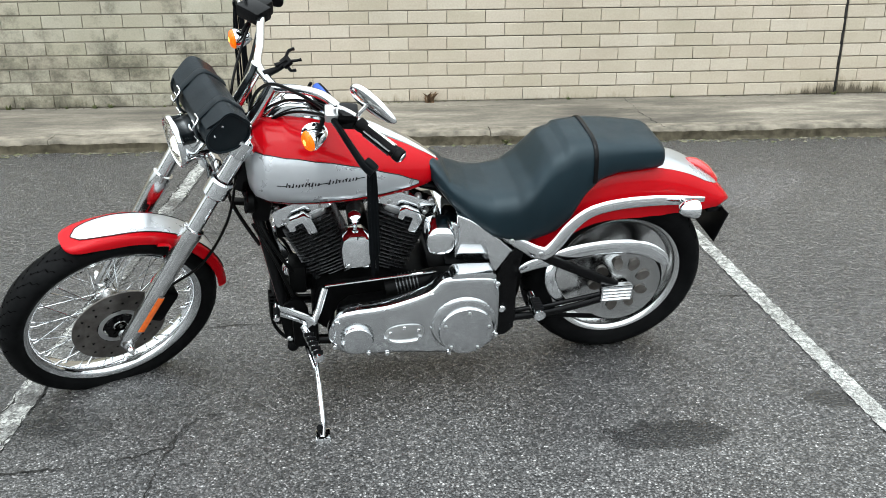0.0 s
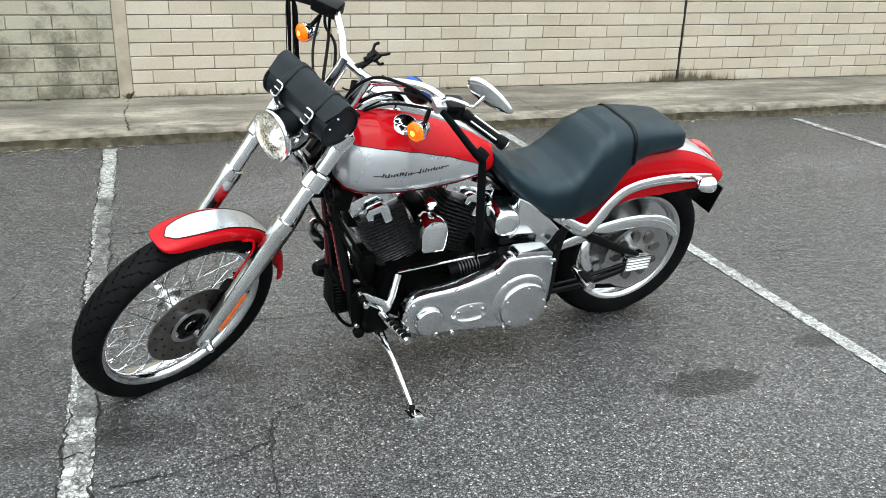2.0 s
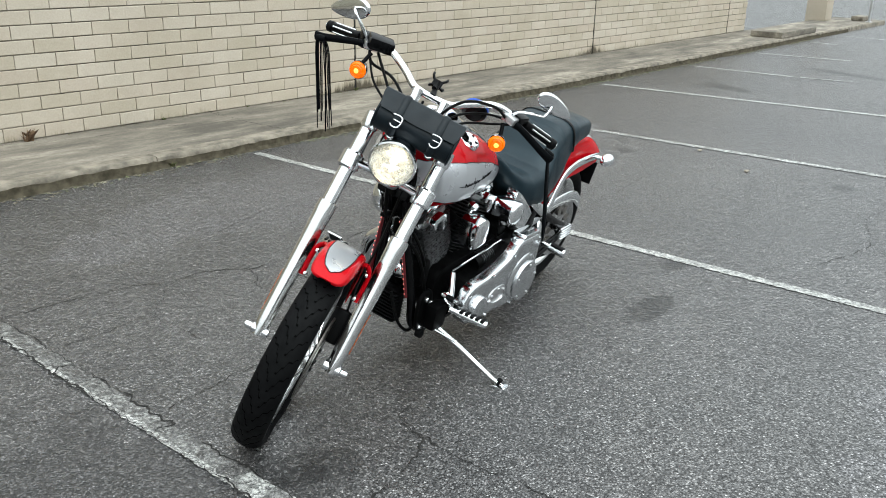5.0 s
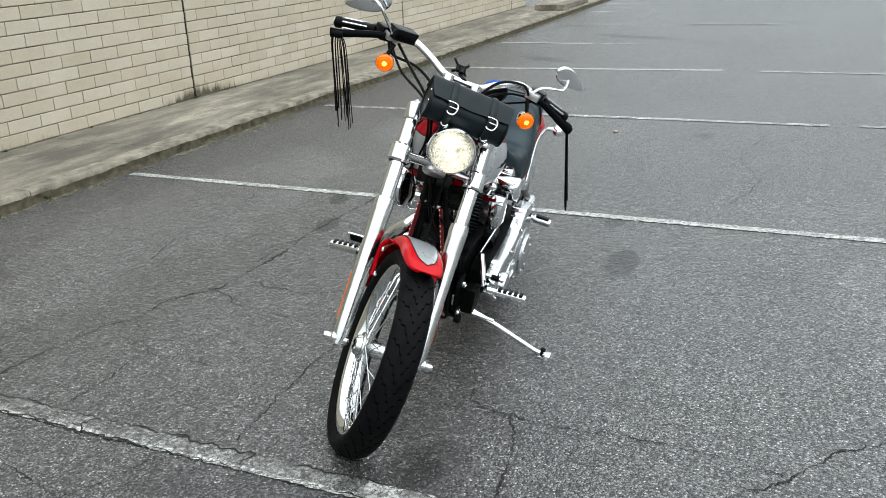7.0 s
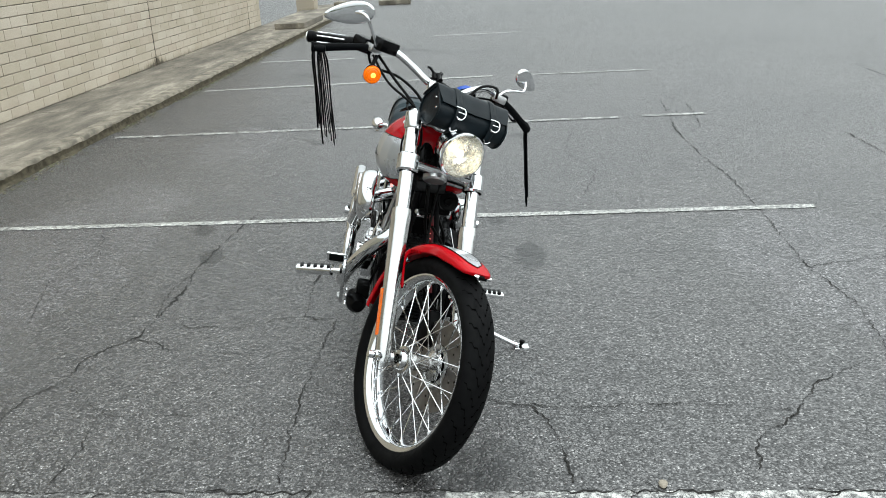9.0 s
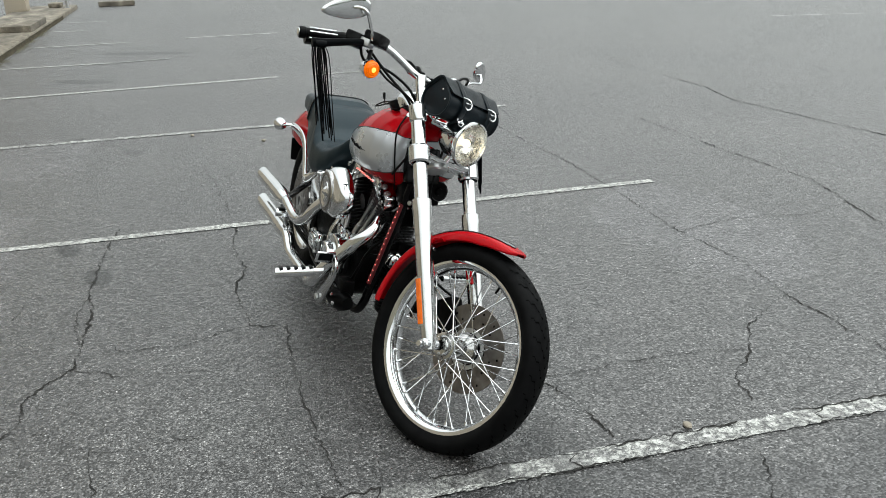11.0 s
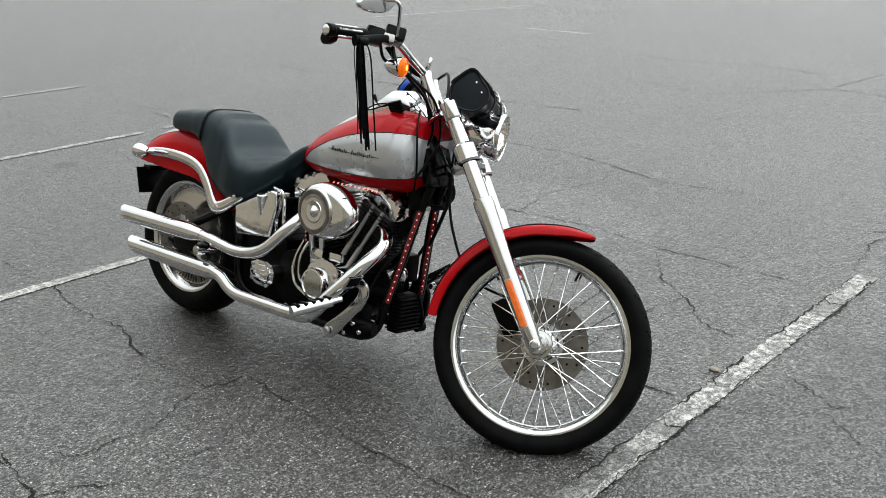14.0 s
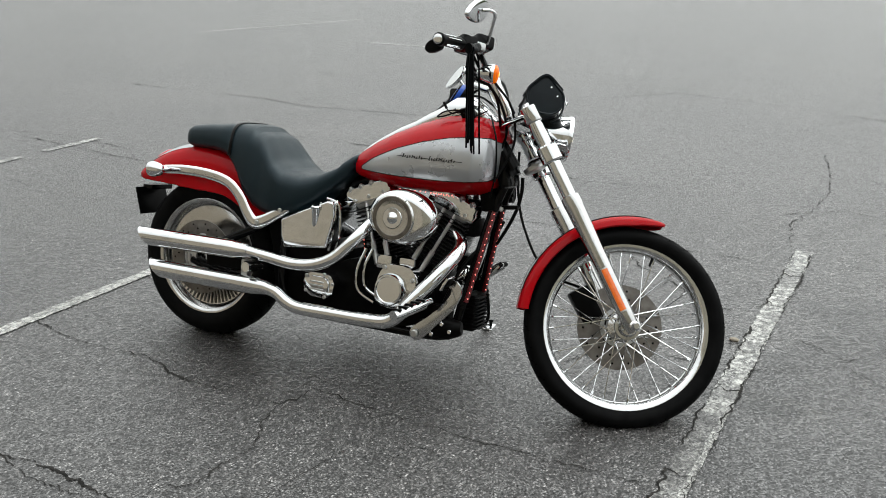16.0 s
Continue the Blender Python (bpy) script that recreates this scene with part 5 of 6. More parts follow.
P("charger_cable", sweep(smooth_path([(1.150, -0.05, 0.965), (1.180, -0.090, 0.922), (1.198, -0.108, 0.885), (1.203, -0.104, 0.82), (1.200, -0.094, 0.76), (1.184, -0.078, 0.69)], 4), 0.0032, 6), CABLE, "thin black cable over the tank")
P("charger_cable", sweep(smooth_path([(1.07, -0.075, 0.985), (1.02, -0.115, 0.955), (0.985, -0.125, 0.945), (1.00, -0.10, 0.965), (1.05, -0.095, 0.972), (1.10, -0.10, 0.955), (1.14, -0.06, 0.98)], 6), 0.0026, 6), CABLE, "thin black cable over the tank")
P("charger_plug", join(sweep(smooth_path([(1.060, -0.088, 0.975), (1.035, -0.100, 0.962), (1.018, -0.104, 0.965), (1.004, -0.104, 0.980)], 4), 0.0022, 6), rod((1.006, -0.104, 0.977), (0.994, -0.103, 0.996), 0.0050, 8)), CABLE, "small black plug on a thin lead")
P("charger", box((0.050, 0.018, 0.042), (1.080, -0.088, 0.966), 0.006, pose(0, 0, 0, 25, -15, 0).to_3x3().to_4x4()), PLASTIC, "small black charger on the tank")

# round speaker by the handlebar
sp = P("speaker", lathe([(0, -0.035), (0.030, -0.034), (0.043, -0.022), (0.046, 0.0), (0.042, 0.006), (0.036, 0.004)], (0.955, 0.088, 1.030), (-0.75, -0.30, 0.45), 28), PLASTIC, "round black speaker with a blue rim")
part("blue_face", lathe([(0.040, 0.004), (0.030, 0.008), (0.012, 0.004), (0, 0.006)], (0.955, 0.088, 1.030), (-0.75, -0.30, 0.45), 28), BLUE, sp)
part("blue_shell", lathe([(0.0465, -0.016), (0.0475, -0.012), (0.0475, -0.004), (0.0465, 0.0)], (0.955, 0.088, 1.030), (-0.75, -0.30, 0.45), 28), BLUE, sp)

# ---- seat ----
SX = (-0.092, -0.088, -0.065, -0.01, 0.07, 0.13, 0.17, 0.21, 0.25, 0.285, 0.315, 0.345, 0.39, 0.46, 0.53, 0.59, 0.635, 0.655)
ST = (0.796, 0.820, 0.834, 0.842, 0.849, 0.855, 0.858, 0.856, 0.849, 0.834, 0.797, 0.754, 0.718, 0.708, 0.720, 0.748, 0.784, 0.792)
SB = (0.762, 0.752, 0.746, 0.744, 0.742, 0.722, 0.668, 0.575, 0.532, 0.519, 0.513, 0.511, 0.516, 0.540, 0.592, 0.650, 0.708, 0.735)
SW = (0.096, 0.110, 0.120, 0.130, 0.142, 0.152, 0.162, 0.174, 0.182, 0.186, 0.188, 0.188, 0.184, 0.172, 0.150, 0.120, 0.082, 0.055)


def seat_ring(x, n=36):
    w, b, t = lerp_list(SX, SW, x), lerp_list(SX, SB, x), lerp_list(SX, ST, x)
    ring = []
    for k in range(n):
        a = 2 * math.pi * k / n
        c, s = math.cos(a), math.sin(a)
        m = t - min(0.075, (t - b) * 0.5)
        ey, ez = lerp_list((-0.12, 0.14, 0.24, 0.66), (0.36, 0.38, 0.62, 0.62), x), lerp_list((-0.12, 0.14, 0.24, 0.66), (0.50, 0.52, 0.75, 0.75), x)
        y = w * math.copysign(abs(c) ** ey, c)
        z = m + (t - m) * abs(s) ** ez if s >= 0 else m - (m - b) * abs(s) ** 0.42
        tap = lerp_list((-0.12, 0.1, 0.17, 0.25, 0.30, 0.36, 0.66), (0.05, 0.12, 0.26, 0.28, 0.28, 0.14, 0.05), x)
        y *= 1 - tap * max(0.0, (z - b) / (t - b)) ** 1.3
        if s < 0:
            y *= 1 - 0.10 * abs(s)
        dip = 0.016 * max(0, 1 - (y / (w + 1e-6)) ** 2) if 0.24 < x < 0.6 and s > 0 else 0
        ring.append(vec(x, y, z - dip))
    return ring


seat = P("seat", loft([seat_ring(-0.092 + 0.747 * i / 76) for i in range(77)]), SEAT, "black two-up seat", 60)
r = [p for p in seat_ring(0.150, 60) if p.z > 0.735]
r.sort(key=lambda p: math.atan2(p.y, p.z - 0.76))
part("strap", sweep([p + (p - vec(0.150, 0, 0.78)).normalized() * 0.003 for p in r], 0.007, 8, flat=(0.40, 1.0), up=(1, 0, 0)), BLACK, seat, "black passenger strap")

# ---- rear wheel and fender ----
RA = Vector((0, 0, 0.318))
rear_wheel = P("rear_wheel", lathe([(0.02, -0.09), (0.055, -0.086), (0.075, -0.060), (0.10, -0.040), (0.16, -0.030), (0.200, -0.034), (0.210, -0.052), (0.222, -0.066), (0.231, -0.068), (0.231, -0.060), (0.218, -0.050), (0.214, 0.0), (0.218, 0.050), (0.231, 0.060), (0.231, 0.068), (0.222, 0.066), (0.210, 0.052), (0.200, 0.034), (0.16, 0.030), (0.10, 0.040), (0.075, 0.060), (0.055, 0.086), (0.02, 0.09)], RA, (0, 1, 0), 64), POLISHED, "solid polished disc rear wheel")
part("tyre", tyre(RA, 0.322, 0.080, 0.226, 80), RUBBER, rear_wheel, "wide black rear tyre")
part("tread", grooves(RA, 0.322, 0.080, 0.226, 34), GROOVE, rear_wheel)
disc(RA, -0.092, 0.146, 0.088, 14, rear_wheel)
# dark reflection lines of the smooth disc, modelled as bars, lower arc only
for k in range(26):
    a = radians(196 + 5.6 * k)
    e = Vector((math.cos(a), 0, math.sin(a)))
    part("reflection_bar", sweep([RA + e * 0.142 + Vector((0, -0.0345, 0)), RA + e * 0.196 + Vector((0, -0.0355, 0))], 0.0034, 6, flat=(0.9, 0.9)), STEEL, rear_wheel)
pulley = part("belt_pulley", lathe([(0.03, 0.086), (0.085, 0.088), (0.135, 0.094), (0.142, 0.086), (0.142, 0.118), (0.135, 0.116), (0.10, 0.104), (0.05, 0.112), (0.03, 0.118)], RA, (0, 1, 0), 56), ALLOY_DARK, rear_wheel, "polished drive pulley with oval windows")
hb = bmesh.new()
for k in range(9):
    a = 2 * math.pi * k / 9
    c = RA + Vector((0.085 * math.cos(a), 0.1135, 0.085 * math.sin(a)))
    u, v = Vector((math.cos(a), 0, math.sin(a))), Vector((-math.sin(a), 0, math.cos(a)))
    ring = [c + u * 0.024 * math.cos(b) + v * 0.017 * math.sin(b) for b in (2 * math.pi * j / 16 for j in range(16))]
    loft([ring, [p + Vector((0, -0.012, 0)) for p in ring]], hb)
tagged(part("pulley_window", hb, STEEL, rear_wheel), kind="stuff")

RF_A = (28, 40, 52, 65, 80, 95, 110, 122, 131, 137, 141)
RF_LOW = (0.318, 0.302, 0.292, 0.284, 0.270, 0.268, 0.288, 0.325, 0.368, 0.410, 0.446)
RF_TOP = (0.405, 0.428, 0.440, 0.446, 0.448, 0.450, 0.454, 0.457, 0.460, 0.462, 0.463)
RF_W = (0.120, 0.122, 0.124, 0.126, 0.126, 0.126, 0.125, 0.122, 0.116, 0.104, 0.070)


def rear_r(d):
    return lerp_list(RF_A, RF_TOP, d)


def rear_w(d):
    return lerp_list(RF_A, RF_W, d)


def rear_ring(d, n=29):
    ring = []
    top, low, w = rear_r(d), lerp_list(RF_A, RF_LOW, d), rear_w(d)
    for k in range(n):
        a = math.pi * k / (n - 1)
        c, s = math.cos(a), math.sin(a)
        ring.append((radians(d), low + (top - low) * s ** 0.80, w * math.copysign(abs(c) ** 0.55, c)))
    return ring


rear_fender = P("rear_fender", shell([rear_ring(28 + 113 * i / 56) for i in range(57)], RA), RED, "red rear fender with a silver crown", 60)
rows = []
for i in range(25):
    d = 100 + 33 * i / 24
    f = min(1.0, math.sqrt(max(0.0, 1 - (1 - min(1, (24 - i) / 8)) ** 2)) + 0.02)
    top, low, w = rear_r(d), lerp_list(RF_A, RF_LOW, d), rear_w(d)
    row = []
    for k in range(13):
        a = math.pi / 2 + (k - 6) / 6 * 0.54 * f
        c, s = math.cos(a), math.sin(a)
        rr, y = low + (top - low) * s ** 0.80 + 0.0018, w * math.copysign(abs(c) ** 0.55, c) if abs(c) > 1e-6 else 0
        row.append(RA + Vector((rr * math.cos(radians(d)), y, rr * math.sin(radians(d)))))
    rows.append(row)
part("crown_panel", loft(rows, caps=False, closed=False), SILVER, rear_fender, "silver painted crown panel")
tl = sweep(smooth_path([(-0.215, 0, 0.722), (-0.250, 0, 0.708), (-0.285, 0, 0.684), (-0.318, 0, 0.650)], 5), spread([0.010, 0.027, 0.032, 0.026], 5), 20, flat=(1.25, 0.55))
part("tail_light", tl, REDLENS, rear_fender, "red tail light lens")
for s in (1, -1):
    pts = [(0.425, s * 0.150, 0.566), (0.375, s * 0.155, 0.535), (0.320, s * 0.160, 0.503), (0.285, s * 0.162, 0.498), (0.252, s * 0.160, 0.530), (0.210, s * 0.156, 0.588), (0.150, s * 0.150, 0.632), (0.060, s * 0.146, 0.652), (-0.06, s * 0.144, 0.657), (-0.16, s * 0.140, 0.650), (-0.236, s * 0.128, 0.642)]
    strut = P("fender_strut", sweep(smooth_path(pts, 5), spread([0.014, 0.018, 0.022, 0.022, 0.020, 0.019, 0.018, 0.018, 0.017, 0.015, 0.008], 5), 12, flat=(0.42, 1.1), up=(0, 0, 1)), CHROME, "polished chrome fender strut")
    for x, z in ((0.306, 0.500), (0.405, 0.556)):
        part("bolt", bolt((x, s * 0.168, z), (0, s, 0), 0.009, 0.006), SATIN, strut)
    sc = vec(-0.168, s * 0.196, 0.650)
    sg = P("rear_turn_signal", lathe([(0, 0.050), (0.012, 0.046), (0.023, 0.032), (0.029, 0.010), (0.031, -0.004), (0.029, -0.014)], sc, (1, 0, 0.02), 24), CHROME, "chrome bullet rear turn signal")
    part("lens", lathe([(0.0285, -0.012), (0.022, -0.017), (0, -0.019)], sc, (1, 0, 0.02), 24), AMBER, sg, "amber lens")
    part("stalk", sweep([sc + Vector((0, -s * 0.02, 0)), vec(-0.15, s * 0.14, 0.650)], 0.011, 10), CHROME, sg)
plate_m = Matrix.Rotation(radians(-16), 4, "Y")
number_plate = P("number_plate", box((0.006, 0.170, 0.112), (-0.342, 0, 0.502), 0.002, plate_m), PLASTIC, "dark back of the number plate")
part("plate_bracket", box((0.05, 0.12, 0.02), (-0.318, 0, 0.56), 0.004), BLACK, number_plate)

# ---- frame and engine ----
for s in (1, -1):
    wide = 0.014 if s > 0 else 0.0
    dt = sweep(smooth_path([(1.216, s * 0.024 + wide, 0.74), (1.184, s * 0.032 + wide, 0.64), (1.154, s * 0.054 + wide, 0.48), (1.124, s * 0.080 + wide, 0.32), (1.100, s * 0.10, 0.215), (1.03, s * 0.115, 0.188), (0.80, s * 0.118, 0.186), (0.52, s * 0.122, 0.192), (0.42, s * 0.125, 0.24), (0.40, s * 0.12, 0.36), (0.40, s * 0.10, 0.50)], 5), 0.0165, 12)
    tube = P("frame_tube", dt, BLACK, "black frame down tube with red diodes")
    ends = (vec(1.192, -0.043, 0.640), vec(1.142, -0.100, 0.322)) if s < 0 else (vec(1.195, 0.034, 0.640), vec(1.137, 0.080, 0.330))
    side = Vector((0.6, -0.8, 0.1)) if s < 0 else Vector((0.8, -0.6, 0.1))
    # the strip's red also stands for the diodes' glow on the tube
    part("diode_strip", sweep(ends, 0.0085, 10), STRIP_RED, tube, "dark red strip, coloured with the diodes' glow")
    for k in range(15):
        p = ends[0].lerp(ends[1], (k + 0.4) / 15) + side * 0.0075
        part("diode", lathe([(0, 0.0036), (0.002, 0.0024), (0.0026, 0), (0.002, -0.006)], p, side, 6), LED, tube)
P("backbone", sweep([(1.20, 0, 0.86), (1.0, 0, 0.80), (0.62, 0, 0.68), (0.42, 0, 0.50)], 0.022, 12), BLACK, "black frame backbone")
P("neck_cover", box((0.040, 0.130, 0.140), (1.205, 0, 0.790), 0.016, Matrix.Rotation(radians(-20), 4, "Y")), BLACK, "black cover over the steering neck")
P("steering_neck", rod((1.226, 0, 0.759), (1.152, 0, 0.870), 0.038, 20), BLACK, "black steering neck")
P("neck_gusset", box((0.055, 0.150, 0.105), (1.162, 0.022, 0.690), 0.014, Matrix.Rotation(radians(-12), 4, "Y")), ENGINE_BLACK, "black gusset below the steering neck")
horn = P("horn", lathe([(0, 0.016), (0.012, 0.015), (0.014, 0.008), (0.030, 0.012), (0.034, 0.006), (0.034, -0.012), (0.020, -0.022)], (1.200, 0.080, 0.700), (1, 0.1, 0.1), 24), ENGINE_BLACK, "round black horn")
part("rim", lathe([(0.031, 0.012), (0.034, 0.014), (0.036, 0.010), (0.034, 0.006)], (1.200, 0.080, 0.700), (1, 0.1, 0.1), 24, close=True), BLACK, horn, "thin glossy rim")
cross = P("frame_bracket", box((0.100, 0.030, 0.014), (1.214, 0.0, 0.655), 0.004, Matrix.Rotation(radians(-8), 4, "Y")), ENGINE_BLACK, "black bracket across the down tubes")
part("bolt", bolt((1.206, -0.018, 0.650), (0.5, -0.8, 0.1), 0.009, 0.008), SATIN, cross)
P("throttle_cable", sweep(smooth_path([(1.268, 0.0, 0.765), (1.268, 0.004, 0.715), (1.256, 0.008, 0.655), (1.224, 0.02, 0.585), (1.184, 0.04, 0.520)], 5), 0.0062, 8), CABLE, "black control cable")
reg = P("voltage_regulator", box((0.050, 0.105, 0.130), (1.134, 0.0, 0.275), 0.008), ENGINE_BLACK, "finned black voltage regulator")
for k in range(9):
    part("fin", box((0.066, 0.108, 0.005), (1.138, 0.0, 0.222 + 0.0135 * k), 0.0015, seg=1), PLASTIC, reg)
# added block that keeps the gap behind the neck dark
P("gap_filler", box((0.095, 0.085, 0.130), (1.085, 0.0, 0.605), 0.014), ENGINE_BLACK, "added black block filling the dark gap behind the neck")
P("horn_dome", lathe([(0, 0.034), (0.014, 0.032), (0.030, 0.022), (0.038, 0.004), (0.036, -0.02), (0.02, -0.03)], (1.092, 0.0, 0.400), (1, 0, 0.35), 28), CHROME, "chrome dome cover between the down tubes")
module = P("ignition_module", box((0.055, 0.09, 0.10), (1.075, 0.055, 0.415), 0.010), ENGINE_BLACK, "black ignition module")
P("bracket_plate", plate(rounded([(1.045, 0.20), (1.05, 0.33), (1.085, 0.37), (1.135, 0.33), (1.125, 0.22), (1.085, 0.185)], 3), 0.125, 0.140, 0.003), ENGINE_BLACK, "black control bracket plate")
for x, z in ((1.075, 0.215), (1.112, 0.222), (1.098, 0.335), (1.065, 0.31)):
    P("bracket_bolt", bolt((x, 0.140, z), (0, 1, 0), 0.010, 0.010), CHROME)
P("bump_stop", lathe([(0.018, 0.0), (0.018, 0.02), (0.010, 0.024), (0, 0.024)], (1.105, 0.135, 0.195), (0, 1, 0), 14), RUBBER)
for pts in ([(1.19, 0.05, 0.64), (1.15, 0.09, 0.56), (1.10, 0.10, 0.47), (1.07, 0.08, 0.42)], [(1.20, 0.04, 0.60), (1.14, 0.10, 0.50), (1.09, 0.12, 0.36), (1.07, 0.12, 0.28)], [(1.16, -0.04, 0.52), (1.12, -0.10, 0.45), (1.09, -0.13, 0.36), (1.06, -0.15, 0.27)], [(1.17, 0.03, 0.34), (1.165, 0.075, 0.24), (1.12, 0.10, 0.19), (1.08, 0.11, 0.23)]):
    P("wiring_loom", sweep(smooth_path(pts, 6), 0.006, 8), CABLE, "black wiring loom")

CRANK = vec(0.885, 0, 0.250)
P("crankcase", plate(rounded([(1.03, 0.34), (1.00, 0.41), (0.88, 0.425), (0.78, 0.425), (0.68, 0.41), (0.60, 0.36), (0.62, 0.23), (0.75, 0.195), (0.92, 0.198), (1.03, 0.26)], 3), -0.12, 0.12, 0.012), ENGINE_BLACK, "black engine crankcase")
P("gearbox", plate([(0.66, 0.44), (0.44, 0.46), (0.41, 0.38), (0.43, 0.20), (0.64, 0.19)], -0.12, 0.12, 0.02), ENGINE_BLACK, "black gearbox case")
FIN = rounded([(0.078, 0.055), (0.055, 0.080), (-0.055, 0.080), (-0.078, 0.055), (-0.078, -0.055), (-0.055, -0.080), (0.055, -0.080), (0.078, -0.055)], 2)
for nm, tilt in (("front", 22.5), ("rear", -22.5)):
    m = Matrix.Translation(CRANK) @ Matrix.Rotation(radians(tilt), 4, "Y")

    def ring(h, sc):
        return [m @ Vector((u * sc, v * sc, h)) for u, v in FIN]

    bm = loft([ring(0.14, 0.62), ring(0.405, 0.62)])
    cyl = P("cylinder", bm, ENGINE_BLACK, "finned black engine cylinder", 30)
    for k in range(17):
        h = 0.172 + 0.0134 * k
        sc = 0.90 + 0.16 * min(1, k / 5)
        part("fin", loft([ring(h, sc * 0.985), ring(h + 0.001, sc), ring(h + 0.0028, sc), ring(h + 0.0038, sc * 0.985)]), FIN_EDGE, cyl)
    hd = loft([ring(0.392, 0.86), ring(0.398, 0.90), ring(0.412, 0.90)])
    part("cylinder_head", hd, SATIN, cyl, "bare alloy cylinder head")
    rk = plate([(-0.092, 0.408), (0.092, 0.408), (0.092, 0.432), (0.087, 0.436), (0.087, 0.458), (0.076, 0.466), (-0.076, 0.466), (-0.087, 0.458), (-0.087, 0.436), (-0.092, 0.432)], -0.086, 0.066, 0.004)
    bmesh.ops.transform(rk, matrix=m, verts=rk.verts)
    rocker = part("rocker_box", rk, CHROME, cyl, "chrome rocker cover")
    for sx in (-0.06, 0, 0.06):
        for sy in (-1, 1):
            part("bolt", bolt(m @ Vector((sx, -0.083 if sy < 0 else 0.064, 0.424)), m.to_3x3() @ Vector((0, sy, 0)), 0.007, 0.006), SATIN, cyl)
    for sx in (-0.066, -0.022, 0.022, 0.066):
        for sy in (-1, 1):
            part("bolt_boss", lathe([(0.012, -0.02), (0.012, 0.006), (0.007, 0.008), (0.006, 0.013), (0, 0.013)], m @ Vector((sx, -0.076 if sy < 0 else 0.054, 0.464)), m.to_3x3() @ Vector((0, sy * 0.3, 1)), 10), SATIN, cyl)
    sx = 0.012 if tilt > 0 else -0.012
    lf = plate([(sx + u, w) for u, w in ((-0.036, 0.365), (-0.038, 0.415), (-0.022, 0.436), (0.026, 0.438), (0.042, 0.424), (0.040, 0.398), (0.020, 0.396), (0.018, 0.412), (-0.006, 0.412), (-0.008, 0.365))], 0.080, 0.108, 0.005)
    bmesh.ops.transform(lf, matrix=m, verts=lf.verts)
    part("head_bracket", lf, CHROME, cyl, "chrome engine mount on the head")
    for k, off in enumerate((-0.018, 0.018)):
        a, b = CRANK + vec(math.sin(radians(tilt)) * 0.16 + off * 1.4, -0.125, 0.16), m @ Vector((off * 1.3, -0.072, 0.405))
        pt = sweep([a, a.lerp(b, 0.35), a.lerp(b, 0.36), b], [0.0100, 0.0100, 0.0068, 0.0068], 12)
        part("pushrod_tube", pt, SATIN, cyl, "chrome pushrod tube")
for k, (x, z) in enumerate(((0.835, 0.425), (0.925, 0.425))):
    P("tappet_block", box((0.06, 0.05, 0.05), (x, -0.120, z), 0.008), CHROME, "chrome tappet block")

# carburettor area and horn cover
P("carburettor", sweep(smooth_path([(0.875, -0.08, 0.56), (0.875, 0.0, 0.57), (0.875, 0.06, 0.55)], 4), 0.032, 16), ENGINE_BLACK, "black intake manifold")
hc = []
for f, w, h, zc in ((0.0, 0.038, 0.046, 0.575), (0.35, 0.046, 0.058, 0.570), (0.7, 0.048, 0.060, 0.568), (0.93, 0.044, 0.054, 0.568), (1.0, 0.034, 0.042, 0.568)):
    hc.append([vec(0.892 + w * q[0], 0.115 + 0.085 * f, zc + h * q[1]) for q in ((0.45, 1.0), (0.85, 0.75), (1.0, 0.2), (0.92, -0.7), (0.8, -1.0), (-0.8, -1.0), (-0.92, -0.7), (-1.0, 0.2), (-0.85, 0.75), (-0.45, 1.0))])
P("horn_cover", loft(hc), CHROME, "chrome waterfall horn cover")
P("horn_stud", lathe([(0.008, -0.05), (0.008, 0.0), (0.019, 0.004), (0.019, 0.018), (0.012, 0.024), (0, 0.025)], (0.892, 0.130, 0.648), (0, 0.35, 1), 20), CHROME, "chrome acorn cap")

# air cleaner
AC = vec(0.914, -0.230, 0.597)
ring_o = []
for k in range(48):
    a = 2 * math.pi * k / 48
    c, s = math.cos(a), math.sin(a)
    ring_o.append((0.128 * c + 0.006 * c * c, 0.096 * s * (1.0 + 0.02 * c)))
prof = ((0.94, 0.060), (0.985, 0.056), (1.0, 0.045), (0.985, 0.028), (0.93, 0.012), (0.82, 0.002), (0.66, -0.004))
air = P("air_cleaner", loft([[AC + vec(u * f, d, w * f) for u, w in ring_o] for f, d in prof]), CHROME, "oval chrome air cleaner cover")
TC = AC + vec(-0.012, 0, -0.002)
part("trim_ring", lathe([(0.080, 0.012), (0.080, -0.006), (0.075, -0.011), (0.058, -0.012), (0.050, -0.008), (0.036, -0.010)], TC, (0, 1, 0), 48), POLISHED, air, "concentric centre trim")
part("trim_band", lathe([(0.074, -0.0112), (0.072, -0.0130), (0.061, -0.0135), (0.059, -0.0118)], TC, (0, 1, 0), 48, close=True), STEEL, air)
part("trim_cap", lathe([(0.037, -0.008), (0.034, -0.012), (0.020, -0.010), (0.012, -0.016), (0.006, -0.022), (0, -0.023)], TC, (0, 1, 0), 36), CHROME, air)

# cam cover
cam_bm = plate(rounded([(0.985, 0.385), (0.955, 0.425), (0.87, 0.425), (0.835, 0.38), (0.825, 0.31), (0.855, 0.275), (0.935, 0.275), (0.975, 0.32)], 3), -0.185, -0.125, 0.010)
camc = P("cam_cover", cam_bm, CHROME, "chrome cam chest cover")
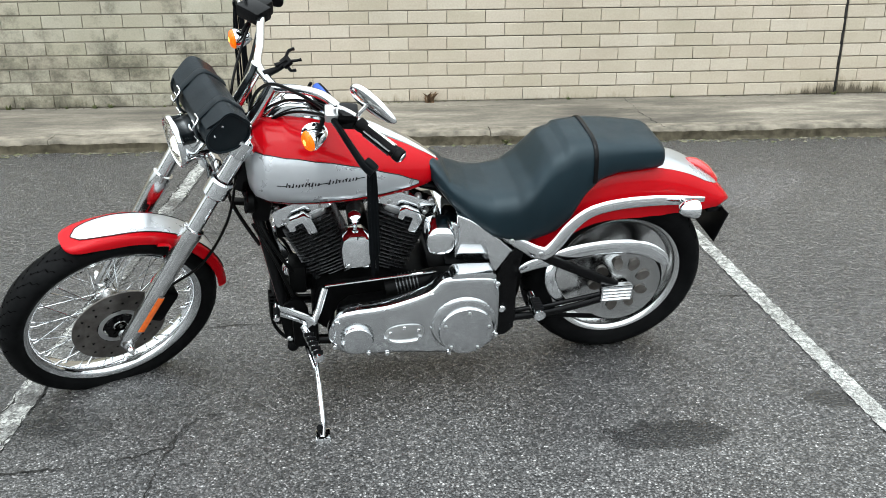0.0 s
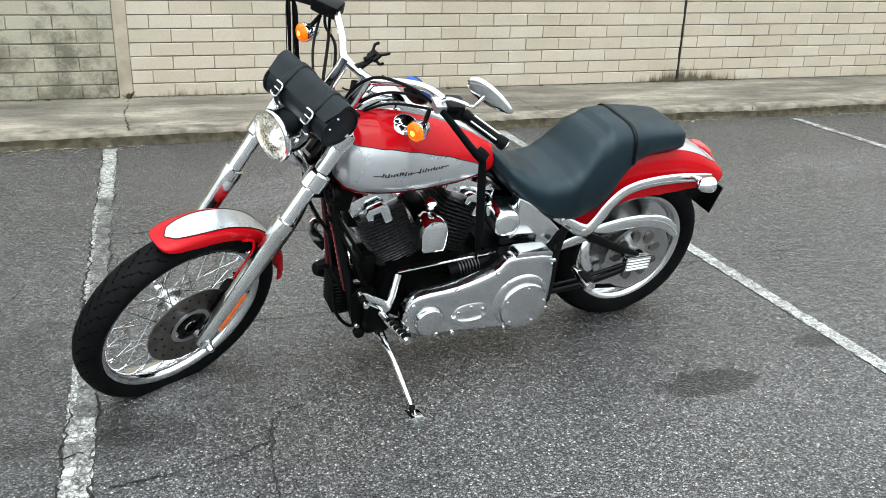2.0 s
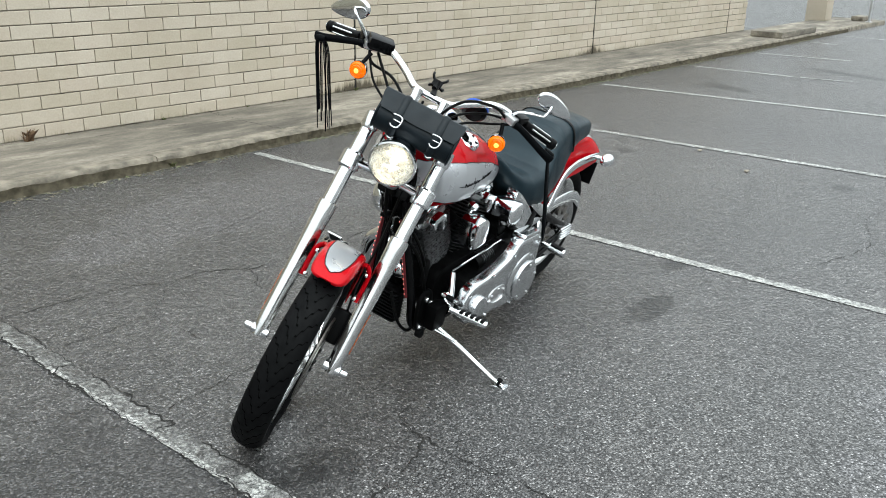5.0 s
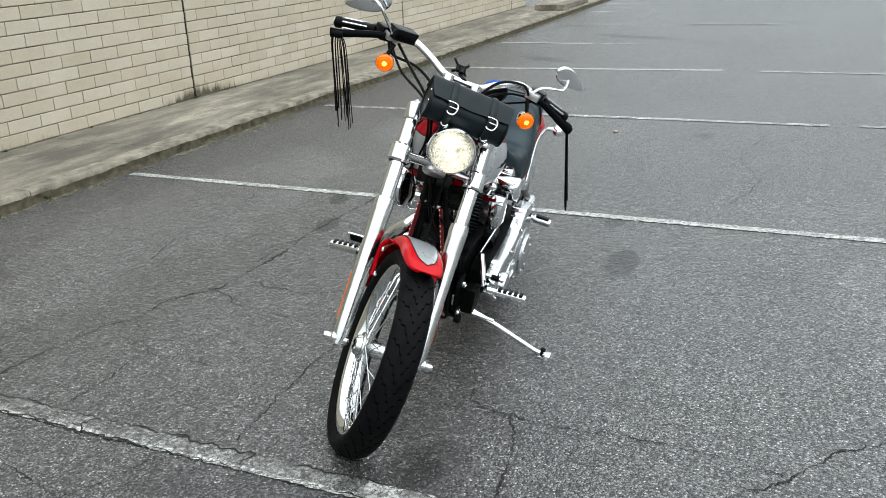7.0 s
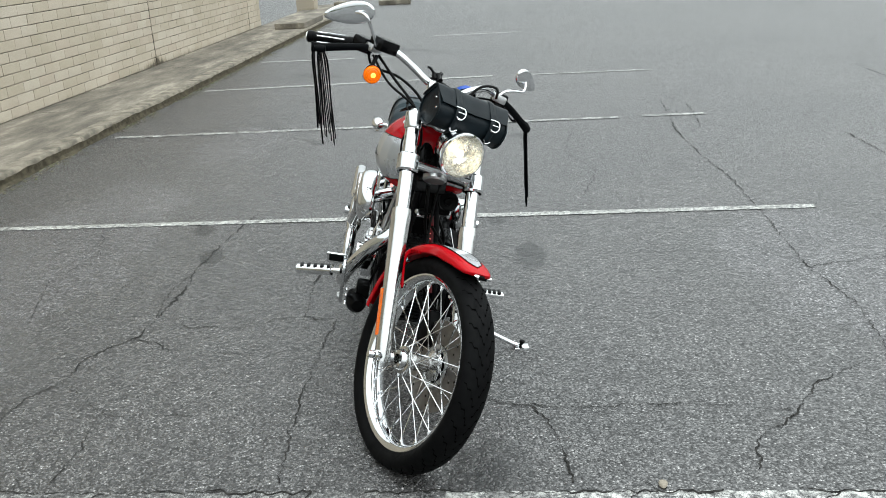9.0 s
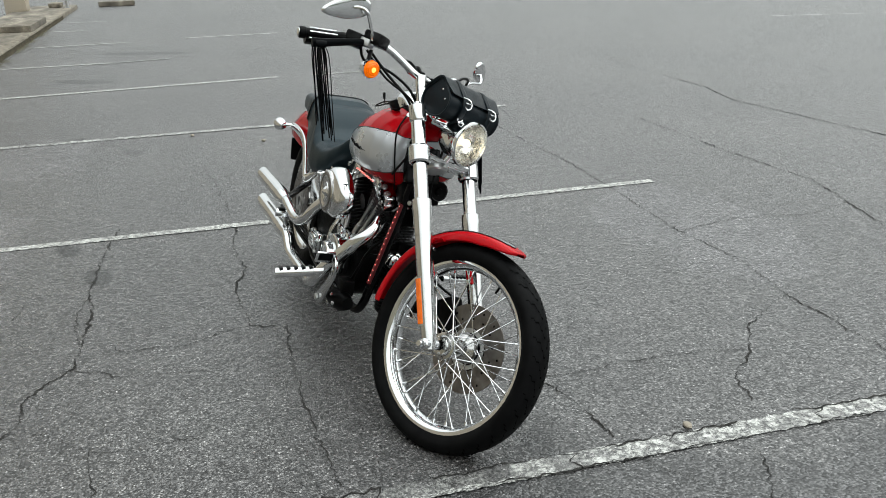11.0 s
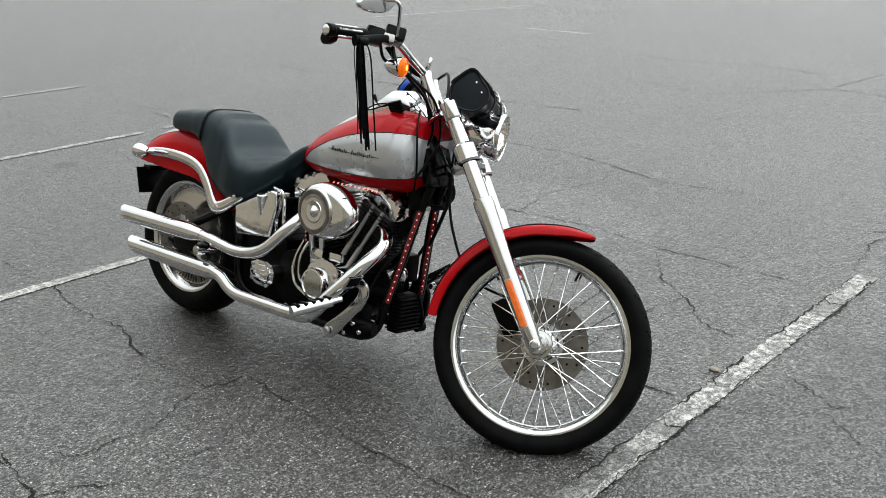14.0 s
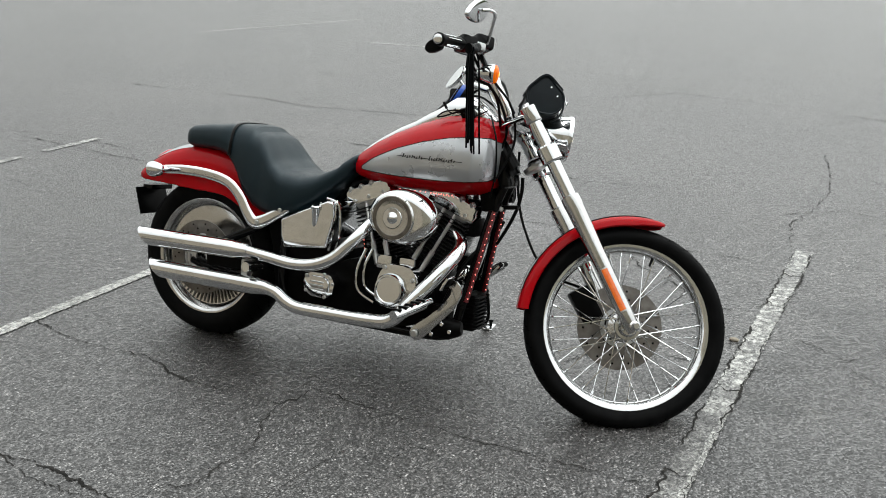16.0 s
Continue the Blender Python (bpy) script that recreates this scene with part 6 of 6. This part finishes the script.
part("timer_cover", lathe([(0.054, 0.03), (0.056, 0.0), (0.052, -0.008), (0.046, -0.010), (0.044, -0.006), (0, -0.006)], (0.893, -0.202, 0.342), (0, 1, 0), 36), CHROME, camc, "round chrome timer cover")
for x, z in ((0.972, 0.383), (0.86, 0.415), (0.95, 0.29), (0.84, 0.33)):
    part("bolt", bolt((x, -0.184, z), (0, -1, 0), 0.008, 0.006), SATIN, camc)
GC = [(0.655, 0.318), (0.640, 0.345), (0.615, 0.354), (0.560, 0.354), (0.533, 0.340), (0.522, 0.308), (0.532, 0.276), (0.560, 0.260), (0.620, 0.258), (0.648, 0.278)]
gbc = P("gearbox_cover", plate(GC, -0.168, -0.118, 0.005), CHROME, "chrome gearbox side cover")
part("raised_face", plate([(0.588 + (x - 0.588) * 0.74, 0.306 + (z - 0.306) * 0.70) for x, z in GC], -0.180, -0.165, 0.005), CHROME, gbc)
for k in range(3):
    part("rib", box((0.060, 0.006, 0.006), (0.588, -0.181, 0.292 + 0.014 * k), 0.002, seg=1), SATIN, gbc)
for x, z in GC[::2] + [(0.533, 0.338), (0.640, 0.343)]:
    part("bolt", bolt((0.588 + (x - 0.588) * 0.90, -0.167, 0.306 + (z - 0.306) * 0.86), (0, -1, 0), 0.0065, 0.006), SATIN, gbc)
P("oil_filter", lathe([(0, 0.085), (0.030, 0.084), (0.036, 0.074), (0.036, 0.0)], (1.005, -0.035, 0.33), (1, 0, -0.1), 24), ENGINE_BLACK, "black oil filter")
for k, pts in enumerate(([(0.78, -0.13, 0.46), (0.765, -0.15, 0.40), (0.77, -0.15, 0.33), (0.82, -0.15, 0.30)], [(0.755, -0.13, 0.46), (0.735, -0.15, 0.38), (0.745, -0.15, 0.31), (0.81, -0.15, 0.275)], [(0.56, -0.14, 0.60), (0.60, -0.14, 0.58), (0.615, -0.14, 0.50), (0.60, -0.13, 0.43)], [(0.58, -0.13, 0.62), (0.63, -0.13, 0.60), (0.64, -0.13, 0.50), (0.62, -0.12, 0.43)])):
    P("oil_line", sweep(smooth_path(pts, 6), 0.006, 8), CHROME, "chrome oil line")

# primary drive, on the left
pr_bm = pillow(rounded([(0.985, 0.275), (0.965, 0.335), (0.925, 0.365), (0.80, 0.378), (0.67, 0.418), (0.625, 0.462), (0.565, 0.468), (0.470, 0.460), (0.445, 0.42), (0.438, 0.31), (0.445, 0.225), (0.485, 0.185), (0.555, 0.170), (0.64, 0.178), (0.76, 0.190), (0.89, 0.196), (0.950, 0.215)], 3), 0.198, 0.246, 0.024)
inner_bm = plate([(0.96, 0.275), (0.945, 0.325), (0.91, 0.352), (0.80, 0.362), (0.68, 0.40), (0.63, 0.44), (0.47, 0.445), (0.452, 0.31), (0.49, 0.20), (0.64, 0.19), (0.89, 0.208)], 0.125, 0.198, 0.006)
P("inner_primary", inner_bm, ENGINE_BLACK, "black inner primary case").matrix_basis = Matrix.Translation((0.008, 0, 0.012))
primary = P("primary_cover", pr_bm, SATIN_CHROME, "long polished primary drive cover")
primary.matrix_basis = Matrix.Translation((0.008, 0, 0.012))
part("clutch_bulge", lathe([(0.118, -0.03), (0.116, -0.010), (0.110, 0.000), (0.101, 0.009), (0.091, 0.014), (0, 0.014)], (0.556, 0.241, 0.292), (0, 1, 0), 48), SATIN_CHROME, primary)
part("clutch_cover", lathe([(0.088, -0.01), (0.090, 0.016), (0.086, 0.022), (0.078, 0.024), (0, 0.025)], (0.548, 0.245, 0.276), (0, 1, 0), 48), SATIN_CHROME, primary, "round clutch cover")
part("front_boss", lathe([(0.052, -0.01), (0.052, 0.014), (0.047, 0.022), (0.038, 0.024), (0, 0.025)], (0.895, 0.245, 0.270), (0, 1, 0), 40), SATIN_CHROME, primary, "round front boss")
iv = []
for k in range(32):
    a = 2 * math.pi * k / 32
    iv.append((0.745 + 0.062 * math.copysign(abs(math.cos(a)) ** 0.8, math.cos(a)), 0.275 + 0.034 * math.copysign(abs(math.sin(a)) ** 0.8, math.sin(a)) + (math.cos(a)) * -0.004))
part("inspection_cover", plate(iv, 0.243, 0.250, 0.003), SATIN, primary, "oval inspection cover")
lip = [(0.695, 0.262), (0.700, 0.250), (0.715, 0.244), (0.745, 0.242), (0.775, 0.245), (0.795, 0.254), (0.803, 0.266)]
part("cover_lip", sweep(smooth_path([vec(x, 0.250, z) for x, z in lip], 4), 0.0075, 10), CHROME, primary, "raised chrome lip")
for x, z in ((0.70, 0.285), (0.79, 0.282), (0.745, 0.299)):
    part("bolt", bolt((x, 0.250, z), (0, 1, 0), 0.006, 0.005), CHROME, primary)
part("cover_box", plate([(0.605, 0.440), (0.598, 0.470), (0.585, 0.482), (0.470, 0.478), (0.455, 0.466), (0.456, 0.42)], 0.178, 0.240, 0.006), SATIN_CHROME, primary)
for x, z in ((0.965, 0.24), (0.955, 0.335), (0.80, 0.372), (0.66, 0.415), (0.452, 0.44), (0.447, 0.24), (0.60, 0.182), (0.86, 0.205), (0.80, 0.198), (0.615, 0.37)):
    part("bolt", bolt((x, 0.244, z), (0, 1, 0), 0.008, 0.007), CHROME, primary)
for k in range(5):
    a = 2 * math.pi * k / 5 + 0.4
    part("bolt", bolt((0.548 + 0.074 * math.cos(a), 0.2685, 0.276 + 0.074 * math.sin(a)), (0, 1, 0), 0.0055, 0.004), SATIN, primary)

starter = P("starter_motor", sweep([(0.80, 0.135, 0.385), (0.64, 0.135, 0.415)], 0.034, 20), ENGINE_BLACK, "finned black starter motor")
for k in range(7):
    x = 0.765 - 0.011 * k
    part("fin", sweep([(x, 0.135, 0.3915 + 0.19 * (0.765 - x)), (x - 0.004, 0.135, 0.3923 + 0.19 * (0.765 - x))], 0.0375, 20), FIN_EDGE, starter)

# oil tank, coil cover
P("oil_tank", plate([(0.405, 0.525), (0.48, 0.562), (0.598, 0.614), (0.624, 0.610), (0.628, 0.55), (0.606, 0.440), (0.425, 0.420), (0.410, 0.46)], -0.163, 0.124, 0.010, 3), CHROME, "chrome wrap-around oil tank")
P("oil_tank_side", pillow(rounded([(0.577, 0.650), (0.484, 0.592), (0.399, 0.514), (0.396, 0.500), (0.438, 0.436), (0.452, 0.434), (0.513, 0.454), (0.574, 0.482), (0.580, 0.500), (0.573, 0.536), (0.570, 0.590)], 2), 0.10, 0.149, 0.010), CHROME, "curved chrome side of the oil tank")
P("oil_filler", lathe([(0.013, -0.05), (0.015, 0.008), (0.018, 0.018), (0.018, 0.026), (0.014, 0.030), (0, 0.030)], (0.555, -0.163, 0.566), (0.1, -0.25, 1), 20), CHROME, "chrome oil filler plug")
P("coil_cover", loft([[vec(0.634 + w * math.copysign(abs(math.cos(a)) ** 0.75, math.cos(a)), y - 0.004, 0.583 + w * math.copysign(abs(math.sin(a)) ** 0.75, math.sin(a))) for a in (2 * math.pi * k / 24 for k in range(24))] for w, y in ((0.047, 0.11), (0.047, 0.185), (0.044, 0.198), (0.037, 0.204), (0.02, 0.206))]), CHROME, "round chrome coil cover")

# swing arm and belt guard
for s in (1, -1):
    P("swing_arm", sweep(smooth_path([(0.42, s * 0.13, 0.222), (0.25, s * 0.152, 0.252), (0.08, s * 0.154, 0.292), (0.0, s * 0.150, 0.314)], 4), 0.012, 10, flat=(0.8, 1.1)), BLACK, "black swing arm")
    P("swing_arm_rail", sweep([(0.42, s * 0.13, 0.250), (0.25, s * 0.150, 0.280), (0.03, s * 0.152, 0.322)], 0.008, 10), BLACK, "black swing arm rail")
    P("swing_arm_brace", sweep([(0.36, s * 0.135, 0.52), (0.26, s * 0.150, 0.46), (0.03, s * 0.152, 0.345)], 0.014, 10, flat=(0.7, 1.2)), BLACK, "black swing arm brace")
    if s < 0:
        continue
    P("axle_cover", box((0.11, 0.03, 0.06), (0.03, s * 0.160, 0.322), 0.008), CHROME, "finned chrome axle cover")
    fin_bm = bmesh.new()
    for k in range(4):
        box((0.10, 0.006, 0.005), (0.03, s * 0.1765, 0.302 + 0.013 * k), 0.0015, bm=fin_bm, seg=1)
    P("axle_cover_fin", fin_bm, CHROME)
bg = []
for x, z, w in ((0.36, 0.415, 0.012), (0.30, 0.437, 0.018), (0.20, 0.463, 0.022), (0.10, 0.478, 0.022), (0.0, 0.478, 0.022), (-0.07, 0.462, 0.021), (-0.125, 0.428, 0.018), (-0.15, 0.395, 0.008)):
    bg.append((x, z, w))
P("belt_guard", sweep(smooth_path([(x, 0.128, z) for x, z, w in bg], 5), spread([w for x, z, w in bg], 5), 12, flat=(0.40, 1.25)), CHROME, "chrome upper belt guard")
belt = [(0.50, 0.106, 0.405), (0.03, 0.103, 0.459)] + [(0.144 * math.cos(a), 0.103, 0.318 + 0.144 * math.sin(a)) for a in (radians(85 + 190 * k / 20) for k in range(21))] + [(0.03, 0.103, 0.177), (0.50, 0.106, 0.24)]
P("drive_belt", sweep(belt, 0.010, 8, flat=(1.0, 0.25), up=(0, 1, 0)), RUBBER, "black drive belt")
P("pivot_bracket", sweep(smooth_path([(0.245, 0.125, 0.430), (0.258, 0.138, 0.395), (0.248, 0.142, 0.350), (0.226, 0.142, 0.310), (0.200, 0.136, 0.285)], 5), spread([0.012, 0.016, 0.017, 0.016, 0.010], 5), 12, flat=(0.5, 1.2), up=(1, 0, 0)), CHROME, "curved chrome pivot bracket")
P("frame_post", plate(rounded([(0.450, 0.19), (0.440, 0.42), (0.396, 0.500), (0.380, 0.55), (0.350, 0.55), (0.372, 0.40), (0.372, 0.20)], 3), 0.128, 0.152, 0.005), BLACK, "black frame side plate")
P("frame_bolt", bolt((0.418, 0.152, 0.285), (0, 1, 0), 0.014, 0.010), CHROME)
P("inner_fender", plate(rounded([(0.40, 0.70), (0.30, 0.56), (0.335, 0.40), (0.36, 0.25), (0.42, 0.22), (0.44, 0.55)], 2), -0.10, 0.10, 0.01), ENGINE_BLACK, "black inner mudguard")

# ---- exhaust, on the right ----
def pipe(name, pts, rad, label, n=6):
    return P(name, sweep(smooth_path(pts, n), spread(rad, n), 24), CHROME, label)


pipe("exhaust_pipe", [(0.79, -0.10, 0.585), (0.780, -0.170, 0.550), (0.745, -0.218, 0.492), (0.690, -0.238, 0.430), (0.620, -0.244, 0.395), (0.53, -0.245, 0.382), (0.42, -0.243, 0.391), (0.30, -0.239, 0.401)], [0.022] * 8, "chrome rear exhaust header")
pipe("exhaust_pipe", [(1.020, -0.050, 0.560), (1.072, -0.066, 0.548), (1.104, -0.104, 0.508), (1.078, -0.165, 0.440), (0.990, -0.236, 0.310), (0.930, -0.248, 0.248), (0.85, -0.250, 0.234), (0.69, -0.249, 0.230), (0.565, -0.247, 0.229), (0.508, -0.246, 0.244), (0.462, -0.245, 0.270), (0.415, -0.244, 0.279)], [0.020, 0.021, 0.0235, 0.0265, 0.0255, 0.024, 0.024, 0.024, 0.024, 0.024, 0.024, 0.024], "chrome front exhaust header with heat shield")


def muffler(x0, x1, z0, z1, y0, y1, slant):
    """A long tapering silencer with a slanted open end."""
    rings = []
    for f, r in ((0.0, 0.023), (0.03, 0.026), (0.14, 0.034), (0.2, 0.0345), (0.97, 0.0345), (1.0, 0.0345), (1.0, 0.0315), (0.9, 0.030)):
        ring = []
        for k in range(28):
            a = 2 * math.pi * k / 28
            dx = -slant * math.sin(a) * r if f > 0.8 else 0
            ring.append(vec(x0 + (x1 - x0) * f + dx, y0 + (y1 - y0) * f + r * math.cos(a), z0 + (z1 - z0) * f + r * math.sin(a)))
        rings.append(ring)
    return loft(rings)


for x0, x1, z0, z1 in ((0.33, -0.150, 0.400, 0.394), (0.435, -0.088, 0.279, 0.278)):
    mf = P("silencer", muffler(x0, x1, z0, z1, -0.241, -0.243, 0.9), CHROME, "chrome slash-cut silencer")
    part("dark_bore", lathe([(0, 0), (0.029, 0)], (x1 + 0.05, -0.243, z1), (1, 0, 0), 20), ENGINE_BLACK, mf)
sb = P("silencer_bracket", box((0.20, 0.02, 0.045), (0.22, -0.205, 0.340), 0.006), ENGINE_BLACK, "black silencer bracket")
part("clamp_bolt", bolt((0.30, -0.215, 0.338), (0, -1, 0), 0.011, 0.012), CHROME, sb)
part("clamp_tab", box((0.030, 0.030, 0.060), (0.312, -0.225, 0.338), 0.006), SATIN, sb)

# ---- pegs, pedals, stand ----
def peg(name, a, b, label, thick=0.0185):
    a, b = Vector(a), Vector(b)
    d = (b - a).normalized()
    ob = P(name, sweep([a, a + d * 0.035, a + d * 0.036, b], [0.011, 0.011, thick, thick], 14), CHROME, label)
    L = (b - a).length
    for k in range(5):
        q = a + d * (0.05 + (L - 0.065) * k / 4)
        part("rubber", box((0.030, 0.014, 0.010), q + Vector((0, 0, thick - 0.0025)), 0.003), PLASTIC, ob)
    return ob


peg("foot_peg", (1.078, -0.255, 0.340), (1.022, -0.415, 0.305), "chrome forward foot peg with rubber pads")
peg("foot_peg", (1.065, 0.225, 0.325), (1.022, 0.365, 0.308), "chrome forward foot peg with rubber pads", 0.0145)
peg("passenger_peg", (0.34, 0.205, 0.375), (0.335, 0.315, 0.365), "chrome passenger foot peg")
peg("passenger_peg", (0.36, -0.20, 0.345), (0.35, -0.285, 0.35), "chrome passenger foot peg")
pedal = P("brake_pedal", plate(rounded([(1.004, 0.222), (1.014, 0.199), (1.044, 0.199), (1.106, 0.264), (1.152, 0.315), (1.180, 0.372), (1.172, 0.406), (1.148, 0.420), (1.112, 0.408), (1.108, 0.392), (1.136, 0.392), (1.143, 0.375), (1.118, 0.335), (1.068, 0.285), (1.018, 0.244)], 2), -0.248, -0.236, 0.004), SATIN_CHROME, "broad dull chrome brake pedal arm")
part("pivot_bolt", bolt((1.026, -0.250, 0.220), (0, -1, 0), 0.014, 0.010), SATIN, pedal)
pad_turn = Matrix.Rotation(radians(-62), 4, "Y")
pad = P("brake_pad", box((0.050, 0.068, 0.008), (1.140, -0.276, 0.412), 0.003, pad_turn), CHROME, "chrome brake pedal pad framed round black rubber")
part("rubber", box((0.034, 0.052, 0.006), (1.1445, -0.276, 0.4145), 0.002, pad_turn), RUBBER, pad, "black rubber tread")
master = P("brake_cylinder", join(sweep(smooth_path([(1.02, -0.190, 0.228), (1.06, -0.188, 0.232), (1.12, -0.182, 0.240), (1.165, -0.175, 0.246)], 4), spread([0.030, 0.036, 0.038, 0.022], 4), 16), box((0.07, 0.05, 0.06), (1.085, -0.165, 0.285), 0.012)), ENGINE_BLACK, "black brake master cylinder")
for x, z in ((1.075, 0.222), (1.110, 0.262), (1.140, 0.240), (1.068, 0.268)):
    part("bolt", bolt((x, -0.222, z), (0, -1, 0), 0.008, 0.007), CHROME, master)
P("control_mount", box((0.08, 0.05, 0.10), (1.060, 0.170, 0.270), 0.012), ENGINE_BLACK, "black forward control mount")
P("shift_lever", sweep(smooth_path([(1.142, 0.245, 0.414), (1.112, 0.232, 0.390), (1.062, 0.222, 0.355), (1.042, 0.218, 0.330)], 5), 0.0135, 10, flat=(0.6, 1.3)), CHROME, "chrome shift lever")
shift_peg = P("shift_peg", rod((1.142, 0.225, 0.416), (1.142, 0.292, 0.412), 0.0085, 12), CHROME, "chrome shift peg with a rubber sleeve")
part("sleeve", rod((1.142, 0.246, 0.4149), (1.142, 0.276, 0.4133), 0.0105, 12), RUBBER, shift_peg, "black rubber sleeve")
P("shift_arm", sweep([(1.038, 0.205, 0.320), (1.016, 0.190, 0.36), (0.992, 0.165, 0.425)], 0.0125, 10), CHROME, "chrome shift arm")
P("shift_rod", rod((0.992, 0.160, 0.428), (0.640, 0.155, 0.452), 0.0045, 8), CHROME, "chrome shift rod")
stand = P("side_stand", sweep([vec(1.045, 0.140, 0.226), vec(1.032, 0.290, 0.174), vec(1.026, 0.432, 0.122), vec(1.027, 0.444, 0.1185), vec(1.030, 0.492, 0.111)], [0.013, 0.0105, 0.0095, 0.0095, 0.009], 12), CHROME, "chrome side stand, folded out")
part("foot", box((0.045, 0.06, 0.010), (1.028, 0.480, 0.1085), 0.004, Matrix.Rotation(radians(LEAN), 4, "X")), CHROME, stand)
part("knob", lathe([(0.006, 0.0), (0.006, 0.018), (0.010, 0.020), (0.010, 0.028), (0, 0.030)], (1.036, 0.474, 0.112), (0.0, 0.15, 1), 12), RUBBER, stand, "small rubber bumper")
part("toe", sweep(smooth_path([(1.028, 0.470, 0.112), (1.036, 0.492, 0.110), (1.041, 0.506, 0.112)], 3), [0.008, 0.0075, 0.007, 0.0065, 0.006, 0.005, 0.004], 8), CHROME, stand)
P("stand_spring", sweep([(1.07, 0.15, 0.22), (1.04, 0.27, 0.195)], 0.006, 8), CHROME)

# ---- bricks, the last and most numerous ----
BL, BH, GAP, BED = 0.305, 0.1016, 0.0045, 0.0085


def brick_mesh(length, height):
    bm = bmesh.new()
    bmesh.ops.create_cube(bm, size=1.0)
    bmesh.ops.scale(bm, vec=(length, 0.06, height), verts=bm.verts)
    bmesh.ops.bevel(bm, geom=[e for e in bm.edges if all(v.co.y < 0 for v in e.verts)], offset=0.003, segments=1, affect="EDGES")
    return bm


full = finish(brick_mesh(BL - GAP, BH - BED), "brick", BRICK)
cells = []
z0 = KERB_H + 0.004
rows_n = int((WALL_TOP - z0) / BH)
for ji in range(len(JOINTS) + 1):
    xa = WALL_X[0] if ji == 0 else JOINTS[ji - 1] + (0.05 if abs(JOINTS[ji - 1] + 0.81) < 0.01 else 0.012)
    xb = WALL_X[1] if ji == len(JOINTS) else JOINTS[ji] - (0.05 if abs(JOINTS[ji] + 0.81) < 0.01 else 0.012)
    for row in range(rows_n):
        x = xa - (BL / 2 if row % 2 else 0)
        while x < xb - 0.03:
            a, b = max(x, xa), min(x + BL, xb)
            if b - a > 0.04:
                cells.append((a, b, z0 + row * BH, row))
            x += BL
picked, rest = [], []
for c in cells:
    near = -0.9 < c[0] < 8.2 and c[3] < 10 and c[1] - c[0] > BL - 0.01
    (picked if near and len(picked) < 300 else rest).append(c)
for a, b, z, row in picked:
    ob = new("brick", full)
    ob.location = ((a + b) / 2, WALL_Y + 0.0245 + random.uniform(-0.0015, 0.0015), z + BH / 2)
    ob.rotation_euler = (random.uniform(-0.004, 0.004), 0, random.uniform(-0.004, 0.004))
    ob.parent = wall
verts, faces = [], []
for a, b, z, row in rest:
    i = len(verts)
    y0, y1, g, e, c = WALL_Y - 0.0055 + random.uniform(-0.0015, 0.0015), WALL_Y + 0.04, GAP / 2, BED / 2, 0.003
    for yy, q in ((y1, 0), (y0 + c, 0), (y0, c)):
        verts += [(a + g + q, yy, z + e + q), (b - g - q, yy, z + e + q), (b - g - q, yy, z + BH - e - q), (a + g + q, yy, z + BH - e - q)]
    for lvl in (0, 4):
        for k in range(4):
            faces.append((i + lvl + k, i + lvl + (k + 1) % 4, i + lvl + 4 + (k + 1) % 4, i + lvl + 4 + k))
    faces.append((i + 8, i + 9, i + 10, i + 11))
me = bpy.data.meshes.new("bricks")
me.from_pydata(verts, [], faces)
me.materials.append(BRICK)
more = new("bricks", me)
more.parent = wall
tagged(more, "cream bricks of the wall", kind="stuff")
for jx in JOINTS:
    w = 0.095 if abs(jx + 0.81) < 0.01 else 0.024
    part("control_joint", box((w, 0.05, WALL_TOP), (jx, WALL_Y + (0.018 if w > 0.05 else 0.026), WALL_TOP / 2), 0.002), SEALANT if w > 0.05 else CRACK, wall, "vertical control joint")
